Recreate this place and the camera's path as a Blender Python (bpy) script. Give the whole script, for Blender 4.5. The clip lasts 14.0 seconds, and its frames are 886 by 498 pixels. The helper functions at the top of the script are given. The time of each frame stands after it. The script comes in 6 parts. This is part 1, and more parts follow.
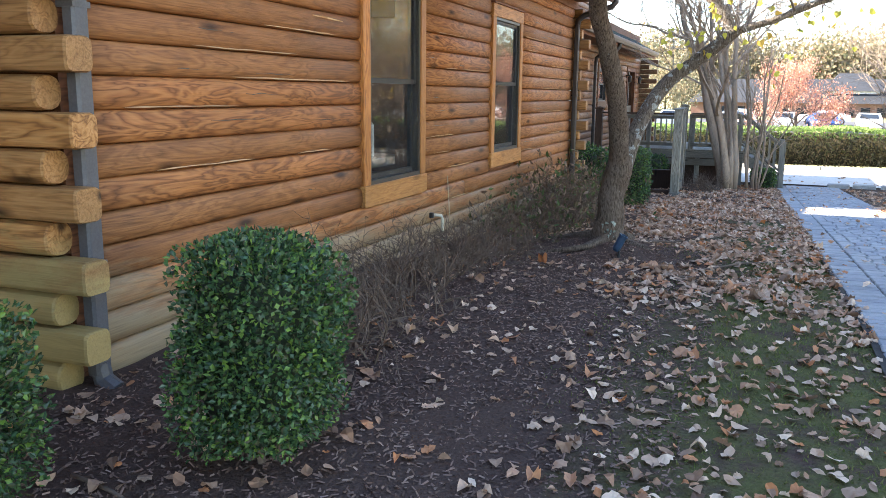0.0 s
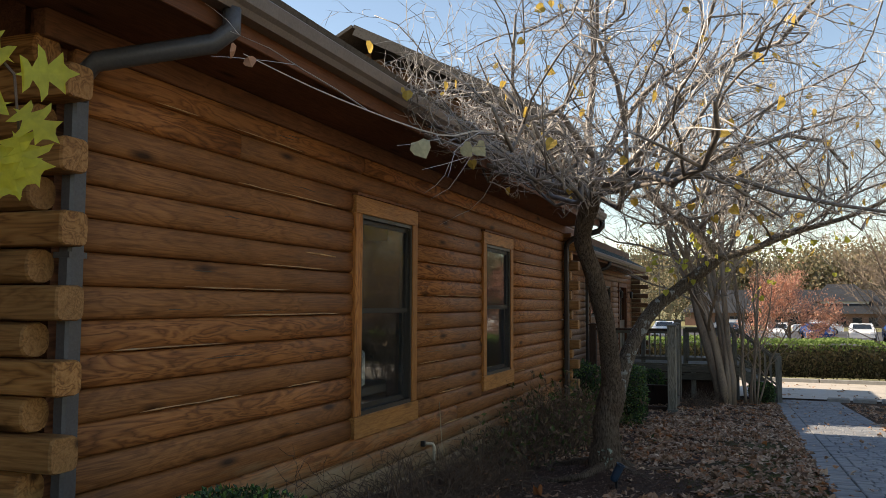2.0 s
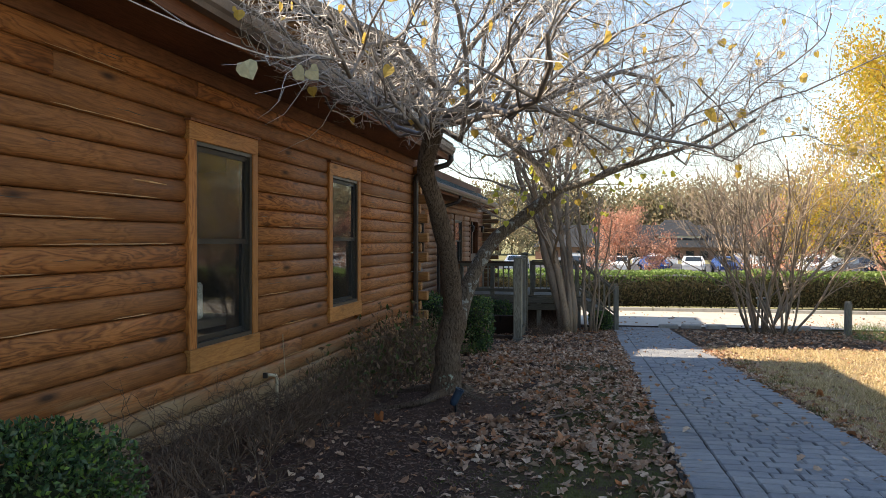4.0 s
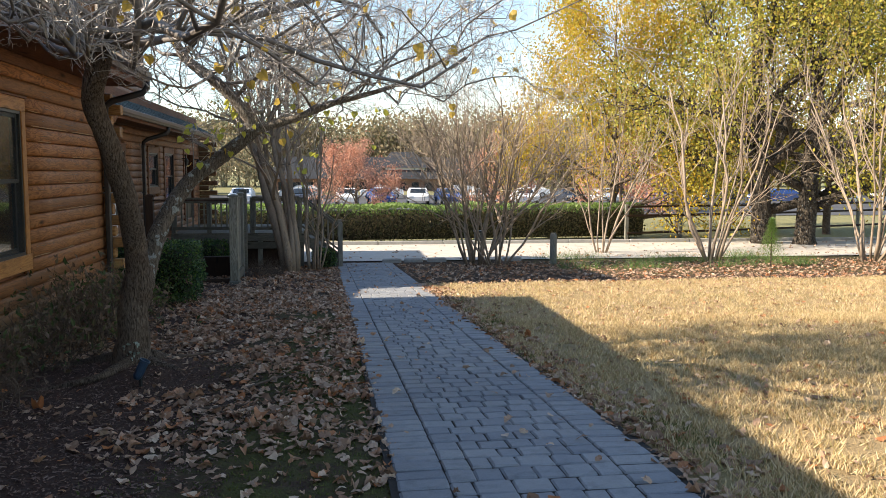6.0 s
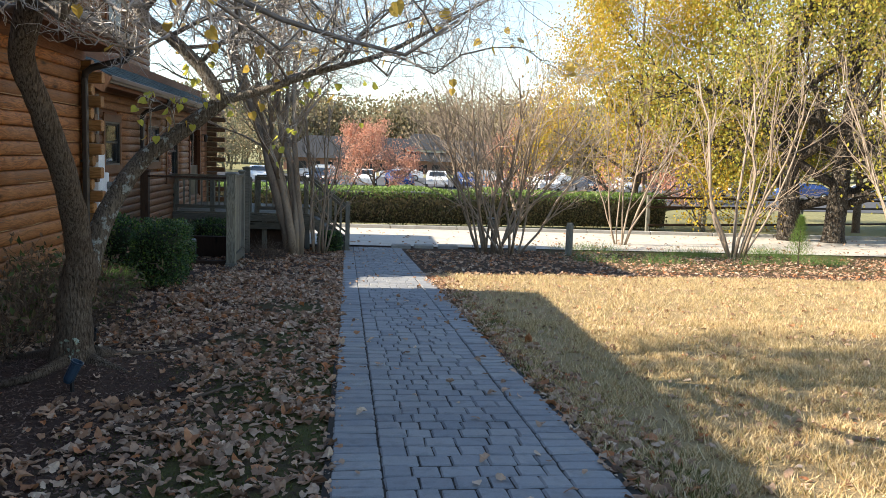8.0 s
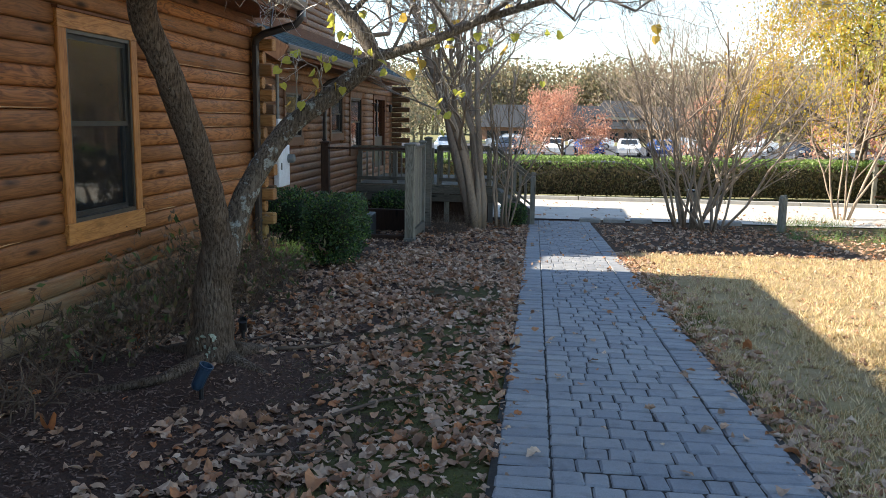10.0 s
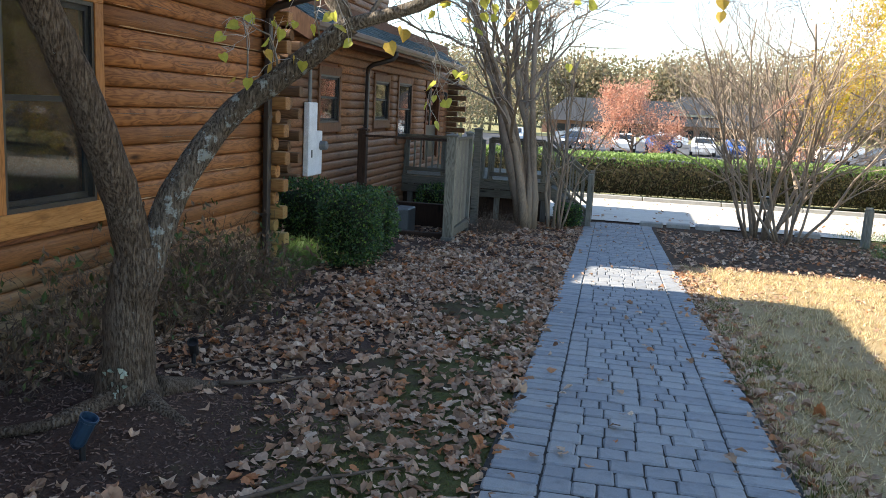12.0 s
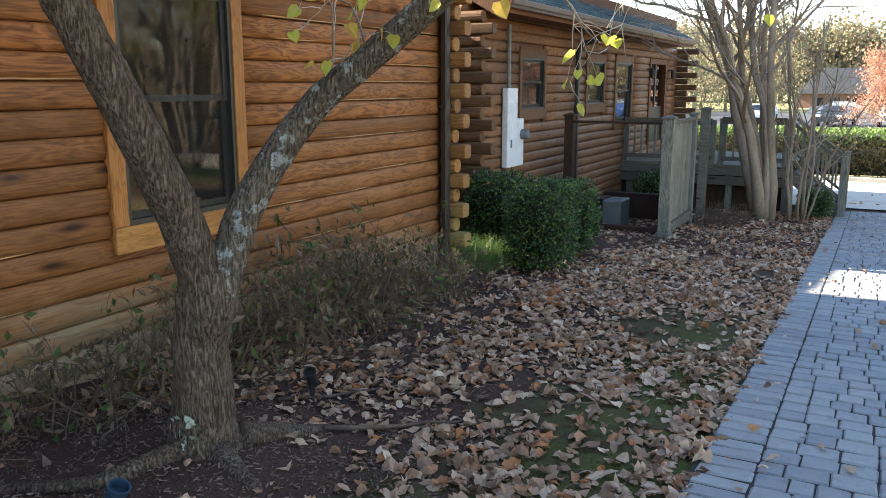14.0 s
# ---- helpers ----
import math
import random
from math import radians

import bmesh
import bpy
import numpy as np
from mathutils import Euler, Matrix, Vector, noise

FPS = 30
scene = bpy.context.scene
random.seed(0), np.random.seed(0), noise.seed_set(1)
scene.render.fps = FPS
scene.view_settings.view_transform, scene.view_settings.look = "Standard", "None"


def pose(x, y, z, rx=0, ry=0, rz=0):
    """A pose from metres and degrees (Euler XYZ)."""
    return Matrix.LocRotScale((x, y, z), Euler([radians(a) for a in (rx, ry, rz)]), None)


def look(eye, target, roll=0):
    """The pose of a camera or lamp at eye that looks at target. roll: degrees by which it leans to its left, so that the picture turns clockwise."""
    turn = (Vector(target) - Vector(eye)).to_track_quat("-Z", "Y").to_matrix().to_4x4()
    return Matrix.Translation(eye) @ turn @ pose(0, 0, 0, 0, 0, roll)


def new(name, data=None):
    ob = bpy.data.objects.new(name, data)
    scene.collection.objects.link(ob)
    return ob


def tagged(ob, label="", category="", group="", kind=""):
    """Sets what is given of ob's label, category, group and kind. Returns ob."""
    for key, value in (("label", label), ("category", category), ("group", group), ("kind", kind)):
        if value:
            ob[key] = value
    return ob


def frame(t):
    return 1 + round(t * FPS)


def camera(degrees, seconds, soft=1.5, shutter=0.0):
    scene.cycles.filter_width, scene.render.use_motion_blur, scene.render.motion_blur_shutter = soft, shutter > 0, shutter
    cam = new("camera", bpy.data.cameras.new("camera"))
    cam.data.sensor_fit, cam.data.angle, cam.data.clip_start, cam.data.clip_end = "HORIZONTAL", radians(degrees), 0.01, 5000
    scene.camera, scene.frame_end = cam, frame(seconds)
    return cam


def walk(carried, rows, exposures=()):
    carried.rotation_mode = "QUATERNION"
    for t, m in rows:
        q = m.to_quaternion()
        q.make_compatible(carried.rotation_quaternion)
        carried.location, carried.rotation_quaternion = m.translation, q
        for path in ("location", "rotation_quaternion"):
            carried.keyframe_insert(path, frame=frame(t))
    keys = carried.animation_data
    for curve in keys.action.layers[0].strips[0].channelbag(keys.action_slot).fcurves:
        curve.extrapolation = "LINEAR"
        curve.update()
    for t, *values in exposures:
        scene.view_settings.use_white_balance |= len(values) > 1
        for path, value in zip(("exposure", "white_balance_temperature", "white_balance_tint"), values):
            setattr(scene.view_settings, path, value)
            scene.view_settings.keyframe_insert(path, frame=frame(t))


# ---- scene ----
cam = camera(56.7, 14.0, soft=0.6)
PATH = [
    (0, (2.758, 0.183, 1.326), (2.065, 2.021, 0.953), 0.6),
    (0.5, (2.775, 0.18, 1.333), (2.07, 2.025, 1.013), 0.6),
    (1, (2.784, 0.186, 1.37), (2.079, 2.045, 1.15), -0.4),
    (1.5, (2.793, 0.19, 1.452), (2.089, 2.062, 1.461), 0.7),
    (2, (2.806, 0.207, 1.471), (2.104, 2.075, 1.605), 0.3),
    (2.5, (2.814, 0.21, 1.479), (2.118, 2.079, 1.632), 0.1),
    (3, (2.827, 0.217, 1.478), (2.136, 2.088, 1.62), 0.3),
    (3.5, (2.873, 0.228, 1.456), (2.203, 2.108, 1.576), 0.3),
    (4, (2.926, 0.256, 1.427), (2.555, 2.222, 1.406), 0.1),
    (4.2, (2.958, 0.272, 1.423), (2.757, 2.261, 1.346), 0.4),
    (6.3, (3.209, 1.081, 1.562), (3.497, 3.051, 1.375), 0.5),
    (6.5, (3.278, 1.111, 1.565), (3.564, 3.082, 1.381), 1.0),
    (7, (3.391, 1.279, 1.560), (3.665, 3.251, 1.371), 1.1),
    (7.2, (3.418, 1.390, 1.560), (3.690, 3.362, 1.370), 1.2),
    (9.3, (3.555, 2.625, 1.544), (3.562, 4.601, 1.236), 2.4),
    (9.5, (3.539, 2.740, 1.545), (3.490, 4.716, 1.235), 2.1),
    (10, (3.578, 3.056, 1.522), (3.352, 5.018, 1.209), 0.9),
    (10.5, (3.670, 3.370, 1.532), (3.394, 5.325, 1.216), 1.1),
    (11, (3.672, 3.740, 1.505), (3.402, 5.696, 1.184), 1.8),
    (11.5, (3.725, 4.058, 1.504), (3.450, 6.011, 1.174), 2.3),
    (12, (3.865, 4.354, 1.531), (3.482, 6.287, 1.188), 3.0),
    (12.5, (3.904, 4.697, 1.527), (3.488, 6.620, 1.171), 3.1),
    (13, (3.896, 5.026, 1.554), (3.465, 6.945, 1.186), 2.2),
    (13.5, (3.983, 5.244, 1.555), (3.342, 7.100, 1.174), 1.2),
    (14, (4.028, 5.528, 1.522), (3.110, 7.261, 1.131), 0.0),
]
walk(cam, [(t, look(eye, target, roll)) for t, eye, target, roll in PATH],
     [(0.0, 2.95, 6650, 13), (0.5, 3.3, 6650, 13), (1.0, 2.38, 6800, 13), (1.5, 1.2, 7400, 12), (2.0, 0.85, 7500, 12), (3.4, 0.92, 7500, 11), (4.0, 1.35, 7300, 12), (6.5, 1.25, 7000, 10), (9.5, 1.6, 6700, 8), (11.5, 1.7, 6600, 8), (12.5, 2.0, 6600, 8), (13.5, 2.05, 6700, 8), (14.0, 2.38, 6900, 8)])

# ---- light: low sun behind the log building, clear sky ----
world = bpy.data.worlds.new("world")
scene.world = world
world.use_nodes = True
wn = world.node_tree
sky = wn.nodes.new("ShaderNodeTexSky")
sky.sky_type = "NISHITA"
sky.sun_disc = False
SUN_DIR = Vector((1.0, 0.115, -0.60)).normalized()
sky.sun_elevation = math.asin(-SUN_DIR.z)
sky.sun_rotation = math.atan2(-SUN_DIR.x, -SUN_DIR.y)
sky.air_density, sky.dust_density, sky.ozone_density = 1.0, 0.08, 1.3
wn.links.new(sky.outputs[0], wn.nodes["Background"].inputs[0])
wn.nodes["Background"].inputs[1].default_value = 0.122
sun = new("sun", bpy.data.lights.new("sun", "SUN"))
sun.data.energy, sun.data.angle, sun.data.color = 5.0, radians(0.55), (1.0, 0.90, 0.76)
sun.matrix_world = look((0, 0, 0), SUN_DIR)


# ---- materials ----
def nodes_of(name):
    m = bpy.data.materials.new(name)
    m.use_nodes = True
    nt = m.node_tree
    return m, nt, nt.nodes["Principled BSDF"]


def node(nt, kind, **inputs):
    n = nt.nodes.new(kind)
    for k, v in inputs.items():
        n.inputs[k.replace("_", " ")].default_value = v
    return n


def ramp(nt, fac, stops):
    r = nt.nodes.new("ShaderNodeValToRGB")
    els = r.color_ramp.elements
    while len(els) < len(stops):
        els.new(0.5)
    for e, (p, c) in zip(els, stops):
        e.position, e.color = p, (*c, 1)
    nt.links.new(fac, r.inputs[0])
    return r.outputs[0]


def mix(nt, fac, a, b, how="MIX"):
    n = nt.nodes.new("ShaderNodeMix")
    n.data_type, n.blend_type = "RGBA", how
    for s, v in ((n.inputs[0], fac), (n.inputs[6], a), (n.inputs[7], b)):
        if isinstance(v, bpy.types.NodeSocket):
            nt.links.new(v, s)
        elif isinstance(v, (int, float)):
            s.default_value = v
        else:
            s.default_value = (*v, 1)
    return n.outputs[2]


def coords(nt, scale=(1, 1, 1), rot=(0, 0, 0), shift=True):
    """Object coordinates, scaled, moved a little by the object's own random number."""
    tc = nt.nodes.new("ShaderNodeTexCoord")
    mp = nt.nodes.new("ShaderNodeMapping")
    mp.inputs["Scale"].default_value = scale
    mp.inputs["Rotation"].default_value = rot
    nt.links.new(tc.outputs["Object"], mp.inputs[0])
    if shift:
        oi = nt.nodes.new("ShaderNodeObjectInfo")
        mu = nt.nodes.new("ShaderNodeVectorMath")
        mu.operation = "SCALE"
        mu.inputs[0].default_value = (31.0, 17.0, 23.0)
        nt.links.new(oi.outputs["Random"], mu.inputs["Scale"])
        nt.links.new(mu.outputs[0], mp.inputs["Location"])
    return mp.outputs[0]


def noisy(nt, vec, scale, detail=4.0, rough=0.6, dist=0.0):
    n = node(nt, "ShaderNodeTexNoise", Scale=scale, Detail=detail, Roughness=rough, Distortion=dist)
    nt.links.new(vec, n.inputs["Vector"])
    return n.outputs[0]


def bump(nt, bsdf, height, strength, distance):
    b = node(nt, "ShaderNodeBump", Strength=strength, Distance=distance)
    nt.links.new(height, b.inputs["Height"])
    nt.links.new(b.outputs[0], bsdf.inputs["Normal"])


def wood(name, dark, mid, light, along="y", rough=0.55, weathered=None, weather_top=0.0, figure=15.0):
    """Stained wood with figure, fine grain and knots along one axis; optional bleached, algae-green low courses."""
    m, nt, b = nodes_of(name)
    i = "xyz".index(along)
    s1, s2, s3 = [11.0] * 3, [110.0] * 3, [5.6] * 3
    s1[i], s2[i], s3[i] = 1.7, 4.0, 1.5
    fig = noisy(nt, coords(nt, s1), 1.0, 3.0, 0.5, 0.6)
    w = node(nt, "ShaderNodeMath", )
    w.operation = "MULTIPLY"
    w.inputs[1].default_value = figure
    nt.links.new(fig, w.inputs[0])
    sn = nt.nodes.new("ShaderNodeMath")
    sn.operation = "PINGPONG"
    sn.inputs[1].default_value = 1.0
    nt.links.new(w.outputs[0], sn.inputs[0])
    grain = noisy(nt, coords(nt, s2), 1.0, 3.0, 0.6)
    col = ramp(nt, sn.outputs[0], [(0.0, dark), (0.35, mid), (0.9, light)])
    col = mix(nt, 0.35, col, ramp(nt, grain, [(0.3, dark), (0.65, light)]), "MULTIPLY")
    pick = nt.nodes.new("ShaderNodeObjectInfo")
    amount = ramp(nt, pick.outputs["Random"], [(0.0, (0.22, 0.22, 0.22)), (0.5, (0.42, 0.42, 0.42)), (0.75, (0.65, 0.65, 0.65)), (1.0, (0.85, 0.85, 0.85))])
    col = mix(nt, amount, ramp(nt, grain, [(0.2, dark), (0.5, mid), (0.95, light)]), col)
    vor = node(nt, "ShaderNodeTexVoronoi", Scale=1.0)
    nt.links.new(coords(nt, s3), vor.inputs["Vector"])
    knot = ramp(nt, vor.outputs[0], [(0.05, (1, 1, 1)), (0.19, (0, 0, 0))])
    col = mix(nt, knot, col, tuple(c * 0.35 for c in dark))
    oi = nt.nodes.new("ShaderNodeObjectInfo")
    col = mix(nt, 0.75, col, ramp(nt, oi.outputs["Random"], [(0.0, (0.70, 0.66, 0.62)), (0.5, (0.95, 0.95, 0.95)), (1.0, (1.25, 1.15, 1.0))]), "MULTIPLY")
    blot = noisy(nt, coords(nt, (1.3, 1.3, 1.3), shift=False), 1.0, 4.0, 0.6)
    col = mix(nt, 0.5, col, ramp(nt, blot, [(0.3, (0.55, 0.53, 0.52)), (0.7, (1.2, 1.15, 1.05))]), "MULTIPLY")
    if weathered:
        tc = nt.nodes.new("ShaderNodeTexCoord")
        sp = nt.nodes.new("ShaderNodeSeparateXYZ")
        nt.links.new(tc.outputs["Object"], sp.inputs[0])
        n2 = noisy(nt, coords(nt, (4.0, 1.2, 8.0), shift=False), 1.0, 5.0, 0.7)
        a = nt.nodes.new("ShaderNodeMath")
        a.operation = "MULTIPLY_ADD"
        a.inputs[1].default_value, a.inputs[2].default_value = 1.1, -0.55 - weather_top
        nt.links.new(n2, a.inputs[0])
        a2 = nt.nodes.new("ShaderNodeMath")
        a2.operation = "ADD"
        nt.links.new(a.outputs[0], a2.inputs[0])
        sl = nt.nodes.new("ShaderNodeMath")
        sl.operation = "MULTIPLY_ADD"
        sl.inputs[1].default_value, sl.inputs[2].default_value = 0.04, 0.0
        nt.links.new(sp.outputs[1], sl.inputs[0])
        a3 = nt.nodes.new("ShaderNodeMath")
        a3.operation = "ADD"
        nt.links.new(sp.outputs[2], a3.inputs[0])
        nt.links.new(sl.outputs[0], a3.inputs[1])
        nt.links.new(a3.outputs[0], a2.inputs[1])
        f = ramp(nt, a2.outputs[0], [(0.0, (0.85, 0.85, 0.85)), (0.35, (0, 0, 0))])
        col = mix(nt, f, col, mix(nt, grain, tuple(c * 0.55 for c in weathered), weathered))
    nt.links.new(col, b.inputs["Base Color"])
    b.inputs["Roughness"].default_value = rough
    b.inputs["Specular IOR Level"].default_value = 0.25
    bump(nt, b, grain, 0.5, 0.005)
    return m


def rough_mat(name, stops, scale=8.0, fine=60.0, rough=0.8, bump_d=0.003, island=None, metal=0.0, spec=0.3, stretch=(1, 1, 1)):
    """A surface with two scales of mottling; island: a second ramp picked per loose piece."""
    m, nt, b = nodes_of(name)
    v = coords(nt, stretch)
    n1 = noisy(nt, v, scale, 5.0, 0.65)
    n2 = noisy(nt, v, fine, 3.0, 0.6)
    col = ramp(nt, n1, [(0.28 + 0.44 * i / max(1, len(stops) - 1), c) for i, c in enumerate(stops)])
    col = mix(nt, 0.6, col, ramp(nt, n2, [(0.3, (0.7, 0.7, 0.7)), (0.7, (1.2, 1.2, 1.2))]), "MULTIPLY")
    if island:
        g = nt.nodes.new("ShaderNodeNewGeometry")
        c2 = ramp(nt, g.outputs["Random Per Island"], [(i / max(1, len(island) - 1), c) for i, c in enumerate(island)])
        col = mix(nt, 0.85, col, c2)
    nt.links.new(col, b.inputs["Base Color"])
    b.inputs["Roughness"].default_value = rough
    b.inputs["Metallic"].default_value = metal
    b.inputs["Specular IOR Level"].default_value = spec
    if bump_d:
        bump(nt, b, n2, 0.6, bump_d)
    return m


def leaf_mat(name, colours, rough=0.5, through_light=0.35):
    """Leaves: a colour per leaf, some light passing through."""
    m, nt, b = nodes_of(name)
    g = nt.nodes.new("ShaderNodeNewGeometry")
    col = ramp(nt, g.outputs["Random Per Island"], [(i / max(1, len(colours) - 1), c) for i, c in enumerate(colours)])
    n1 = noisy(nt, coords(nt, (1, 1, 1), shift=False), 45.0, 3.0)
    col = mix(nt, 0.5, col, ramp(nt, n1, [(0.3, (0.7, 0.7, 0.7)), (0.7, (1.15, 1.15, 1.15))]), "MULTIPLY")
    nt.links.new(col, b.inputs["Base Color"])
    b.inputs["Roughness"].default_value = rough
    b.inputs["Specular IOR Level"].default_value = 0.3
    if through_light:
        t = nt.nodes.new("ShaderNodeBsdfTranslucent")
        nt.links.new(col, t.inputs[0])
        ms = nt.nodes.new("ShaderNodeMixShader")
        ms.inputs[0].default_value = through_light
        nt.links.new(b.outputs[0], ms.inputs[1])
        nt.links.new(t.outputs[0], ms.inputs[2])
        nt.links.new(ms.outputs[0], nt.nodes["Material Output"].inputs[0])
    return m


def plain(name, colour, rough=0.5, metal=0.0, spec=0.5):
    return rough_mat(name, [tuple(c * 0.85 for c in colour), tuple(min(1, c * 1.1) for c in colour)], 6.0, 80.0, rough, 0.0008, metal=metal, spec=spec)


def glass_mat():
    m, nt, b = nodes_of("window_glass")
    b.inputs["Base Color"].default_value = (0.80, 0.86, 0.84, 1)
    b.inputs["Transmission Weight"].default_value = 1.0
    b.inputs["Roughness"].default_value = 0.02
    b.inputs["IOR"].default_value = 1.5
    return m


def screen_mat():
    m, nt, b = nodes_of("insect_screen")
    b.inputs["Base Color"].default_value = (0.012, 0.012, 0.013, 1)
    b.inputs["Roughness"].default_value = 0.9
    t = nt.nodes.new("ShaderNodeBsdfTransparent")
    ms = nt.nodes.new("ShaderNodeMixShader")
    ms.inputs[0].default_value = 0.14
    nt.links.new(t.outputs[0], ms.inputs[1])
    nt.links.new(b.outputs[0], ms.inputs[2])
    nt.links.new(ms.outputs[0], nt.nodes["Material Output"].inputs[0])
    return m


SCREEN = screen_mat()
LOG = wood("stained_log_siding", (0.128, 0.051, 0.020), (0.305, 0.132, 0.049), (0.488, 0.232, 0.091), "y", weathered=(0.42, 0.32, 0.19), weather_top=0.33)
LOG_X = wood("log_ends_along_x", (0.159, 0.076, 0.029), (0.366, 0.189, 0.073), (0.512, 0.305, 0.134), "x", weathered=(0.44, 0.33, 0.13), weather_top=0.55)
# darker, browner log-end copy; shade on set-back ends and gable is painted in
LOG_XD = wood("shaded_log_ends_along_x", (0.07, 0.038, 0.02), (0.165, 0.09, 0.045), (0.26, 0.15, 0.08), "x")
LOG_FAR = wood("brown_log_siding_far", (0.122, 0.059, 0.030), (0.256, 0.128, 0.067), (0.378, 0.207, 0.116), "y")
TRIM = wood("orange_stained_trim", (0.23, 0.092, 0.027), (0.42, 0.188, 0.058), (0.53, 0.265, 0.095), "z", 0.5)
TRIM_Y = wood("orange_stained_sill", (0.25, 0.108, 0.031), (0.46, 0.22, 0.07), (0.57, 0.31, 0.115), "y", 0.5)
# pale splinter wood; on groove strips it also paints sky light on ledges
LIP = wood("pale_lit_worn_wood", (0.40, 0.25, 0.13), (0.55, 0.38, 0.22), (0.66, 0.50, 0.32), "y", 0.7)
SOFFIT = wood("dark_soffit_boards", (0.10, 0.046, 0.029), (0.20, 0.092, 0.052), (0.31, 0.143, 0.078), "y", 0.7)
FARTRIM = wood("brown_far_trim", (0.10, 0.05, 0.026), (0.2, 0.1, 0.052), (0.28, 0.15, 0.085), "z", 0.6)
FASCIA = wood("red_brown_fascia", (0.10, 0.038, 0.018), (0.17, 0.065, 0.03), (0.22, 0.09, 0.042), "y", 0.6)
GREYWOOD = wood("weathered_grey_wood", (0.13, 0.13, 0.115), (0.24, 0.24, 0.215), (0.33, 0.33, 0.30), "z", 0.85)
GREYWOOD_X = wood("weathered_grey_rail_wood", (0.10, 0.095, 0.08), (0.18, 0.175, 0.15), (0.26, 0.25, 0.22), "x", 0.85)
DARKPOST = wood("dark_brown_post", (0.03, 0.018, 0.012), (0.06, 0.034, 0.022), (0.09, 0.05, 0.034), "z", 0.7)
GUTTER = plain("brown_painted_gutter", (0.16, 0.125, 0.105), 0.42, 0.0)
SPOUT = plain("grey_brown_downspout", (0.075, 0.075, 0.082), 0.45, 0.0)
SPOUT_DARK = plain("dark_brown_downspout", (0.032, 0.026, 0.024), 0.45, 0.0)
SASH = plain("dark_bronze_sash", (0.035, 0.032, 0.028), 0.4)
GLASS = glass_mat()
ROOM = plain("dim_room_paint", (0.16, 0.14, 0.12), 0.9)
SHINGLE = rough_mat("grey_brown_shingles", [(0.05, 0.045, 0.04), (0.12, 0.105, 0.09), (0.08, 0.07, 0.06)], 14.0, 120.0, 0.9, 0.004)
BLUEROOF = rough_mat("slate_blue_green_shingles", [(0.035, 0.055, 0.06), (0.07, 0.095, 0.10)], 6.0, 90.0, 0.9, 0.004, island=[(0.035, 0.06, 0.07), (0.06, 0.095, 0.105), (0.09, 0.125, 0.135), (0.05, 0.078, 0.085)])
WHITEPAINT = plain("white_painted_metal", (0.78, 0.80, 0.82), 0.45)
GREYMETAL = plain("grey_metal", (0.19, 0.20, 0.20), 0.5, 0.3)
BLACKMETAL = plain("black_metal", (0.02, 0.02, 0.022), 0.4)
BLUELAMP = plain("dark_blue_lamp_housing", (0.018, 0.045, 0.085), 0.45)
CONCRETE = rough_mat("concrete", [(0.30, 0.29, 0.27), (0.42, 0.41, 0.38)], 5.0, 80.0, 0.9, 0.002)
def paver_mat():
    """Tumbled concrete pavers, each a slightly different grey."""
    m, nt, b = nodes_of("grey_concrete_paver")
    v = coords(nt)
    n1, n2 = noisy(nt, v, 9.0, 5.0, 0.65), noisy(nt, v, 170.0, 3.0, 0.7)
    col = ramp(nt, n1, [(0.3, (0.245, 0.25, 0.255)), (0.5, (0.33, 0.335, 0.34)), (0.7, (0.29, 0.292, 0.295))])
    col = mix(nt, 0.6, col, ramp(nt, n2, [(0.3, (0.7, 0.7, 0.7)), (0.7, (1.2, 1.2, 1.2))]), "MULTIPLY")
    oi, g = nt.nodes.new("ShaderNodeObjectInfo"), nt.nodes.new("ShaderNodeNewGeometry")
    for s in (oi.outputs["Random"], g.outputs["Random Per Island"]):
        col = mix(nt, 0.8, col, ramp(nt, s, [(0.0, (0.78, 0.80, 0.84)), (0.5, (1.0, 1.0, 1.0)), (1.0, (1.14, 1.12, 1.08))]), "MULTIPLY")
    big = noisy(nt, coords(nt, (0.8, 0.8, 0.8), shift=False), 1.0, 4.0)
    col = mix(nt, 0.5, col, ramp(nt, big, [(0.35, (0.8, 0.8, 0.82)), (0.65, (1.1, 1.1, 1.1))]), "MULTIPLY")
    nt.links.new(col, b.inputs["Base Color"])
    b.inputs["Roughness"].default_value = 0.85
    b.inputs["Specular IOR Level"].default_value = 0.3
    bump(nt, b, n2, 0.6, 0.003)
    return m


PAVER = paver_mat()


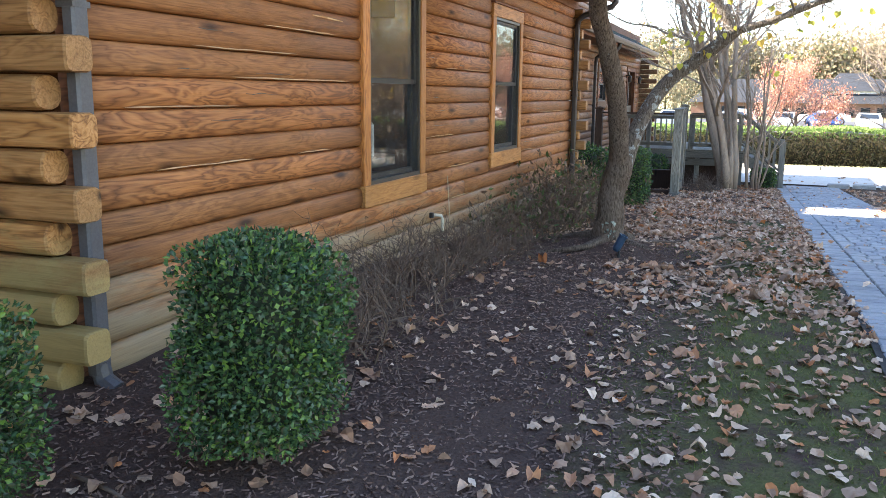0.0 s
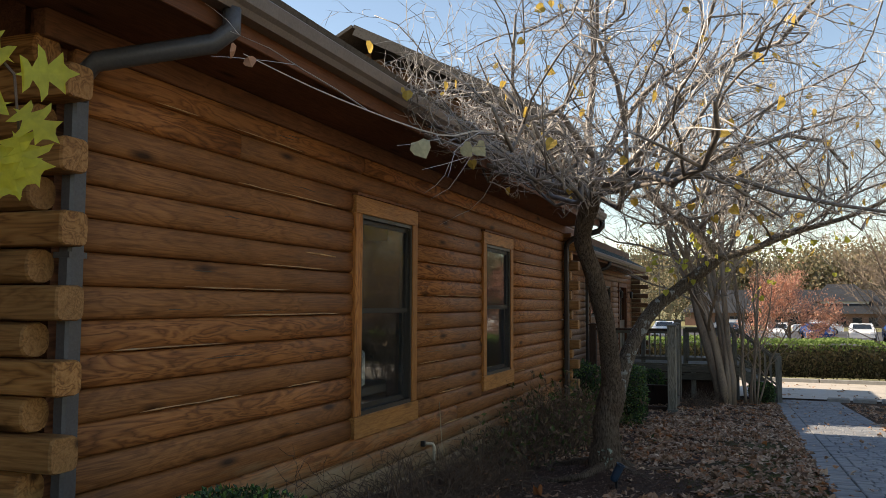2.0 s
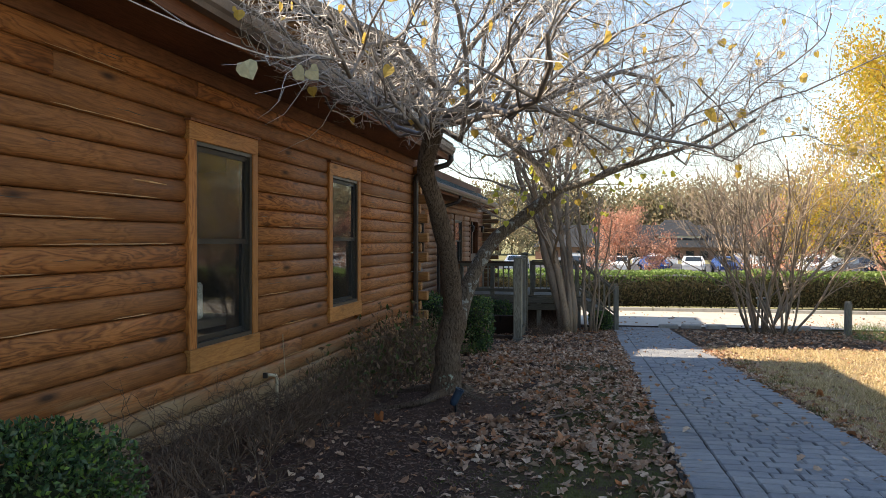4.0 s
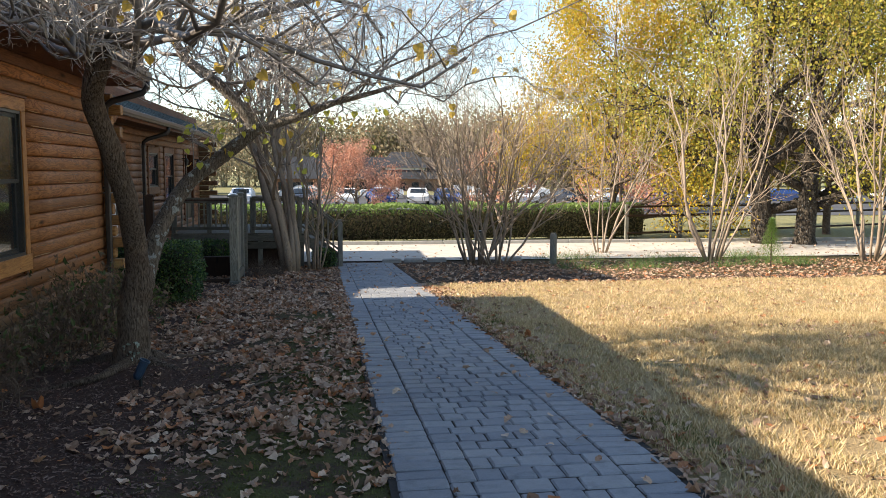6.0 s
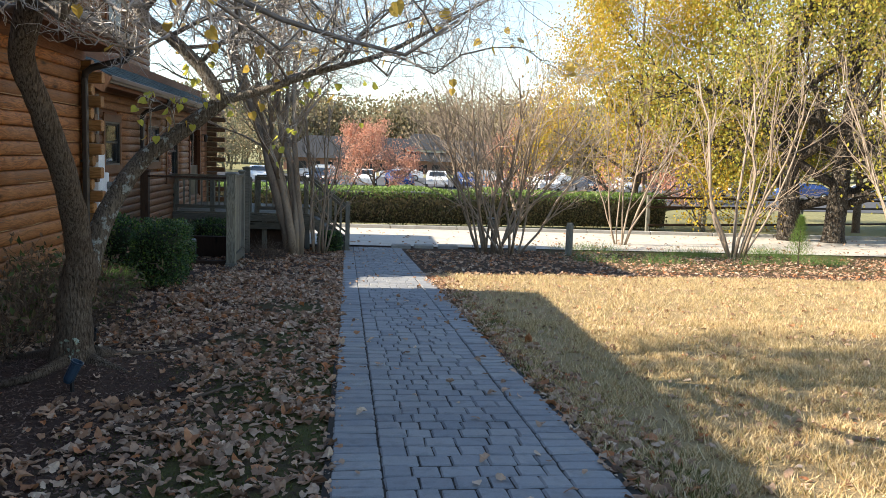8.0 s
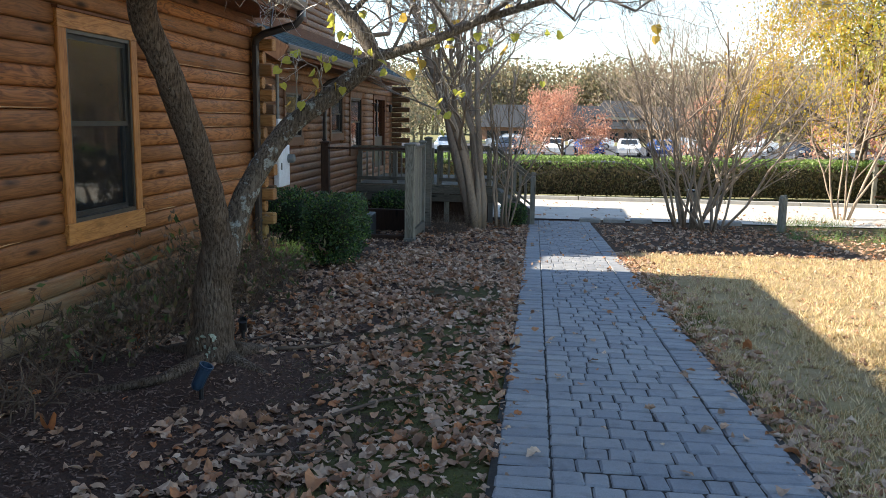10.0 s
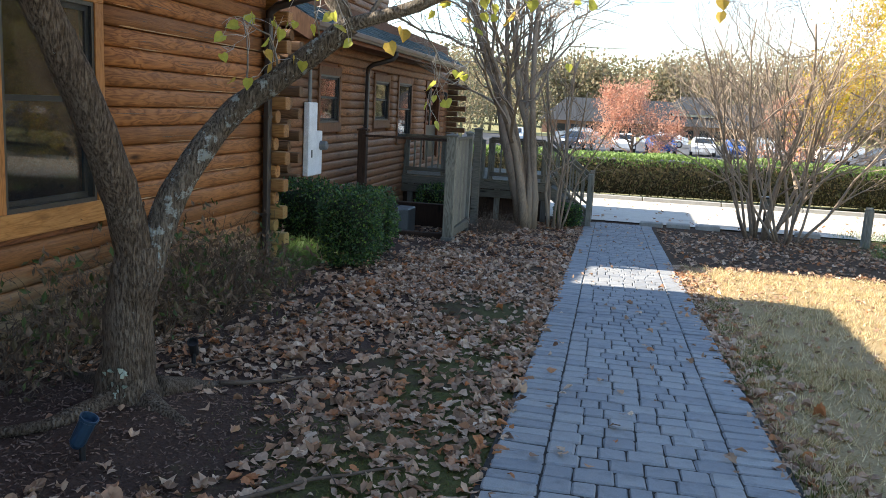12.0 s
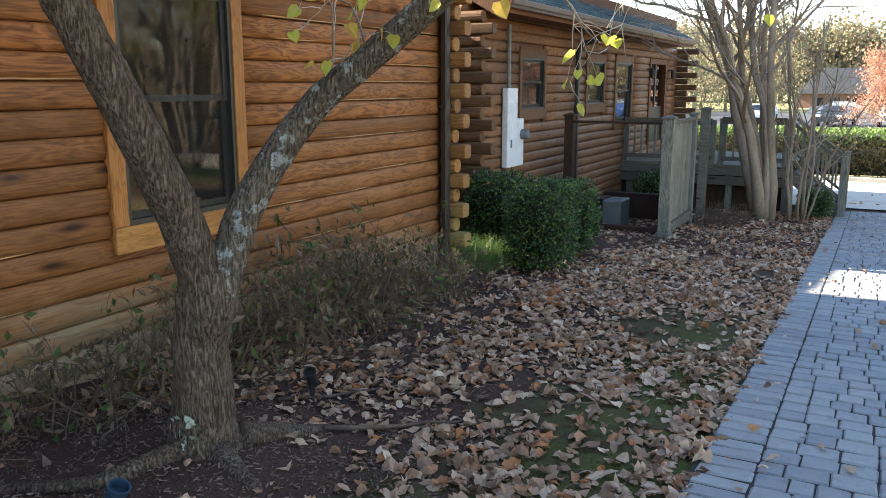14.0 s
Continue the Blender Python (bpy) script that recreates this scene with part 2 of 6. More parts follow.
# ---- mesh helpers ----
class Shape:
    """Collects vertices and faces of one mesh."""

    def __init__(self):
        self.v, self.f = [], []

    def add(self, verts, faces):
        n = len(self.v)
        self.v.extend(verts)
        self.f.extend([tuple(n + i for i in f) for f in faces])
        return self

    def box(self, x0, y0, z0, x1, y1, z1, c=0.0, m=None):
        """A box, its edges chamfered by c."""
        lo, hi = Vector((min(x0, x1), min(y0, y1), min(z0, z1))), Vector((max(x0, x1), max(y0, y1), max(z0, z1)))
        if c <= 0:
            vs = [Vector((lo.x if not i & 1 else hi.x, lo.y if not i & 2 else hi.y, lo.z if not i & 4 else hi.z)) for i in range(8)]
            fs = [(0, 2, 3, 1), (4, 5, 7, 6), (0, 1, 5, 4), (2, 6, 7, 3), (0, 4, 6, 2), (1, 3, 7, 5)]
        else:
            c = min(c, *(0.45 * d for d in (hi - lo)))
            vs, at = [], {}
            for i in range(8):
                s = [(i >> k) & 1 for k in range(3)]
                for a in range(3):
                    p = Vector([(hi if s[k] else lo)[k] - (0 if k == a else (c if s[k] else -c)) for k in range(3)])
                    at[i, a] = len(vs)
                    vs.append(p)
            fs = []
            for a in range(3):
                b, d = (a + 1) % 3, (a + 2) % 3
                for s in (0, 1):
                    q = [(s << a) | (u << b) | (w << d) for u, w in ((0, 0), (1, 0), (1, 1), (0, 1))]
                    face = [at[i, a] for i in q]
                    fs.append(tuple(face if s else face[::-1]))
                for u in (0, 1):
                    for w in (0, 1):
                        i, j = (u << b) | (w << d), (1 << a) | (u << b) | (w << d)
                        face = (at[i, b], at[j, b], at[j, d], at[i, d])
                        fs.append(face if u == w else face[::-1])
            for i in range(8):
                tri = (at[i, 0], at[i, 1], at[i, 2])
                fs.append(tri if bin(i).count("1") % 2 else tri[::-1])
        if m is not None:
            vs = [m @ p for p in vs]
        return self.add(vs, fs)

    def tube(self, pts, radii, n=6, cap=True):
        """A tapered tube through points."""
        pts = [Vector(p) for p in pts]
        if not hasattr(radii, "__len__"):
            radii = [radii] * len(pts)
        base = len(self.v)
        side = None
        for i, p in enumerate(pts):
            d = (pts[min(i + 1, len(pts) - 1)] - pts[max(i - 1, 0)])
            d = d.normalized() if d.length > 1e-9 else Vector((0, 0, 1))
            if side is None:
                side = d.orthogonal().normalized()
            else:
                side = (side - d * side.dot(d))
                side = side.normalized() if side.length > 1e-6 else d.orthogonal().normalized()
            up = d.cross(side)
            for k in range(n):
                a = 2 * math.pi * k / n
                self.v.append(p + (side * math.cos(a) + up * math.sin(a)) * radii[i])
        for i in range(len(pts) - 1):
            for k in range(n):
                a, b = base + i * n + k, base + i * n + (k + 1) % n
                self.f.append((a, b, b + n, a + n))
        if cap and n > 2:
            self.f.append(tuple(base + k for k in reversed(range(n))))
            self.f.append(tuple(base + (len(pts) - 1) * n + k for k in range(n)))
        return self

    def lathe(self, profile, centre, n=12, axis="z", m=None):
        base = len(self.v)
        for r, h in profile:
            for k in range(n):
                a = 2 * math.pi * k / n
                p = Vector((r * math.cos(a), r * math.sin(a), h))
                if axis == "y":
                    p = Vector((p.x, p.z, p.y))
                if axis == "x":
                    p = Vector((p.z, p.x, p.y))
                p = (m @ p) if m is not None else p
                self.v.append(p + Vector(centre))
        for i in range(len(profile) - 1):
            for k in range(n):
                a, b = base + i * n + k, base + i * n + (k + 1) % n
                self.f.append((a, b, b + n, a + n))
        return self

    def mesh(self, name, smooth=False, fix=True):
        me = bpy.data.meshes.new(name)
        me.from_pydata([tuple(p) for p in self.v], [], self.f)
        if fix:
            bm = bmesh.new()
            bm.from_mesh(me)
            bmesh.ops.recalc_face_normals(bm, faces=bm.faces)
            bm.to_mesh(me)
            bm.free()
        if smooth:
            me.polygons.foreach_set("use_smooth", [True] * len(me.polygons))
        me.update()
        return me


def part(name, shape, material, parent=None, label="", smooth=False, fix=True):
    """One mesh object, under a thing or a part."""
    me = shape if isinstance(shape, bpy.types.Mesh) else shape.mesh(name, smooth, fix)
    if not me.materials:
        me.materials.append(material)
    ob = new(name, me)
    if parent is not None:
        ob.parent = parent
        ob.matrix_parent_inverse = parent.matrix_world.inverted() if parent.matrix_world != Matrix() else Matrix()
    if label:
        tagged(ob, label=label)
    return ob


def thing(name, label, category, group="", kind="", at=(0, 0, 0)):
    ob = new(name)
    ob.location = at
    bpy.context.view_layer.update() if at != (0, 0, 0) else None
    return tagged(ob, label, category, group, kind)


def ground_z(x, y):
    """Level near the start, then falling gently to the road and the parking lot."""
    if y < 5:
        return 0.04
    if y < 24:
        return 0.04 - 0.06 * (y - 5)
    if y < 38:
        return -1.10 - 0.02 * (y - 24)
    return -1.38 + 0.08 * min(1.0, (y - 38) / 16)


def bumpy(x, y):
    b = 0.0
    if -0.2 < x < 3.3 and -2 < y < 24:
        b += 0.05 * (noise.noise((x * 1.1, y * 1.1, 3.0))) + 0.012 * noise.noise((x * 6, y * 6, 7))
        b *= min(1.0, max(0.0, (3.3 - x) * 2))
        d = math.hypot(x - 1.5, y - 8.05)
        b += 0.12 * math.exp(-(d / 0.45) ** 2)
    elif x > 5.1:
        b += 0.02 * noise.noise((x * 0.5, y * 0.5, 1.0))
    return b


def surface(x, y):
    return ground_z(x, y) + bumpy(x, y)


# ---- ground: one sheet ----
PATH_Y0, PATH_Y1 = -1.5, 24.6


def path_left(y):
    return 3.43 - 0.004 * (y - 6)


def path_right(y):
    return 4.82 + 0.007 * (y - 6)


def ground_mat():
    """Dark mulch, moss and tan winter lawn by plan, broken up by noise."""
    m, nt, b = nodes_of("mulch_moss_and_winter_grass")
    v = coords(nt, shift=False)
    sp = nt.nodes.new("ShaderNodeSeparateXYZ")
    nt.links.new(v, sp.inputs[0])
    big, mid, fine = noisy(nt, v, 0.7, 4.0), noisy(nt, v, 6.0, 5.0, 0.7), noisy(nt, v, 55.0, 3.0, 0.7)

    def math_node(op, a, bb, c=0.0):
        n = nt.nodes.new("ShaderNodeMath")
        n.operation = op
        for s, q in zip(n.inputs, (a, bb, c)):
            if isinstance(q, bpy.types.NodeSocket):
                nt.links.new(q, s)
            else:
                s.default_value = q
        return n.outputs[0]

    def step(value, a, bb):
        n = nt.nodes.new("ShaderNodeMapRange")
        n.inputs[1].default_value, n.inputs[2].default_value = a, bb
        nt.links.new(value, n.inputs[0])
        return n.outputs[0]

    mulch = mix(nt, fine, (0.026, 0.017, 0.014), (0.125, 0.080, 0.063))
    mulch = mix(nt, step(mid, 0.5, 0.75), mulch, (0.075, 0.047, 0.037))
    moss = mix(nt, fine, (0.05, 0.056, 0.02), (0.135, 0.14, 0.045))
    xw = math_node("MULTIPLY_ADD", math_node("SUBTRACT", mid, 0.5), 1.6, sp.outputs[0])
    yw = math_node("MULTIPLY_ADD", math_node("SUBTRACT", mid, 0.5), 2.5, sp.outputs[1])
    near_path = math_node("MULTIPLY", step(xw, 2.15, 2.8), step(yw, 16.0, 11.0))
    patch = step(math_node("ADD", math_node("MULTIPLY", big, 0.7), math_node("MULTIPLY", mid, 0.5)), 0.48, 0.62)
    nearer = step(yw, 7.2, 5.8)
    moss_f = math_node("MULTIPLY", near_path, math_node("MAXIMUM", math_node("MULTIPLY", math_node("MULTIPLY", nearer, step(mid, 0.36, 0.58)), 0.8), math_node("MULTIPLY", patch, 0.85)))
    bed = mix(nt, moss_f, mulch, moss)
    lawn = mix(nt, fine, (0.13, 0.085, 0.04), (0.60, 0.46, 0.26))
    lawn = mix(nt, math_node("MULTIPLY", step(mid, 0.48, 0.72), 0.5), lawn, (0.20, 0.13, 0.065))
    green = math_node("MULTIPLY", step(big, 0.5, 0.68), 0.45)
    lawn = mix(nt, green, lawn, (0.15, 0.15, 0.05))
    lawn_f = math_node("MULTIPLY", step(sp.outputs[0], 4.5, 4.6), step(math_node("MULTIPLY_ADD", math_node("SUBTRACT", mid, 0.5), 1.2, sp.outputs[1]), 17.35, 17.1))
    far_f = step(sp.outputs[1], 33.0, 33.4)
    bark = mix(nt, fine, (0.03, 0.02, 0.014), (0.14, 0.095, 0.07))
    bed2 = mix(nt, step(sp.outputs[0], 4.5, 4.6), bed, bark)
    ivy = math_node("MULTIPLY", math_node("MULTIPLY", step(sp.outputs[0], 8.5, 10.0), step(sp.outputs[1], 18.0, 19.0)), step(mid, 0.42, 0.6))
    bed2 = mix(nt, math_node("MULTIPLY", ivy, 0.6), bed2, (0.16, 0.15, 0.05))
    col = mix(nt, lawn_f, bed2, lawn)
    col = mix(nt, far_f, col, mix(nt, mid, (0.16, 0.165, 0.075), (0.30, 0.27, 0.15)))
    nt.links.new(col, b.inputs["Base Color"])
    b.inputs["Roughness"].default_value = 0.95
    b.inputs["Specular IOR Level"].default_value = 0.1
    bump(nt, b, math_node("MULTIPLY_ADD", mid, 0.6, fine), 1.0, 0.02)
    return m


def build_ground():
    xs = [-600, -200, -80, -30, -12, -6, -3] + [-2 + 0.25 * i for i in range(29)] + [5.2 + 0.6 * i for i in range(22)] + [20, 26, 34, 50, 80, 140, 260, 600]
    ys = [-300, -80, -30, -10, -5] + [-3 + 0.25 * i for i in range(80)] + [17.2 + 0.5 * i for i in range(15)] + [26, 30, 34, 38, 42, 46, 50, 54, 60, 80, 120, 200, 400, 900]
    s = Shape()
    for y in ys:
        for x in xs:
            s.v.append((x, y, surface(x, y)))
    w = len(xs)
    for j in range(len(ys) - 1):
        for i in range(w - 1):
            a = j * w + i
            s.f.append((a, a + 1, a + w + 1, a + w))
    tagged(part("ground", s, ground_mat(), smooth=True, fix=False), "mulch bed, mossy soil and tan winter lawn", "ground", kind="structure")


build_ground()


def strip(x0, x1, y0, y1, dz, steps=12):
    s = Shape()
    for i in range(steps + 1):
        y = y0 + (y1 - y0) * i / steps
        s.add([(x0, y, ground_z(0, y) + dz), (x1, y, ground_z(0, y) + dz)], [])
    for i in range(steps):
        s.f.append((2 * i, 2 * i + 1, 2 * i + 3, 2 * i + 2))
    return s


ROADMAT = rough_mat("pale_worn_road", [(0.414, 0.380, 0.333), (0.552, 0.506, 0.448), (0.483, 0.437, 0.380)], 1.2, 70.0, 0.9, 0.003)
tagged(part("road", strip(-60, 120, 25.3, 32.2, 0.03), ROADMAT, fix=False), "pale sunlit service road beyond the path", "road", kind="structure")
LOT = rough_mat("asphalt_lot", [(0.06, 0.06, 0.065), (0.10, 0.10, 0.105)], 0.8, 60.0, 0.9, 0.003)
tagged(part("parking_lot", strip(-60, 140, 52, 100, 0.03), LOT, fix=False), "dark asphalt parking lot with parked cars", "parking lot", kind="structure")
kerb = Shape()
for i in range(60):
    kerb.box(-50 + 2.5 * i, 32.2, -1.6, -50 + 2.5 * i + 2.47, 32.36, ground_z(0, 32.2) + 0.16, 0.015)
tagged(part("kerb_far", kerb, CONCRETE), "grey concrete kerb along the road and hedge", "kerb", kind="structure")


# ---- log building: walls of log courses ----
PITCH, GROOVE = 0.155, 1.235


def log_profile(z0, h, bulge):
    """Milled log face: tight undercut below, gently rounded front, narrow ledge on top."""
    k = bulge / 0.046
    rows = [(-0.060, 0.0), (-0.036, 0.004), (-0.012, 0.03), (0.001, 0.11), (0.008, 0.30), (0.010, 0.52), (0.007, 0.74), (0.001, 0.88), (-0.008, 0.965), (-0.036, 0.995), (-0.060, 1.0)]
    return [((x if x < -0.03 else x * k), z0 + h * f) for x, f in rows]


def siding_log(parent, x, y0, y1, z0, mat, rng, h=PITCH, name="log"):
    s = Shape()
    n = max(2, int((y1 - y0) / 0.7) + 1)
    prof = log_profile(z0, h, 0.046 + rng.uniform(-0.005, 0.005))
    ph = rng.uniform(0, 50)
    for k in range(n):
        y = y0 + (y1 - y0) * k / (n - 1)
        off = 0.006 * noise.noise((ph, y * 0.9, 0))
        dz = 0.005 * noise.noise((ph + 9, y * 0.8, 0))
        for px, pz in prof:
            s.v.append((x + px + (off if px > -0.05 else 0), y, pz + (dz if px > -0.05 else 0)))
    w = len(prof)
    for k in range(n - 1):
        for i in range(w):
            a, b = k * w + i, k * w + (i + 1) % w
            s.f.append((a, b, b + w, a + w))
    s.f.append(tuple(reversed(range(w))))
    s.f.append(tuple((n - 1) * w + i for i in range(w)))
    return part(name, s, mat, parent, smooth=True)


def log_courses(parent, x, y0, y1, zlo, zhi, holes, mat, rng, joints=True):
    k0 = math.floor((zlo - GROOVE) / PITCH)
    z = GROOVE + k0 * PITCH
    while z < zhi - 0.01:
        spans = [(y0, y1)]
        for a, b, lo, hi in holes:
            if z + PITCH * 0.35 < hi and z + PITCH * 0.65 > lo:
                spans = [q for s0, s1 in spans for q in ((s0, min(s1, a)), (max(s0, b), s1)) if q[1] - q[0] > 0.03]
        for s0, s1 in spans:
            if joints and s1 - s0 > 3.2 and rng.random() < 0.8:
                c = rng.uniform(s0 + 0.8, s1 - 0.8)
                siding_log(parent, x, s0, c - 0.002, z, mat, rng)
                siding_log(parent, x, c + 0.002, s1, z, mat, rng)
            else:
                siding_log(parent, x, s0, s1, z, mat, rng)
        z += PITCH


def pierced(s, x0, x1, y0, y1, z0, z1, holes):
    """A wall slab along y with openings through it."""
    cuts = sorted({y0, y1, *[h[0] for h in holes], *[h[1] for h in holes]})
    for a, b in zip(cuts, cuts[1:]):
        over = [h for h in holes if h[0] <= a + 1e-6 and h[1] >= b - 1e-6]
        if over:
            s.box(x0, a, z0, x1, b, over[0][2])
            s.box(x0, a, over[0][3], x1, b, z1)
        else:
            s.box(x0, a, z0, x1, b, z1)
    return s


rng = random.Random(4)
# trim outlines of the two near windows: y0, y1, sill bottom, head top
W1, W2 = (5.733, 6.952, 0.462, 2.308), (8.885, 10.09, 0.515, 2.300)


def opening(w, side=0.115, sill=0.175, head=0.15):
    return (w[0] + side, w[1] - side + 0.01, w[2] + sill, w[3] - head)


wall_main = thing("wall_east", "brown stained log siding wall, bleached near the ground", "wall", kind="structure")
HOLES1 = [opening(W1), opening(W2)]
part("wall_core", pierced(Shape(), -0.22, -0.05, 2.95, 13.1, -0.6, 2.95, HOLES1), SOFFIT, wall_main)
# logs start past the core's edge; its dark colour paints the corner shadow
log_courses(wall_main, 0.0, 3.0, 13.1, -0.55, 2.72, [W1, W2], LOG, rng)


def drying_checks(parent, rng, n):
    """Dark splits and pale splinters in the faces of the logs."""
    for k in range(n):
        y, c = rng.uniform(3.3, 12.6), rng.randrange(-4, 9)
        if any(w[0] - 0.7 < y < w[1] + 0.1 for w in (W1, W2)):
            continue
        z = GROOVE + c * PITCH + rng.uniform(0.25, 0.75) * PITCH
        L = rng.uniform(0.15, 0.6)
        pts = [(0.009 + 0.002 * math.sin(4 * i), y + L * i / 5, z + rng.uniform(-0.004, 0.004)) for i in range(6)]
        part("drying_check", Shape().tube(pts, [0.001, 0.0022, 0.003, 0.003, 0.002, 0.0008], 4), BLACKMETAL, parent)
    part("pale_splinter", Shape().tube([(0.008, 5.03, 1.815), (0.012, 5.2, 1.812), (0.010, 5.45, 1.805)], [0.003, 0.008, 0.004], 4), LIP, parent, "pale split along a log")


drying_checks(wall_main, rng, 60)


def lit_worn_lips(parent, rng, n):
    """Pale strips for worn, split lower lips and painted sky light on ledges, in broken lengths along the grooves."""
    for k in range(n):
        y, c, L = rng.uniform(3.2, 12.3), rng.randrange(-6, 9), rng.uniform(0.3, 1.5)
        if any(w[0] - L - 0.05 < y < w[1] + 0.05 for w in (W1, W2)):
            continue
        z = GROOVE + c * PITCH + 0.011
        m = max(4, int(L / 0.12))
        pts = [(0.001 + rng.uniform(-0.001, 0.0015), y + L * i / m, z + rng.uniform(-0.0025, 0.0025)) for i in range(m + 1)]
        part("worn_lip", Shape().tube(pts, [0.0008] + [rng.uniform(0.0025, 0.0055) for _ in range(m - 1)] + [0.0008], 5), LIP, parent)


lit_worn_lips(wall_main, rng, 75)


def corner_logs(parent, x_face, y, zlo, zhi, long_, short_, mat, rng, back=1.4, ysize=0.15):
    """Stacked log ends crossing a corner: square-cut long ones and rounded short ones by turns."""
    k = 0
    z = GROOVE + math.floor((zlo - GROOVE) / PITCH) * PITCH
    while z < zhi - 0.05:
        s = Shape()
        square = k % 2 == 0
        x1 = x_face + (long_ if square else short_) + rng.uniform(-0.015, 0.015)
        n, pts = 14, []
        for i in range(n):
            a = 2 * math.pi * i / n
            p = 0.32 if square else 0.75
            cy, cz = math.cos(a), math.sin(a)
            pts.append((math.copysign(abs(cy) ** p, cy) * ysize / 2, math.copysign(abs(cz) ** (0.45 if square else 0.8), cz) * (PITCH / 2 - 0.003)))
        rings = [(x1, 0.93), (x1 - 0.012, 1.0), (x1 - 0.2, 1.0), (x_face - back, 1.0)]
        for xx, sc in rings:
            for py, pz in pts:
                s.v.append((xx, y + py * sc, z + PITCH / 2 + pz * sc))
        for r in range(len(rings) - 1):
            for i in range(n):
                a, b = r * n + i, r * n + (i + 1) % n
                s.f.append((a, b, b + n, a + n))
        s.f.append(tuple(reversed(range(n))))
        s.f.append(tuple((len(rings) - 1) * n + i for i in range(n)))
        part("log_end", s, mat, parent, smooth=False)
        z += PITCH
        k += 1


wall_s = thing("wall_south", "log end wall with square-cut and rounded crossing logs", "wall", kind="structure")
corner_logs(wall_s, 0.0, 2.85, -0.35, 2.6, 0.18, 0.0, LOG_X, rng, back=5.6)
part("wall_core", Shape().box(-5.6, 2.92, -0.5, -0.22, 3.10, 2.95), SOFFIT, wall_s)
wall_n = thing("wall_north", "log end wall with greenish square-cut log ends", "wall", kind="structure")
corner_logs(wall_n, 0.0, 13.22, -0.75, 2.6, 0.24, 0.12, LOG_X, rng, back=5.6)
part("wall_core", Shape().box(-5.6, 12.95, -0.6, -0.22, 13.13, 2.95), SOFFIT, wall_n)
# gable infill and closed rear of the near building
back_wall = Shape().box(-5.8, 3.0, -0.5, -5.6, 13.13, 2.95)
tagged(part("wall_west", back_wall, LOG_FAR), "brown log rear wall", "wall", kind="structure")
EAVE_X, EAVE_Z, RIDGE_X, RIDGE_Z = 0.62, 2.90, -2.6, 4.45
for gy in (2.95, 13.03):
    gb = Shape().add([(-5.7, gy - 0.06, 2.9), (0.0, gy - 0.06, 2.9), (RIDGE_X, gy - 0.06, 4.35), (-5.7, gy + 0.06, 2.9), (0.0, gy + 0.06, 2.9), (RIDGE_X, gy + 0.06, 4.35)], [(0, 1, 2), (5, 4, 3), (0, 3, 4, 1), (1, 4, 5, 2), (2, 5, 3, 0)])
    tagged(part("gable", gb, LOG_FAR), "brown log gable end under the roof", "gable", kind="structure")
tagged(part("floor", Shape().box(-5.6, 3.3, -0.15, -0.22, 12.95, 0.0), ROOM), "dim room floor behind the windows", "floor", kind="structure")
tagged(part("ceiling", Shape().box(-5.6, 3.3, 2.55, -0.22, 12.95, 2.65), ROOM), "dim room ceiling behind the windows", "ceiling", kind="structure")
tagged(part("wall_room", Shape().box(-4.2, 3.3, 0.0, -4.1, 12.95, 2.55), ROOM), "dim room wall behind the windows", "wall", kind="structure")


def roof_slab(s, x0, z0, x1, z1, y0, y1, t):
    d = Vector((z0 - z1, 0, x1 - x0)).normalized() * t
    if d.z < 0:
        d = -d
    vs = [(x0, y0, z0), (x1, y0, z1), (x1, y1, z1), (x0, y1, z0)]
    s.add([Vector(p) for p in vs] + [Vector(p) + d for p in vs], [(0, 1, 2, 3), (7, 6, 5, 4), (0, 4, 5, 1), (1, 5, 6, 2), (2, 6, 7, 3), (3, 7, 4, 0)])
    return s


# roof and eave run on out of view to y -9, shading the foreground
roof1 = thing("roof", "grey-brown shingle roof over dark soffit boards", "roof", kind="structure")
part("shingles", roof_slab(roof_slab(Shape(), EAVE_X, EAVE_Z + 0.03, RIDGE_X, RIDGE_Z + 0.03, -9.0, 13.27, 0.05), -5.82, EAVE_Z + 0.03, RIDGE_X, RIDGE_Z + 0.03, -9.0, 13.27, 0.05), SHINGLE, roof1)
part("deck_boards", roof_slab(roof_slab(Shape(), EAVE_X - 0.02, EAVE_Z - 0.02, RIDGE_X, RIDGE_Z - 0.02, -9.0, 13.25, 0.04), -5.8, EAVE_Z - 0.02, RIDGE_X, RIDGE_Z - 0.02, -9.0, 13.25, 0.04), SOFFIT, roof1)
part("soffit", Shape().box(-0.05, -9.0, 2.725, 0.545, 13.2, 2.745), SOFFIT, roof1)
part("fascia", Shape().box(0.548, -9.0, 2.70, 0.575, 13.25, 2.90, 0.004), FASCIA, roof1)
part("frieze_board", Shape().box(-0.04, 2.8, 2.60, 0.03, 13.25, 2.722, 0.005), SOFFIT, roof1)


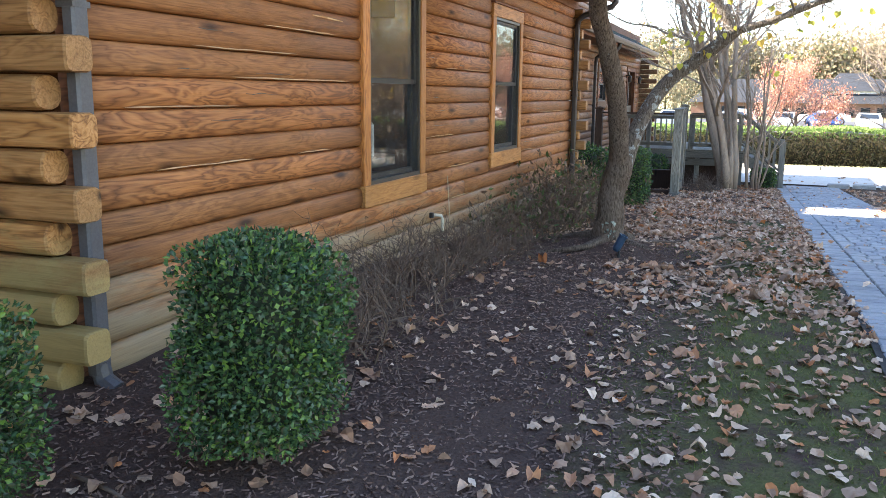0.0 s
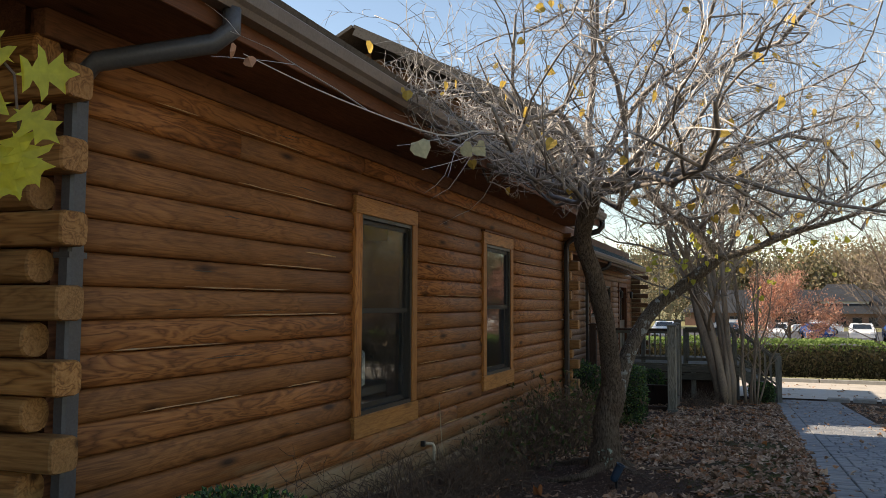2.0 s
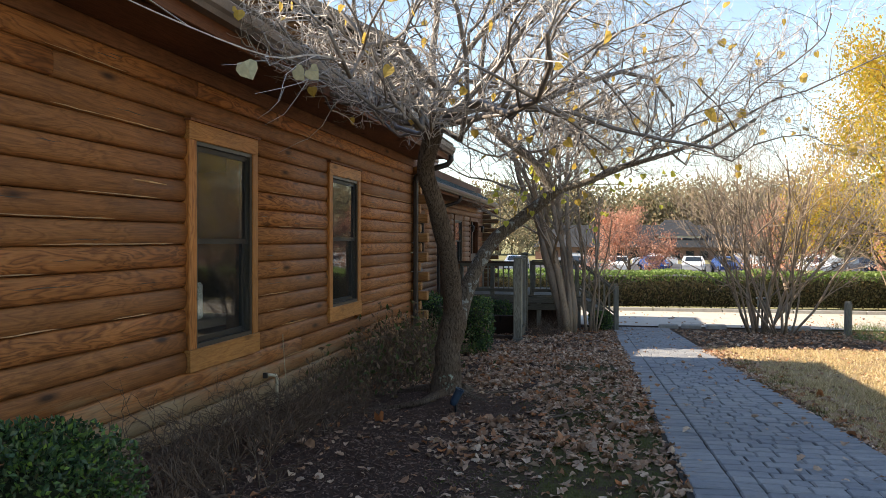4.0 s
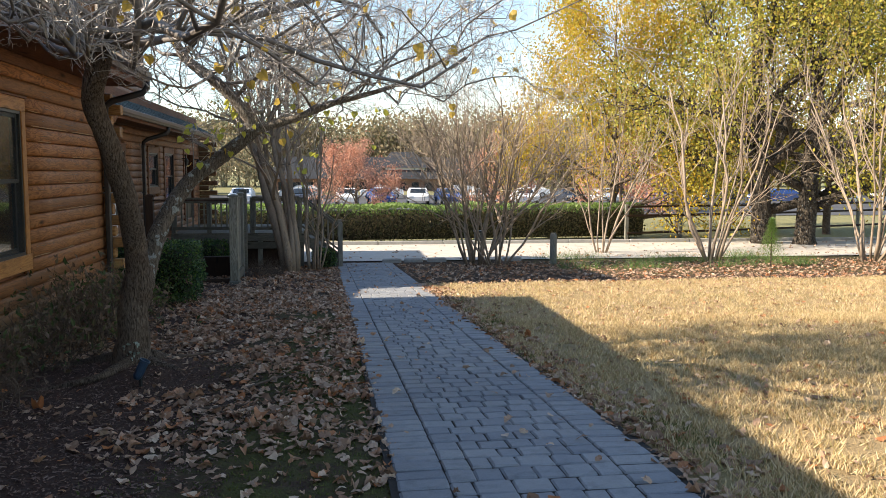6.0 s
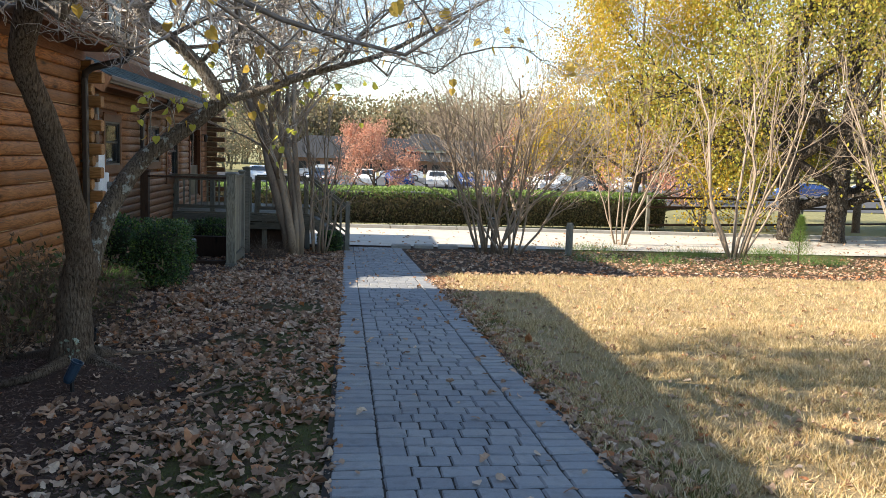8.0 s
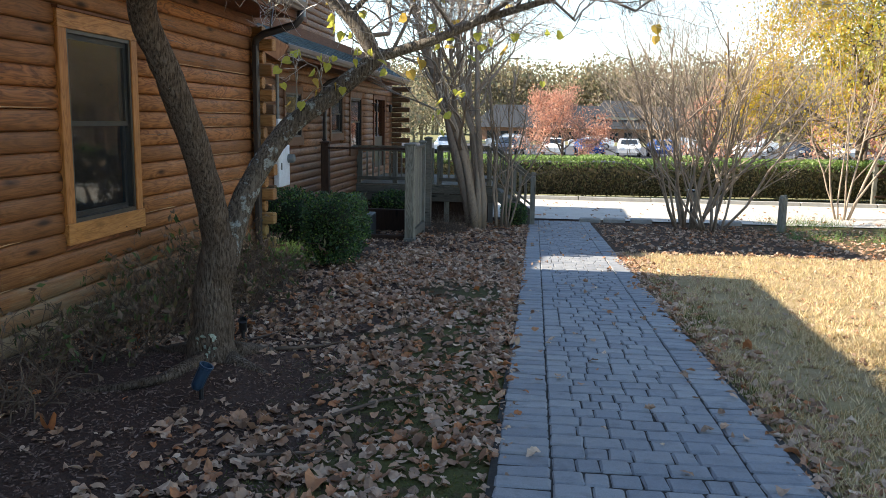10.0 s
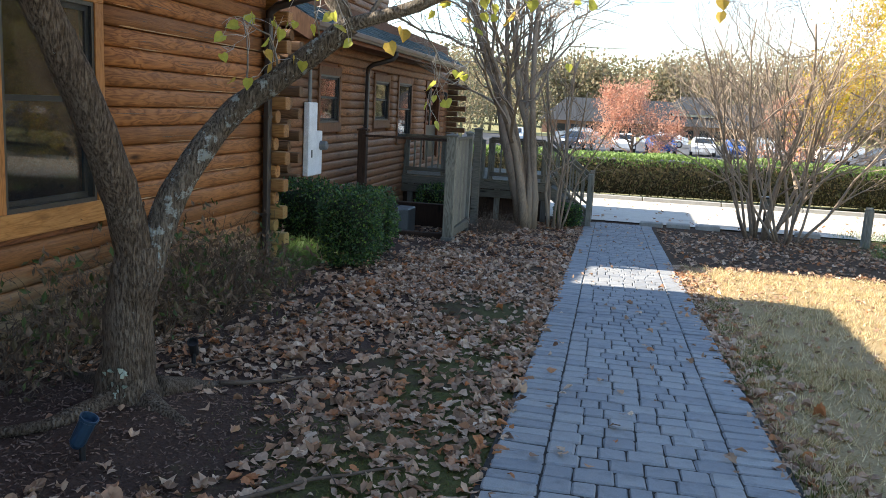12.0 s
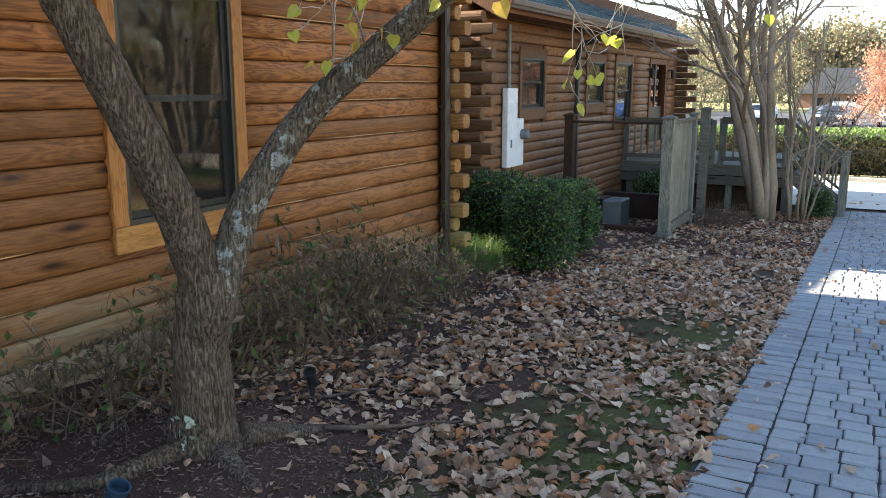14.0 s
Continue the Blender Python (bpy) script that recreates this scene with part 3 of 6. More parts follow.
def gutter_run(name, x, y0, y1, z, label):
    """K-style gutter: back, floor, stepped front and rolled lip, with strap bands."""
    g = thing(name, label, "gutter")
    prof = [(0.0, 0.11), (0.0, 0.0), (0.07, 0.0), (0.085, 0.03), (0.105, 0.05), (0.115, 0.11), (0.105, 0.12), (0.098, 0.108), (0.09, 0.058), (0.065, 0.008), (0.006, 0.008), (0.006, 0.11)]
    s = Shape()
    for y in (y0, y1):
        for px, pz in prof:
            s.v.append((x + px, y, z + pz))
    n = len(prof)
    for i in range(n):
        s.f.append((i, (i + 1) % n, n + (i + 1) % n, n + i))
    s.f.append(tuple(range(n)))
    s.f.append(tuple(reversed(range(n, 2 * n))))
    part("trough", s, GUTTER, g)
    for k in range(int((y1 - y0) / 0.9)):
        y = y0 + 0.5 + 0.9 * k
        part("strap", Shape().box(x + 0.004, y, z + 0.108, x + 0.112, y + 0.025, z + 0.114), GUTTER, g)
    return g


gutter_run("gutter", 0.577, -9.0, 13.2, 2.79, "brown painted metal gutter along the eave")


def downspout(x_top, y, z_top, x, yw, z_bot, label, mat=None):
    mat = mat or SPOUT
    d = thing("downspout", label, "downspout")
    pts = [(x_top, y, z_top), (x_top, y, z_top - 0.10), (x_top - 0.06, y + (yw - y) * 0.15, z_top - 0.17), (x + 0.10, yw, z_top - 0.29), (x + 0.01, yw, z_top - 0.36), (x, yw, z_top - 0.46)]
    part("elbow", Shape().tube(pts, [0.042, 0.045, 0.045, 0.045, 0.045, 0.043], 8), mat, d, smooth=True)
    part("pipe", Shape().box(x - 0.035, yw - 0.045, z_bot, x + 0.035, yw + 0.045, z_top - 0.42, 0.012), mat, d)
    part("shoe", Shape().tube([(x, yw, z_bot + 0.05), (x + 0.02, yw, z_bot - 0.02), (x + 0.09, yw, z_bot - 0.06)], 0.045, 8), mat, d)
    for zz in (z_bot + 0.5, z_bot + 1.6):
        part("strap", Shape().box(x - 0.05, yw - 0.05, zz, x + 0.038, yw + 0.05, zz + 0.025), mat, d)
    return d


downspout(0.63, 3.27, 2.80, 0.07, 2.945, 0.06, "grey-brown downspout at the near log corner")
downspout(0.63, 13.1, 2.80, 0.07, 13.05, -0.30, "dark brown downspout at the far log corner", SPOUT_DARK)


def build_window(w, x=0.0, name="window_1", label="orange-trimmed double-hung window with dark glass", trim=TRIM, sill=TRIM_Y, side=0.115):
    y0, y1, z0, z1 = w
    ob = thing(name, label, "window", kind="structure")
    oy0, oy1, oz0, oz1 = opening(w, side)
    part("side_trim", Shape().box(x - 0.04, y0, oz0 - 0.01, x + 0.032, oy0, oz1, 0.004), trim, ob)
    part("side_trim", Shape().box(x - 0.04, oy1, oz0 - 0.01, x + 0.032, y1, oz1, 0.004), trim, ob)
    part("head_trim", Shape().box(x - 0.04, y0, oz1, x + 0.034, y1, z1 - 0.015, 0.004), sill, ob)
    part("drip_cap", Shape().box(x - 0.04, y0 - 0.012, z1 - 0.017, x + 0.05, y1 + 0.012, z1 + 0.004), SOFFIT, ob)
    part("apron", Shape().box(x - 0.04, y0 + 0.004, z0, x + 0.036, y1 + 0.03, oz0 - 0.012, 0.004), sill, ob)
    fr = part("window_frame", Shape().box(x - 0.09, oy0, oz0 - 0.012, x + 0.02, oy0 + 0.03, oz1).box(x - 0.09, oy1 - 0.03, oz0 - 0.012, x + 0.02, oy1, oz1).box(x - 0.09, oy0 + 0.03, oz1 - 0.03, x + 0.02, oy1 - 0.03, oz1).box(x - 0.09, oy0 + 0.03, oz0 - 0.012, x + 0.02, oy1 - 0.03, oz0 + 0.02), SASH, ob)
    mid = (oz0 + oz1) / 2 + 0.02
    for lo, hi, dx in ((mid - 0.02, oz1 - 0.03, 0.0), (oz0 + 0.02, mid + 0.02, -0.03)):
        xa = x - 0.02 + dx
        sash = part("sash", Shape().box(xa - 0.012, oy0 + 0.03, lo, xa + 0.012, oy0 + 0.07, hi).box(xa - 0.012, oy1 - 0.07, lo, xa + 0.012, oy1 - 0.03, hi).box(xa - 0.012, oy0 + 0.07, lo, xa + 0.012, oy1 - 0.07, lo + 0.04).box(xa - 0.012, oy0 + 0.07, hi - 0.04, xa + 0.012, oy1 - 0.07, hi), SASH, ob)
        pane = part("pane", Shape().box(xa - 0.003, oy0 + 0.07, lo + 0.04, xa + 0.003, oy1 - 0.07, hi - 0.04), GLASS, sash, "dark reflecting glass")
        pane.visible_shadow = False
    scr = part("insect_screen", Shape().box(x + 0.008, oy0 + 0.03, oz0 + 0.02, x + 0.010, oy1 - 0.03, oz1 - 0.03), SCREEN, fr, "dark insect screen")
    scr.visible_shadow = False
    return ob


build_window(W1, name="window_1")
build_window(W2, name="window_2", label="orange-trimmed double-hung window beside a bare tree")
tagged(part("storage_box", Shape().box(-0.55, 6.1, 0.78, -0.25, 6.5, 1.08, 0.02), WHITEPAINT), "white box standing on a ledge behind the glass", "box")
tagged(part("ledge", Shape().box(-0.6, 5.6, 0.70, -0.23, 7.1, 0.775, 0.01), ROOM), "dim ledge inside below the window", "ledge", kind="structure")

# unseen wall added to block the sun from the near ground
unseen_wall = Shape().box(-1.7, -9.0, -0.3, -1.5, 2.76, 2.9)
tagged(part("wall_porch", unseen_wall, LOG_FAR), "unseen brown wall added under the long eave to shade the foreground", "wall", kind="structure")


# ---- second building, set back, with a blue porch roof and an upper storey ----
B2X = -1.0
wall_b2 = thing("wall_rear_building", "brown log siding wall of the set-back building", "wall", kind="structure")
WINS2 = [(17.5, 18.65, 0.98, 2.1), (20.75, 21.95, 1.0, 2.12), (22.65, 24.0, 0.6, 2.15)]
DOOR2 = (25.5, 27.2, 0.1, 2.15)
part("wall_core", pierced(Shape(), B2X - 0.25, B2X - 0.05, 15.6, 28.4, -1.5, 3.2, [opening(w, 0.09) for w in WINS2] + [DOOR2]), SOFFIT, wall_b2)
log_courses(wall_b2, B2X, 15.6, 28.4, -1.3, 2.62, WINS2 + [DOOR2], LOG_FAR, rng, joints=False)
corner_b2 = thing("log_corner", "stacked brown log ends at the building corner, darkened as shaded", "log corner", kind="structure")
corner_logs(corner_b2, B2X, 15.5, -0.9, 2.5, 0.50, 0.34, LOG_XD, rng, back=6.0)
far_corner = thing("log_corner", "stacked brown log ends beside the porch door, darkened as shaded", "log corner", kind="structure")
corner_logs(far_corner, B2X, 28.5, -1.3, 2.5, 0.55, 0.3, LOG_XD, rng, back=6.0)
for i, w in enumerate(WINS2):
    build_window(w, B2X, f"window_{i + 3}", "small brown-trimmed window in the set-back log wall", FARTRIM, FARTRIM, 0.09)
tagged(part("floor", Shape().box(-8.0, 15.7, 0.0, B2X - 0.26, 28.3, 0.1), ROOM), "dim floor inside the set-back building", "floor", kind="structure")
tagged(part("wall_room", Shape().box(-5.0, 15.7, 0.1, -4.9, 28.3, 3.0), ROOM), "dim inner wall of the set-back building", "wall", kind="structure")
upper = thing("wall_upper", "brown log upper storey rising above the blue roof", "wall", kind="structure")
UX, UY0, UY1, UZ = -1.75, 16.6, 24.3, 5.33
part("wall_core", Shape().box(UX - 7.2, UY0, 3.0, UX - 0.05, UY1, UZ), SOFFIT, upper)
log_courses(upper, UX, UY0, UY1, 2.6, UZ, [], LOG_FAR, rng, joints=False)
gs = Shape()
for k in range(32):
    z = 2.6 + k * PITCH
    xr = UX if z < UZ - 0.1 else UX - (z - UZ + 0.1) / 0.51
    xl = UX - 7.2 if z < UZ - 0.1 else UX - 7.2 + (z - UZ + 0.1) / 0.51
    if xr - xl > 0.4:
        gs.tube([(xl, UY0 + 0.02, z + PITCH / 2), (xr, UY0 + 0.02, z + PITCH / 2)], PITCH / 2, 8)
part("gable_logs", gs, LOG_XD, upper, smooth=True)
part("window_trim", Shape().box(UX - 0.02, 20.4, 3.6, UX + 0.035, 21.6, 5.0, 0.01), FASCIA, upper)
part("window_pane", Shape().box(UX + 0.02, 20.52, 3.72, UX + 0.045, 21.48, 4.9), SASH, upper)
roof2 = thing("roof", "dark shingle roof over the log upper storey", "roof", kind="structure")
part("shingles", roof_slab(roof_slab(Shape(), UX + 0.75, UZ + 0.02, UX - 3.6, UZ + 2.24, UY0 - 0.45, UY1 + 0.4, 0.07), UX - 7.95, UZ + 0.02, UX - 3.6, UZ + 2.24, UY0 - 0.45, UY1 + 0.4, 0.07), SHINGLE, roof2)
part("verge_board", roof_slab(Shape(), UX + 0.75, UZ - 0.15, UX - 3.6, UZ + 2.07, UY0 - 0.46, UY0 - 0.43, 0.16), SHINGLE, roof2)
part("fascia", Shape().box(UX + 0.72, UY0 - 0.42, UZ - 0.14, UX + 0.745, UY1 + 0.4, UZ + 0.03), SHINGLE, roof2)
porch_roof = thing("roof", "slate blue-green shingle roof along the set-back wall", "roof", kind="structure")
PE_X, PE_Z, PI_X, PI_Z = -0.42, 2.62, UX, 3.35
part("deck_boards", roof_slab(Shape(), PE_X, PE_Z, PI_X, PI_Z, 15.7, 27.6, 0.03), SOFFIT, porch_roof)


def shingle_courses(x0, z0, x1, z1, y0, y1, rise=0.14):
    """Overlapping courses of tabs, each tab a thin slab of its own, tipped up at its lower edge."""
    s, r = Shape(), random.Random(77)
    up = Vector((x1 - x0, 0, z1 - z0))
    L = up.length
    up.normalize()
    out = Vector((-up.z, 0, up.x)) if up.x > 0 else Vector((up.z, 0, -up.x))
    n = int(L / rise)
    for k in range(n):
        y = y0 - r.uniform(0.0, 0.2)
        while y < y1:
            w = r.choice((0.2, 0.26, 0.32))
            a, b = max(y, y0), min(y + w - 0.006, y1)
            if b - a > 0.03:
                p = Vector((x0, 0, z0)) + up * (k * rise) + out * 0.034
                q = p + up * (rise + 0.05)
                lift = out * (0.018 + r.uniform(-0.003, 0.004))
                vs = [p + Vector((0, a, 0)), p + Vector((0, b, 0)), q + Vector((0, b, 0)), q + Vector((0, a, 0))]
                s.add(vs + [vs[0] + lift, vs[1] + lift, vs[2] + out * 0.006, vs[3] + out * 0.006], [(3, 2, 1, 0), (4, 5, 6, 7), (0, 1, 5, 4), (1, 2, 6, 5), (2, 3, 7, 6), (3, 0, 4, 7)])
            y += w
    return s


tagged(part("shingles", shingle_courses(PE_X, PE_Z, PI_X, PI_Z, 15.72, 27.6), BLUEROOF, porch_roof), kind="stuff")
part("end_board", roof_slab(Shape(), PE_X - 0.02, PE_Z - 0.26, PI_X, PI_Z - 0.26, 15.62, 15.69, 0.27), FARTRIM, porch_roof)
part("fascia", Shape().box(PE_X - 0.05, 15.7, PE_Z - 0.16, PE_X - 0.02, 27.6, PE_Z - 0.005), FASCIA, porch_roof)
part("soffit", Shape().box(B2X + 0.02, 15.75, PE_Z - 0.13, PE_X - 0.055, 27.55, PE_Z - 0.11), SOFFIT, porch_roof)
gutter_run("gutter", PE_X - 0.018, 15.7, 27.6, PE_Z - 0.10, "brown gutter along the blue porch roof")
downspout(PE_X + 0.02, 20.2, PE_Z - 0.08, B2X + 0.07, 20.1, -0.55, "dark downspout on the set-back log wall", SPOUT_DARK)
door = thing("door_1", "glazed porch door between brown posts", "door", kind="structure")
part("jamb", Shape().box(B2X - 0.1, 25.5, 0.1, B2X + 0.03, 25.62, 2.15), FASCIA, door)
part("jamb", Shape().box(B2X - 0.1, 27.08, 0.1, B2X + 0.03, 27.2, 2.15), FASCIA, door)
part("head", Shape().box(B2X - 0.1, 25.62, 2.03, B2X + 0.03, 27.08, 2.15), FASCIA, door)
part("leaf", Shape().box(B2X - 0.08, 25.62, 0.1, B2X - 0.04, 27.08, 1.0).box(B2X - 0.08, 26.3, 1.0, B2X - 0.04, 26.4, 2.03), SASH, door)
dp = part("pane", Shape().box(B2X - 0.065, 25.62, 1.0, B2X - 0.058, 26.3, 2.03).box(B2X - 0.065, 26.4, 1.0, B2X - 0.058, 27.08, 2.03), GLASS, door)
dp.visible_shadow = False
# added plain connector between the two buildings: its height blocks low sun, its opening lets a shaft of sun through
link = thing("sun_block_wall", "added plain brown wall between the two log buildings, shaping the sun", "wall", kind="structure")
part("wall_core", pierced(Shape(), -2.9, -2.75, 13.13, 15.6, -0.8, 3.30, [(13.4, 14.0, 1.2, 1.85)]), LOG_FAR, link)

meter = thing("electric_panel", "tall white utility panel with a round meter on the log wall", "utility panel")
part("panel", Shape().box(B2X + 0.02, 16.85, 0.30, B2X + 0.12, 17.22, 1.48, 0.012), WHITEPAINT, meter)
part("side_panel", Shape().box(B2X + 0.02, 17.223, 0.30, B2X + 0.11, 17.50, 1.02, 0.012), WHITEPAINT, meter)
part("meter", Shape().lathe([(0.0, 0.12), (0.055, 0.12), (0.075, 0.10), (0.08, 0.0)], (B2X + 0.11, 17.42, 0.78), 14, "x"), GREYMETAL, meter, "round grey glass meter")
part("latch", Shape().box(B2X + 0.12, 16.96, 0.6, B2X + 0.135, 16.99, 0.72), GREYMETAL, meter)
part("conduit", Shape().tube([(B2X + 0.06, 17.0, 1.47), (B2X + 0.06, 17.0, 2.4)], 0.03, 8), GREYMETAL, meter)


def lantern(y):
    l = thing("wall_lantern", "small black wall lantern beside the porch door", "lantern", "porch lanterns")
    part("arm", Shape().box(B2X + 0.0, y - 0.015, 1.88, B2X + 0.12, y + 0.015, 1.91), BLACKMETAL, l)
    part("body", Shape().lathe([(0.0, 0.24), (0.03, 0.22), (0.06, 0.17), (0.045, 0.02), (0.0, 0.0)], (B2X + 0.13, y, 1.68), 8), BLACKMETAL, l)


lantern(25.3)
lantern(27.45)


# ---- deck, railings and posts ----
def capped_post(name, x, y, z0, z1, w, mat, label, group="", flare=True):
    p = thing(name, label, "post", group)
    part("shaft", Shape().box(x - w / 2, y - w / 2, z0, x + w / 2, y + w / 2, z1 - 0.04, 0.008), mat, p)
    if flare:
        part("base_trim", Shape().box(x - w / 2 - 0.02, y - w / 2 - 0.02, z0, x + w / 2 + 0.02, y + w / 2 + 0.02, z0 + 0.14, 0.008), mat, p)
    part("cap", Shape().box(x - w / 2 - 0.02, y - w / 2 - 0.02, z1 - 0.04, x + w / 2 + 0.02, y + w / 2 + 0.02, z1 - 0.012, 0.006).add([Vector((x + a * (w / 2 + 0.02), y + b * (w / 2 + 0.02), z1 - 0.012)) for a, b in ((-1, -1), (1, -1), (1, 1), (-1, 1))] + [Vector((x, y, z1 + 0.02))], [(0, 1, 4), (1, 2, 4), (2, 3, 4), (3, 0, 4)]), mat, p)
    return p


capped_post("fence_post", 1.22, 18.05, -0.82, 1.07, 0.17, GREYWOOD, "weathered grey capped post of the service enclosure")
capped_post("fence_post", 1.13, 20.3, -0.95, 1.06, 0.12, GREYWOOD, "weathered grey capped post of the service enclosure", flare=False)
capped_post("fence_post", 1.02, 22.0, -1.05, 1.10, 0.16, GREYWOOD_X, "dark grey weathered capped deck post", flare=False)
capped_post("fence_post", -0.52, 18.6, -0.85, 1.06, 0.15, DARKPOST, "dark brown capped post beside the log wall")
panel = thing("screen_panel", "weathered grey board screen between enclosure posts", "screen")
for k in range(9):
    y = 18.2 + k * 0.218
    part("board", Shape().box(1.15 - 0.0045 * k, y, -0.62, 1.175 - 0.0045 * k, y + 0.214, 0.93, 0.003), GREYWOOD, panel)
part("top_rail", Shape().box(1.12, 18.16, 0.935, 1.2, 20.22, 0.99, 0.005), GREYWOOD_X, panel)
part("bottom_rail", Shape().box(1.1, 18.16, -0.80, 1.2, 20.22, -0.63, 0.005), GREYWOOD_X, panel)
rail = thing("handrail", "thin dark rail from the wall post to the enclosure post", "rail")
part("bar", Shape().box(-0.44, 18.3, 0.93, 1.13, 18.34, 0.97, 0.004), DARKPOST, rail)
low = Shape().box(-0.45, 20.4, -1.1, 1.0, 20.55, -0.42, 0.01)
tagged(part("retaining_wall", low, DARKPOST), "low dark timber retaining wall under the deck", "wall", kind="structure")
edge = Shape().box(-0.4, 18.2, -0.9, 1.11, 18.28, -0.66, 0.01)
tagged(part("timber_edging", edge, DARKPOST), "dark timber edging on the ground between posts", "edging", kind="structure")

DZ = 0.16
deck = thing("deck", "weathered grey wooden porch deck on posts", "deck")
for k in range(26):
    y = 23.4 + k * 0.145
    part("plank", Shape().box(-1.0, y, DZ - 0.035, 2.45, y + 0.139, DZ, 0.003), GREYWOOD_X, deck)
part("fascia_board", Shape().box(-1.0, 23.36, -0.06, 2.46, 23.395, DZ - 0.04, 0.004), GREYWOOD_X, deck)
# added dark panel; hides the bright road and stands for under-deck darkness
part("skirt", Shape().box(-1.0, 23.56, -0.95, 2.44, 23.6, -0.05), DARKPOST, deck, "dark panel filling the space under the deck")
part("lower_fascia", Shape().box(-1.0, 23.37, -0.26, 2.46, 23.395, -0.08, 0.004), GREYWOOD_X, deck)
for x in (-0.8, 0.4, 1.3, 2.4):
    part("support_post", Shape().box(x - 0.06, 23.42, -0.95, x + 0.06, 23.54, DZ - 0.04), GREYWOOD, deck)
deck.location.z = -0.26


def railing(x0, x1, y, ztop, label):
    r = thing("railing", label, "railing")
    part("top_rail", Shape().box(x0, y - 0.06, ztop - 0.04, x1, y + 0.06, ztop, 0.006), GREYWOOD_X, r)
    part("upper_rail", Shape().box(x0, y - 0.02, ztop - 0.14, x1, y + 0.02, ztop - 0.045, 0.004), GREYWOOD_X, r)
    part("bottom_rail", Shape().box(x0, y - 0.02, DZ + 0.08, x1, y + 0.02, DZ + 0.17, 0.004), GREYWOOD_X, r)
    n = int((x1 - x0) / 0.14)
    for k in range(n):
        x = x0 + 0.08 + (x1 - x0 - 0.1) * k / max(1, n - 1)
        part("baluster", Shape().box(x - 0.02, y - 0.018, DZ + 0.17, x + 0.02, y + 0.018, ztop - 0.14), GREYWOOD, r)
    for x in (x0, (x0 + x1) / 2, x1):
        part("rail_post", Shape().box(x - 0.06, y + 0.025, DZ - 0.2, x + 0.06, y + 0.14, ztop - 0.03, 0.006), GREYWOOD, r)
    r.location.z = -0.26


railing(-0.95, 0.9, 23.45, 1.10, "weathered wooden deck railing with square balusters")
railing(1.1, 2.35, 23.45, 1.14, "weathered wooden deck railing with square balusters")
stairs = thing("stairs", "grey wooden steps with a sloping rail from deck to path", "stairs")
for k in range(5):
    x = 2.48 + 0.19 * k
    part("tread", Shape().box(x, 23.55, DZ - 0.17 * (k + 1) - 0.035, x + 0.26, 24.9, DZ - 0.17 * (k + 1), 0.004), GREYWOOD_X, stairs)
for y in (23.5, 24.93):
    sl = Shape().add([Vector(p) for p in ((2.45, y, DZ), (2.45, y, DZ - 0.3), (3.45, y, -0.95), (3.45, y, -0.62), (2.45, y + 0.04, DZ), (2.45, y + 0.04, DZ - 0.3), (3.45, y + 0.04, -0.95), (3.45, y + 0.04, -0.62))], [(0, 1, 2, 3), (7, 6, 5, 4), (0, 4, 5, 1), (1, 5, 6, 2), (2, 6, 7, 3), (3, 7, 4, 0)])
    part("stringer", sl, GREYWOOD_X, stairs)
    part("sloping_rail", Shape().tube([(2.4, y, 1.08), (3.4, y, 0.30)], 0.045, 4), GREYWOOD_X, stairs)
    part("lower_rail", Shape().tube([(2.4, y, 0.34), (3.4, y, -0.44)], 0.035, 4), GREYWOOD_X, stairs)
    for k in range(6):
        x = 2.55 + 0.14 * k
        part("baluster", Shape().box(x - 0.02, y - 0.018, 0.34 - 0.78 * (x - 2.4), x + 0.02, y + 0.018, 1.08 - 0.78 * (x - 2.4)), GREYWOOD, stairs)
    part("newel_post", Shape().box(3.38, y - 0.06, -0.85, 3.5, y + 0.06, 0.42, 0.008), GREYWOOD, stairs)
stairs.location.z = -0.26

ac = thing("air_conditioner", "grey outdoor air conditioning unit with dark fins", "air conditioner")
part("casing", Shape().box(0.02, 18.75, -0.52, 0.34, 19.3, -0.05, 0.02), GREYMETAL, ac)
for k in range(9):
    part("fin", Shape().box(-0.2, 18.76 + 0.0, -0.46 + 0.05 * k, 0.015, 19.28, -0.44 + 0.05 * k), BLACKMETAL, ac)
part("core", Shape().box(-0.18, 18.8, -0.52, 0.0, 19.25, -0.03), BLACKMETAL, ac)
ac.location.z = -0.30

# unseen closing walls and ceiling, added to keep sun out of the rooms
rear = Shape().box(-9.0, 15.5, -1.5, -8.8, 28.5, 3.2).box(-8.8, 28.3, -1.5, -1.25, 28.4, 3.2).box(-8.8, 15.6, -1.5, -1.25, 15.7, 3.2)
tagged(part("wall_rear", rear, LOG_FAR), "plain brown rear walls of the set-back building", "wall", kind="structure")
tagged(part("ceiling", Shape().box(-8.8, 15.7, 2.9, -1.26, 28.3, 3.0), ROOM), "dim ceiling of the set-back building", "ceiling", kind="structure")


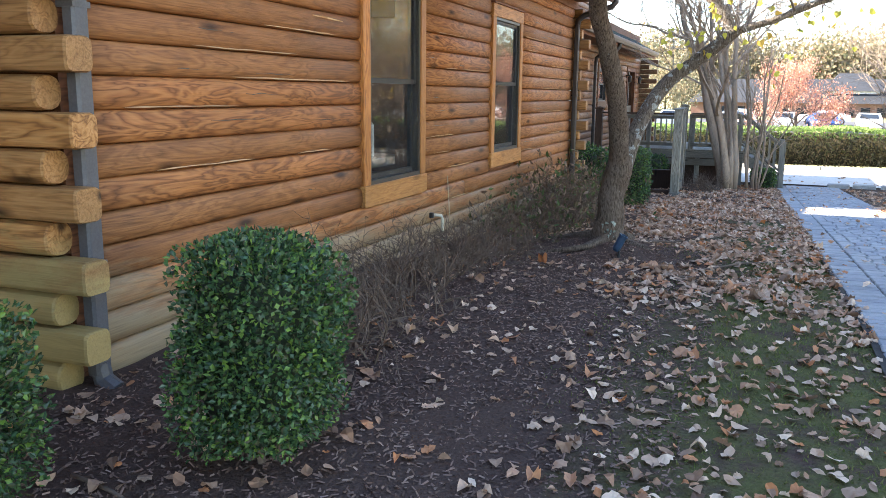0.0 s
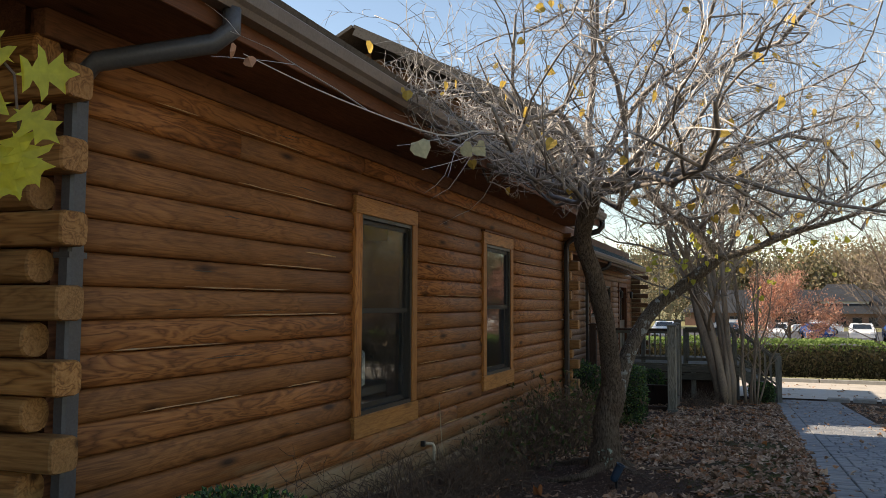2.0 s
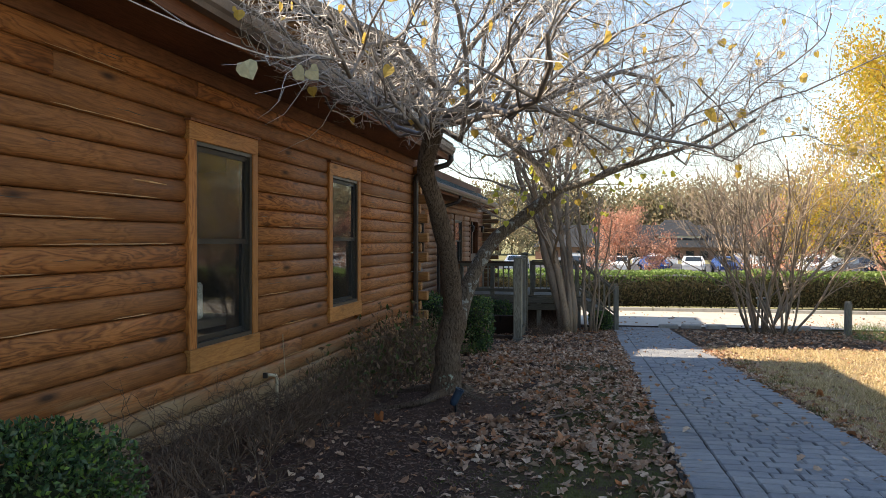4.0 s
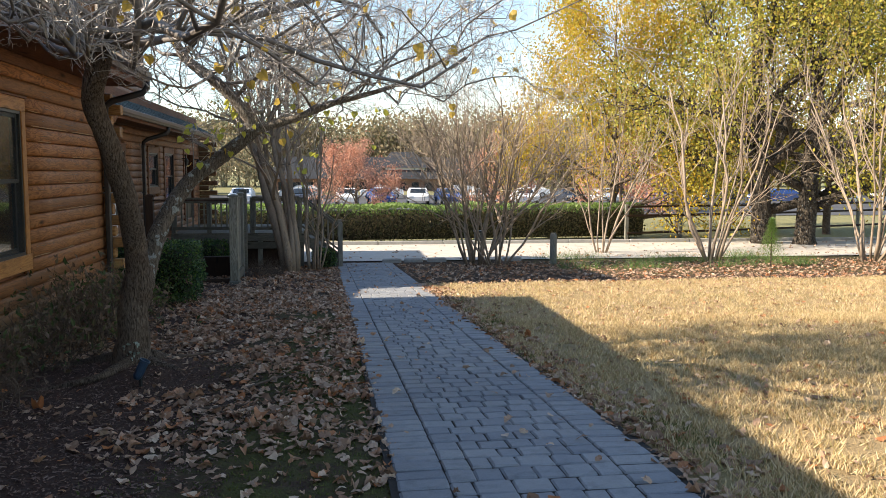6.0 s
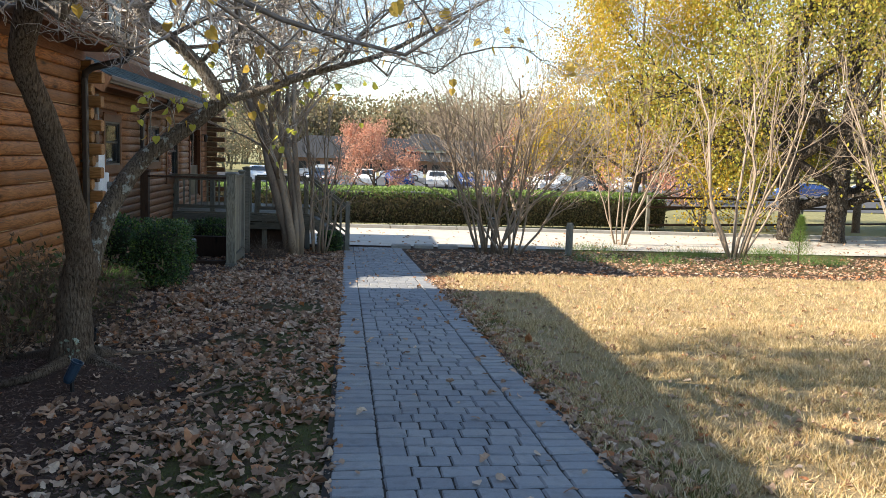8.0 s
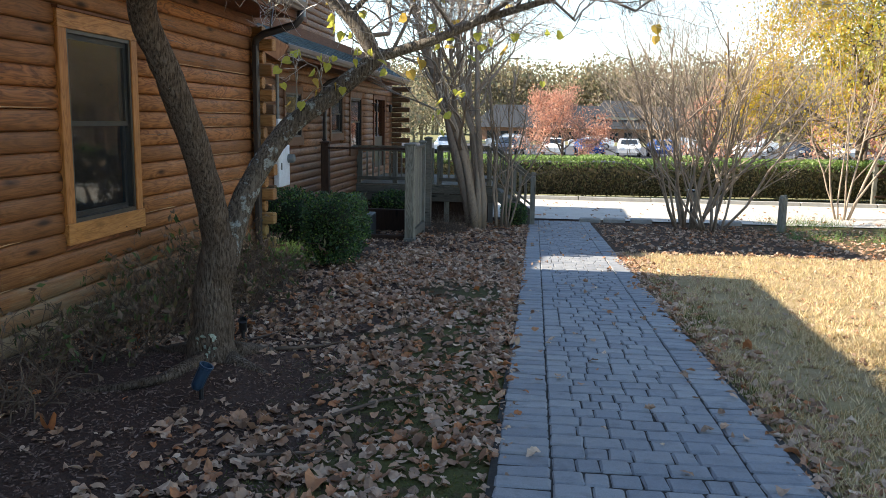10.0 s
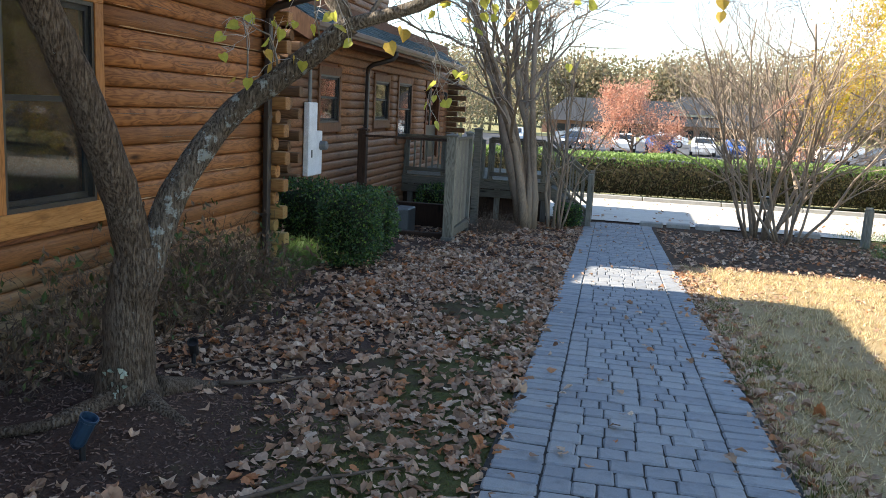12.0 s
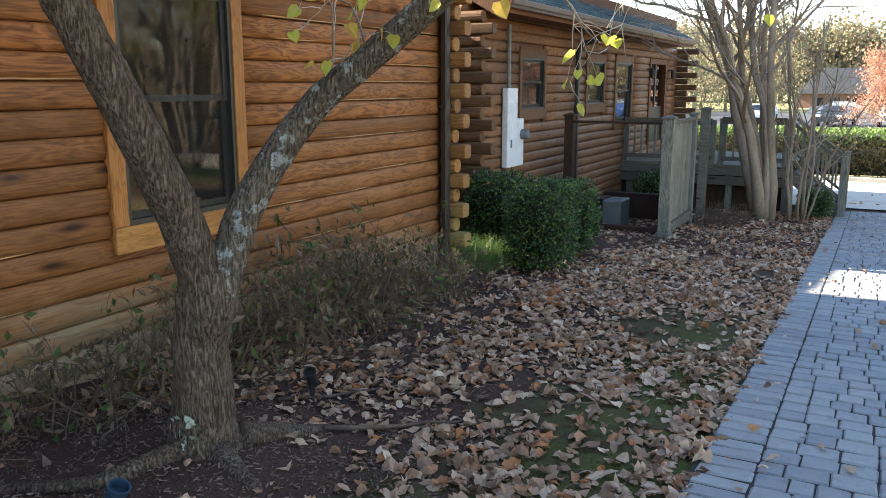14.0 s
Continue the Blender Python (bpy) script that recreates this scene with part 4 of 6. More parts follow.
# ---- leaf scatter ----
def leaf_templates():
    """Outlines of dry leaves: lobed, three-pointed and oval, with centre vertex, unit length."""
    out = []
    lobed = [(0, -0.5), (0.16, -0.40), (0.31, -0.24), (0.30, -0.10), (0.38, 0.05), (0.31, 0.17), (0.29, 0.32), (0.14, 0.40), (0.0, 0.48)]
    maple = [(0, -0.45), (0.18, -0.42), (0.37, -0.27), (0.36, -0.06), (0.42, 0.12), (0.29, 0.24), (0.19, 0.37), (0.0, 0.48)]
    oval = [(0, -0.5), (0.20, -0.32), (0.31, -0.05), (0.24, 0.22), (0.0, 0.5)]
    for half in (lobed, maple, oval):
        pts = half + [(-x, y) for x, y in reversed(half[1:-1])]
        v = np.array([(0.0, 0.0, 0.0)] + [(x, y, 0.0) for x, y in pts])
        f = [(0, 1 + i, 1 + (i + 1) % len(pts)) for i in range(len(pts))]
        out.append((v, f))
    return out


LEAVES = leaf_templates()


def scatter(points, sizes, rs, flat=0.24, curl=0.65, kinds=(0, 0, 1, 2, 2), lift=0.01):
    """Leaves lying at points: arrays of vertices and faces."""
    s = Shape()
    for p, size in zip(points, sizes):
        v, f = LEAVES[kinds[rs.randint(len(kinds))]]
        q = v.copy()
        c1, c2 = rs.normal(0, curl), rs.normal(0, curl)
        q[:, 2] = c1 * q[:, 0] ** 2 * 2 + c2 * q[:, 1] ** 2 + 0.12 * rs.normal(size=len(q)) * (np.abs(q[:, 0]) + 0.1)
        q[1:, :2] *= rs.uniform(0.88, 1.1, (len(q) - 1, 1))
        q[:, 0] *= rs.uniform(0.6, 1.15)
        if rs.rand() < 0.3:
            q[:, 2] += np.abs(q[:, 0]) * rs.uniform(0.2, 0.8)
        e = Euler((rs.normal(0, flat), rs.normal(0, flat), rs.uniform(0, 6.28))).to_matrix()
        q = (q @ np.array(e).T) * size
        q[:, 2] -= q[:, 2].min() * 0.7
        q += np.array((p[0], p[1], p[2] + lift))
        s.add([tuple(r) for r in q], f)
    return s


DRY = leaf_mat("dry_fallen_leaves", [(0.116, 0.063, 0.040), (0.427, 0.268, 0.175), (0.583, 0.398, 0.279), (0.220, 0.119, 0.068), (0.648, 0.466, 0.333), (0.350, 0.206, 0.131), (0.466, 0.174, 0.060), (0.518, 0.349, 0.240), (0.168, 0.087, 0.050), (0.725, 0.548, 0.404), (0.285, 0.162, 0.098), (0.389, 0.212, 0.120)], 0.7, 0.15)
rs = np.random.RandomState(11)


def leaf_field(name, x0, x1, y0, y1, n, keep, label, size=(0.035, 0.105), lift=0.008, top=None):
    pts, sz = [], []
    while len(pts) < n:
        x, y = rs.uniform(x0, x1), rs.uniform(y0, y1)
        if rs.rand() < keep(x, y):
            pts.append((x, y, (top(x, y) if top else surface(x, y))))
            sz.append(rs.uniform(*size))
    tagged(part(name, scatter(pts, sz, rs, lift=lift), DRY, fix=False), label, "leaves", kind="stuff")


def bed_density(x, y):
    clump = 0.5 + 1.0 * noise.noise((x * 0.9, y * 0.9, 5)) + 0.5 * noise.noise((x * 3, y * 3, 9))
    d = 0.85 if y > 8.4 else 0.5
    if y > 8.4 and x < 1.3:
        d *= 0.45
    bare = math.hypot((x - 1.65) * 0.9, y - 7.9)
    if bare < 0.95:
        d *= 0.15 + 0.6 * max(0.0, bare - 0.5)
    if y < 8.4 and x < 1.9:
        d *= 0.42
    if 2.1 < x < 3.2 and 6.0 < y < 13.5 and noise.noise((x * 1.1, y * 0.8, 12)) > 0.02:
        d *= 0.35
    if x > 3.1:
        d *= 1.3
    if y > 16:
        d *= 0.8
    return max(0.03, min(1.0, d * (0.5 + clump)))


leaf_field("fallen_leaves", 0.1, 3.5, 0.3, 8.4, 2300, bed_density, "pale dry fallen leaves over mulch and moss", (0.03, 0.085))
leaf_field("fallen_leaves", 1.7, 3.48, 5.4, 8.6, 1000, lambda x, y: 0.04 if math.hypot(x - 1.6, y - 7.9) < 0.8 else 0.4 + 0.6 * noise.noise((x * 1.5, y * 1.5, 7)), "dry oak leaves scattered over soil and moss by the path")
leaf_field("fallen_leaves", 0.1, 3.45, 8.4, 16.0, 8200, bed_density, "thick drift of dry leaves beside the path")
leaf_field("fallen_leaves", -0.3, 3.4, 16.0, 24.5, 4400, bed_density, "brown dry leaves near the deck")
leaf_field("fallen_leaves", 4.78, 5.3, 1.0, 17.0, 2500, lambda x, y: 1.0 if x < 5.0 else 0.4, "dry leaves caught along the lawn edge")
leaf_field("fallen_leaves", 5.1, 14.0, 2.0, 17.0, 4200, lambda x, y: 0.35 + 0.5 * (noise.noise((x * 0.5, y * 0.5, 2)) > 0), "scattered dry leaves on the winter lawn", (0.03, 0.08))
leaf_field("fallen_leaves", 5.0, 20.0, 17.0, 24.5, 5200, lambda x, y: 0.8, "brown leaf litter in the shrub bed", (0.06, 0.12))
leaf_field("fallen_leaves", 3.5, 4.85, 2.0, 24.0, 210, lambda x, y: 0.9 if x < 3.7 or x > 4.6 else 0.45, "few dry leaves lying on the paved path", (0.035, 0.08), 0.012, lambda x, y: ground_z(x, y) + 0.03)
leaf_field("fallen_leaves", 3.5, 26.0, 25.4, 31.5, 420, lambda x, y: 0.9 if y < 26.5 else 0.3, "dry leaves blown over the road", (0.07, 0.13), 0.01, lambda x, y: ground_z(x, y) + 0.035)


def mulch_chips(x0, x1, y0, y1, n):
    s = Shape()
    for k in range(n):
        x, y = rs.uniform(x0, x1), rs.uniform(y0, y1)
        L, w, h = rs.uniform(0.008, 0.034), rs.uniform(0.002, 0.006), rs.uniform(0.002, 0.006)
        e = Matrix.Translation((x, y, surface(x, y) + 0.004)) @ Euler((rs.normal(0, 0.3), rs.normal(0, 0.35), rs.uniform(0, 6.28))).to_matrix().to_4x4()
        s.add([e @ Vector(q) for q in ((-L / 2, -w, 0), (L / 2, -w * 0.6, 0), (L / 2, w * 0.7, 0), (-L / 2, w, 0), (-L / 2.2, 0, h), (L / 2.3, 0, h))], [(0, 1, 5, 4), (1, 2, 5), (2, 3, 4, 5), (3, 0, 4)])
    tagged(part("mulch_chips", s, MULCH, fix=False), "dark shredded bark mulch chips", "mulch", kind="stuff")


MULCH = leaf_mat("bark_mulch", [(0.05, 0.031, 0.023), (0.13, 0.08, 0.062), (0.20, 0.13, 0.104), (0.085, 0.052, 0.039), (0.28, 0.19, 0.15)], 0.9, 0.0)
mulch_chips(0.1, 2.6, 1.2, 9.2, 27000)
mulch_chips(0.1, 2.2, 9.2, 14.0, 6000)


# grass blades of the lawn and moss
def grass(name, x0, x1, y0, y1, n, h, mat, label, keep=None):
    s = Shape()
    while len(s.f) < n:
        x, y = rs.uniform(x0, x1), rs.uniform(y0, y1)
        if keep and rs.rand() > keep(x, y):
            continue
        z = surface(x, y) - 0.004
        a, l = rs.uniform(0, 6.28), h * rs.uniform(0.5, 1.3)
        w = 0.005
        lx, ly = rs.normal(0, 0.6) * l, rs.normal(0, 0.6) * l
        s.add([(x - w * math.cos(a), y - w * math.sin(a), z), (x + w * math.cos(a), y + w * math.sin(a), z), (x + lx, y + ly, z + l)], [(0, 1, 2)])
    tagged(part(name, s, mat, fix=False), label, "grass", kind="stuff")


TAN = leaf_mat("dormant_grass", [(0.537, 0.378, 0.183), (0.695, 0.549, 0.317), (0.800, 0.647, 0.403), (0.403, 0.268, 0.122), (0.317, 0.293, 0.122)], 0.8, 0.3)
MOSSY = leaf_mat("mossy_grass", [(0.07, 0.10, 0.02), (0.13, 0.15, 0.035), (0.18, 0.17, 0.06), (0.09, 0.12, 0.03)], 0.8, 0.3)
LIRIOPE = leaf_mat("strap_leaf_green", [(0.08, 0.15, 0.04), (0.16, 0.26, 0.07), (0.12, 0.19, 0.05)], 0.5, 0.3)
def tufts(x, y):
    return 0.15 + 0.85 * (noise.noise((x * 4.5, y * 4.5, 3)) + 0.6 * noise.noise((x * 1.2, y * 1.2, 6)) > 0.0)


grass("lawn_grass", 4.9, 10.5, 3.5, 11.0, 90000, 0.055, TAN, "short tan dormant lawn grass", tufts)
grass("lawn_grass", 5.0, 18.0, 10.0, 17.2, 60000, 0.06, TAN, "short tan dormant lawn grass", tufts)
grass("moss_grass", 1.9, 3.4, 3.0, 11.0, 9000, 0.018, MOSSY, "low green moss and fine grass by the path", lambda x, y: max(0.0, min(1.0, (x - 1.7) * (1.0 if y < 6.5 else 0.35 + noise.noise((x, y, 4))))))
grass("edge_grass", 4.85, 5.3, 3.0, 16.0, 2500, 0.05, MOSSY, "green grass tufts along the path edge", lambda x, y: max(0, noise.noise((x, y * 0.8, 8)) * 2))


# ---- branching plants ----
def perp_turn(d, angle, roll):
    a = d.orthogonal().normalized()
    a.rotate(Matrix.Rotation(roll, 3, d))
    q = d.copy()
    q.rotate(Matrix.Rotation(angle, 3, d.cross(a).normalized()))
    return q.normalized()


def grow(out, tips, p, d, length, r, level, rng, kids, ratio=0.62, wander=0.25, up=0.05, droop=0.0, angle=(0.5, 1.1), sides=(6, 5, 4, 3, 3), start=0.25, segs=5, floor=None):
    """One branch and its children. out: a list of shapes by level."""
    pts, p, d = [p.copy()], p.copy(), d.normalized()
    for i in range(segs):
        d = (d + Vector((rng.gauss(0, wander), rng.gauss(0, wander), rng.gauss(0, wander) + up - droop * (i / segs)))).normalized()
        q = p + d * (length / segs)
        if floor and q.z < floor(q):
            d.z = abs(d.z) + 0.15
            d.normalize()
            q = p + d * (length / segs)
        p = q
        pts.append(p.copy())
    radii = [r * (1 - 0.62 * i / segs) for i in range(segs + 1)]
    out[min(level, len(out) - 1)].tube(pts, radii, sides[min(level, len(sides) - 1)], cap=level < 2)
    if level >= len(kids):
        tips.append((pts[-1], d))
        return
    for k in range(kids[level]):
        t = start + (1 - start) * (k + rng.random()) / kids[level]
        i = min(segs - 1, int(t * segs))
        f = t * segs - i
        q = pts[i].lerp(pts[i + 1], f)
        dd = (pts[i + 1] - pts[i]).normalized()
        grow(out, tips, q, perp_turn(dd, rng.uniform(*angle), rng.uniform(0, 6.28)), length * ratio * rng.uniform(0.7, 1.25) * (1.1 - 0.35 * t), max(0.0024, radii[i] * 0.58), level + 1, rng, kids, ratio, wander, up, droop, angle, sides, start, max(3, segs - 1), floor)


def bark_mat(name, dark, mid, light, lichen=0.0, scale=1.0):
    """Bark with long interlacing furrows, and pale blue-green lichen patches."""
    m, nt, b = nodes_of(name)
    v = coords(nt, (70 * scale, 70 * scale, 15.0 * scale), shift=False)
    n1 = noisy(nt, v, 1.0, 4.0, 0.6, 0.35)
    n2 = noisy(nt, coords(nt, shift=False), 90.0, 3.0, 0.7)
    n4 = noisy(nt, coords(nt, shift=False), 5.0, 4.0, 0.6)
    col = ramp(nt, n1, [(0.36, dark), (0.47, mid), (0.60, light), (0.8, mid)])
    col = mix(nt, 0.5, col, ramp(nt, n2, [(0.3, (0.65, 0.63, 0.60)), (0.7, (1.2, 1.2, 1.2))]), "MULTIPLY")
    col = mix(nt, 0.7, col, ramp(nt, n4, [(0.3, (0.70, 0.62, 0.55)), (0.7, (1.15, 1.15, 1.12))]), "MULTIPLY")
    if lichen:
        n3 = noisy(nt, coords(nt, shift=False), 17.0, 6.0, 0.68)
        col = mix(nt, ramp(nt, n3, [(0.62 - lichen, (0, 0, 0)), (0.68 - lichen, (0.8, 0.8, 0.8))]), col, (0.40, 0.44, 0.44))
    nt.links.new(col, b.inputs["Base Color"])
    b.inputs["Roughness"].default_value = 0.9
    b.inputs["Specular IOR Level"].default_value = 0.2
    bump(nt, b, ramp(nt, n1, [(0.34, (0, 0, 0)), (0.58, (1, 1, 1))]), 1.0, 0.018 / scale)
    return m


BARK = bark_mat("furrowed_grey_brown_bark", (0.06, 0.046, 0.036), (0.13, 0.10, 0.08), (0.20, 0.162, 0.132), -0.04, 1.5)
BARK_L = bark_mat("lichened_bark", (0.06, 0.05, 0.042), (0.14, 0.118, 0.098), (0.21, 0.18, 0.155), 0.07, 1.5)
# paler bark copy: sunlight on the upper limbs put into the colour
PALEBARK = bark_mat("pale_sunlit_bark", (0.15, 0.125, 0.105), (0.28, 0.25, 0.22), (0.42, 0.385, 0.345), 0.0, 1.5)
# fine twigs painted pale as sunlit, boughs painted dark as backlit
FINETWIG = rough_mat("sunlit_fine_twigs", [(0.30, 0.27, 0.245), (0.56, 0.525, 0.49)], 9.0, 60.0, 0.45, 0.0, spec=0.6)
TWIG = rough_mat("backlit_twigs", [(0.10, 0.086, 0.074), (0.25, 0.222, 0.2)], 9.0, 60.0, 0.42, 0.0, spec=0.6)
CRAPE = rough_mat("smooth_tan_crape_bark", [(0.16, 0.118, 0.085), (0.33, 0.255, 0.19), (0.22, 0.165, 0.12)], 5.0, 40.0, 0.6, 0.002, stretch=(1.150, 1.150, 0.345))
BRUSH = rough_mat("dry_brush_twigs", [(0.075, 0.052, 0.038), (0.16, 0.115, 0.085)], 9.0, 60.0, 0.9, 0.0)
DARKBARK = bark_mat("dark_oak_bark", (0.02, 0.017, 0.014), (0.07, 0.058, 0.048), (0.14, 0.12, 0.10), 0.02, 0.5)
YELLOW = leaf_mat("yellow_heart_leaves", [(0.62, 0.34, 0.03), (0.74, 0.52, 0.05), (0.60, 0.50, 0.12), (0.60, 0.26, 0.04), (0.66, 0.60, 0.16)], 0.45, 0.5)
LEMON = leaf_mat("lemon_yellow_leaves", [(0.62, 0.56, 0.06), (0.70, 0.62, 0.10), (0.50, 0.52, 0.10), (0.72, 0.58, 0.05)], 0.45, 0.55)
LICHEN = leaf_mat("pale_lichen", [(0.24, 0.28, 0.23), (0.36, 0.41, 0.35)], 0.9, 0.0)
PALELEAF = leaf_mat("pale_yellow_leaves", [(0.62, 0.56, 0.30), (0.66, 0.60, 0.38)], 0.5, 0.45)


def smooth_line(pts, radii, n=3):
    """More points along a line, curved through the given ones."""
    P, R = [Vector(p) for p in pts], list(radii)
    out, rr = [], []
    for i in range(len(P) - 1):
        a, b, c, d = P[max(0, i - 1)], P[i], P[i + 1], P[min(len(P) - 1, i + 2)]
        for k in range(n):
            t = k / n
            out.append(0.5 * ((2 * b) + (c - a) * t + (2 * a - 5 * b + 4 * c - d) * t * t + (3 * b - a - 3 * c + d) * t ** 3))
            rr.append(R[i] + (R[i + 1] - R[i]) * t)
    return out + [P[-1]], rr + [R[-1]]


def knobbly(shape, amount, scale):
    c = [Vector(v) for v in shape.v]
    shape.v = [v + Vector((noise.noise(v * scale), noise.noise(v * scale + Vector((9, 0, 0))), noise.noise(v * scale + Vector((0, 9, 0))))) * amount for v in c]
    return shape


def hung_leaves(points, size, r, mat_name=None):
    s = Shape()
    heart = [(0, 0), (0.30, 0.08), (0.50, -0.18), (0.42, -0.52), (0.0, -1.0), (-0.42, -0.52), (-0.50, -0.18), (-0.30, 0.08)]
    for p in points:
        k = size * r.uniform(0.7, 1.2)
        e = Euler((r.gauss(0, 0.5), r.gauss(0, 0.5), r.uniform(0, 6.28))).to_matrix()
        fold = r.uniform(-0.5, 0.5)
        vs = [Vector((x * k, fold * abs(x) * k + r.gauss(0, 0.03) * k, y * k)) for x, y in heart] + [Vector((0, 0, -0.4 * k))]
        s.add([Vector(p) + e @ v for v in vs], [(i, (i + 1) % 8, 8) for i in range(8)])
    return s


def build_main_tree():
    r = random.Random(21)
    t = thing("tree", "forked bare redbud tree with lichen and few yellow leaves", "tree")
    pts, rad = smooth_line([(1.47, 8.06, -0.30), (1.49, 8.05, -0.02), (1.50, 8.05, 0.14), (1.51, 8.04, 0.40), (1.56, 8.04, 0.62), (1.59, 8.04, 0.78)], [0.23, 0.165, 0.132, 0.120, 0.126, 0.10], 5)
    part("trunk", knobbly(Shape().tube(pts, rad, 18), 0.018, 9), BARK, t, smooth=True)
    l1, r1 = smooth_line([(1.56, 8.05, 0.55), (1.565, 7.95, 0.92), (1.55, 7.76, 1.32), (1.48, 7.58, 1.74), (1.41, 7.45, 2.05), (1.47, 7.36, 2.27), (1.54, 7.31, 2.45)], [0.098, 0.092, 0.086, 0.08, 0.078, 0.08, 0.085], 5)
    part("limb", knobbly(Shape().tube(l1, r1, 14), 0.010, 10), BARK, t, smooth=True)
    l2, r2 = smooth_line([(1.60, 8.06, 0.60), (1.70, 8.16, 1.02), (1.90, 8.34, 1.41), (2.14, 8.42, 1.62), (2.34, 8.47, 1.78), (2.50, 8.5, 1.92)], [0.08, 0.074, 0.064, 0.06, 0.058, 0.056], 5)
    part("limb", knobbly(Shape().tube(l2, r2, 14), 0.007, 12), BARK_L, t, "limb patched with pale blue-green lichen", smooth=True)
    l3, r3 = smooth_line([(2.48, 8.5, 1.90), (2.42, 8.5, 2.03), (2.31, 8.5, 2.18), (2.10, 8.48, 2.38), (1.90, 8.45, 2.54), (1.78, 8.3, 2.9), (1.85, 8.1, 3.4)], [0.05, 0.052, 0.05, 0.046, 0.04, 0.032, 0.02], 4)
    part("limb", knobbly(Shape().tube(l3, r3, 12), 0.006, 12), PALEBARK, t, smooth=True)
    l4, r4 = smooth_line([(2.48, 8.5, 1.91), (2.85, 8.5, 2.02), (3.18, 8.45, 2.15), (3.7, 8.35, 2.3), (4.3, 8.1, 2.6)], [0.036, 0.031, 0.026, 0.02, 0.012], 4)
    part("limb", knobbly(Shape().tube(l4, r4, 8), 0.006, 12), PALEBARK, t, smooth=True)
    out, tips = [Shape(), Shape(), Shape(), Shape()], []
    A = Vector((1.54, 7.31, 2.43))
    mains = [(A, (-0.85, -0.35, 0.28), 2.2, 0.05), (A, (-0.15, -1.0, 0.32), 2.4, 0.055), (A, (0.15, -0.25, 1.0), 2.3, 0.06), (A, (1.0, -0.45, 0.10), 2.6, 0.06),
             (A, (0.9, 0.35, 0.35), 2.4, 0.055), (A, (-0.4, 0.7, 0.75), 2.2, 0.05), (A, (0.55, -0.9, 0.5), 2.6, 0.05), (A, (0.5, 0.1, 0.9), 2.3, 0.05), (A, (-0.7, -0.8, 0.6), 2.0, 0.042),
             (Vector((1.90, 8.45, 2.54)), (0.2, 0.5, 0.9), 2.0, 0.04), (Vector((1.80, 8.25, 3.0)), (0.6, -0.2, 0.7), 1.9, 0.03), (Vector((2.31, 8.5, 2.18)), (0.45, -0.5, 0.75), 1.7, 0.03),
             (Vector((3.18, 8.45, 2.15)), (0.8, -0.5, 0.4), 1.8, 0.02), (Vector((3.7, 8.35, 2.3)), (0.8, -0.7, 0.25), 1.7, 0.016), (Vector((2.85, 8.5, 2.02)), (0.5, 0.3, 0.8), 1.6, 0.02), (Vector((3.5, 8.4, 2.25)), (0.7, 0.5, 0.5), 1.6, 0.016),
             (A, (1.0, -0.6, 0.02), 2.8, 0.042), (A, (0.6, -1.0, 0.06), 2.6, 0.042), (A, (0.1, -1.0, 0.12), 2.2, 0.036), (Vector((3.18, 8.45, 2.15)), (1.0, -0.6, 0.1), 2.0, 0.018), (Vector((2.1, 8.48, 2.38)), (0.9, -0.3, 0.3), 1.9, 0.03),
             (A, (0.8, -0.75, 0.75), 2.8, 0.05), (Vector((4.3, 8.1, 2.6)), (0.7, -0.6, 0.5), 1.8, 0.014), (Vector((4.2, 8.15, 2.55)), (0.3, -0.9, 0.6), 1.9, 0.014), (Vector((4.0, 8.2, 2.45)), (0.4, 0.2, 0.9), 1.8, 0.014)]
    mains += [(Vector((2.42, 8.5, 2.05)), (0.3, 0.6, 0.6), 1.5, 0.026), (Vector((2.2, 8.49, 2.3)), (0.5, 0.7, 0.3), 1.6, 0.026), (Vector((2.0, 8.46, 2.46)), (-0.3, 0.8, 0.5), 1.6, 0.028), (Vector((2.1, 8.48, 2.38)), (0.3, -0.8, 0.35), 1.5, 0.024),
              (Vector((2.6, 8.5, 1.96)), (0.2, 0.7, 0.55), 1.5, 0.02), (Vector((3.0, 8.48, 2.08)), (0.1, -0.8, 0.45), 1.4, 0.018), (Vector((3.4, 8.42, 2.22)), (0.2, -0.7, 0.6), 1.5, 0.016), (Vector((1.9, 8.45, 2.54)), (-0.8, 0.4, 0.3), 1.7, 0.026)]

    def low(q):
        return 2.12 + 0.07 * max(0.0, 7.8 - q.y) + 0.4 * max(0.0, min(1.5, 1.6 - q.x))

    for p, d, L, rr in mains:
        bough = Shape()
        grow([bough] + out[1:], tips, p, Vector(d), L, rr * 0.66, 0, r, (8, 7, 5), 0.50, 0.30, 0.02, 0.08, (0.5, 1.25), (7, 5, 3, 3), 0.12, 7, low)
        part("bough", bough, TWIG, t, smooth=True, fix=False)
    # short leafy shoots hanging from the lichened limb and its fork
    shoot_tips = []
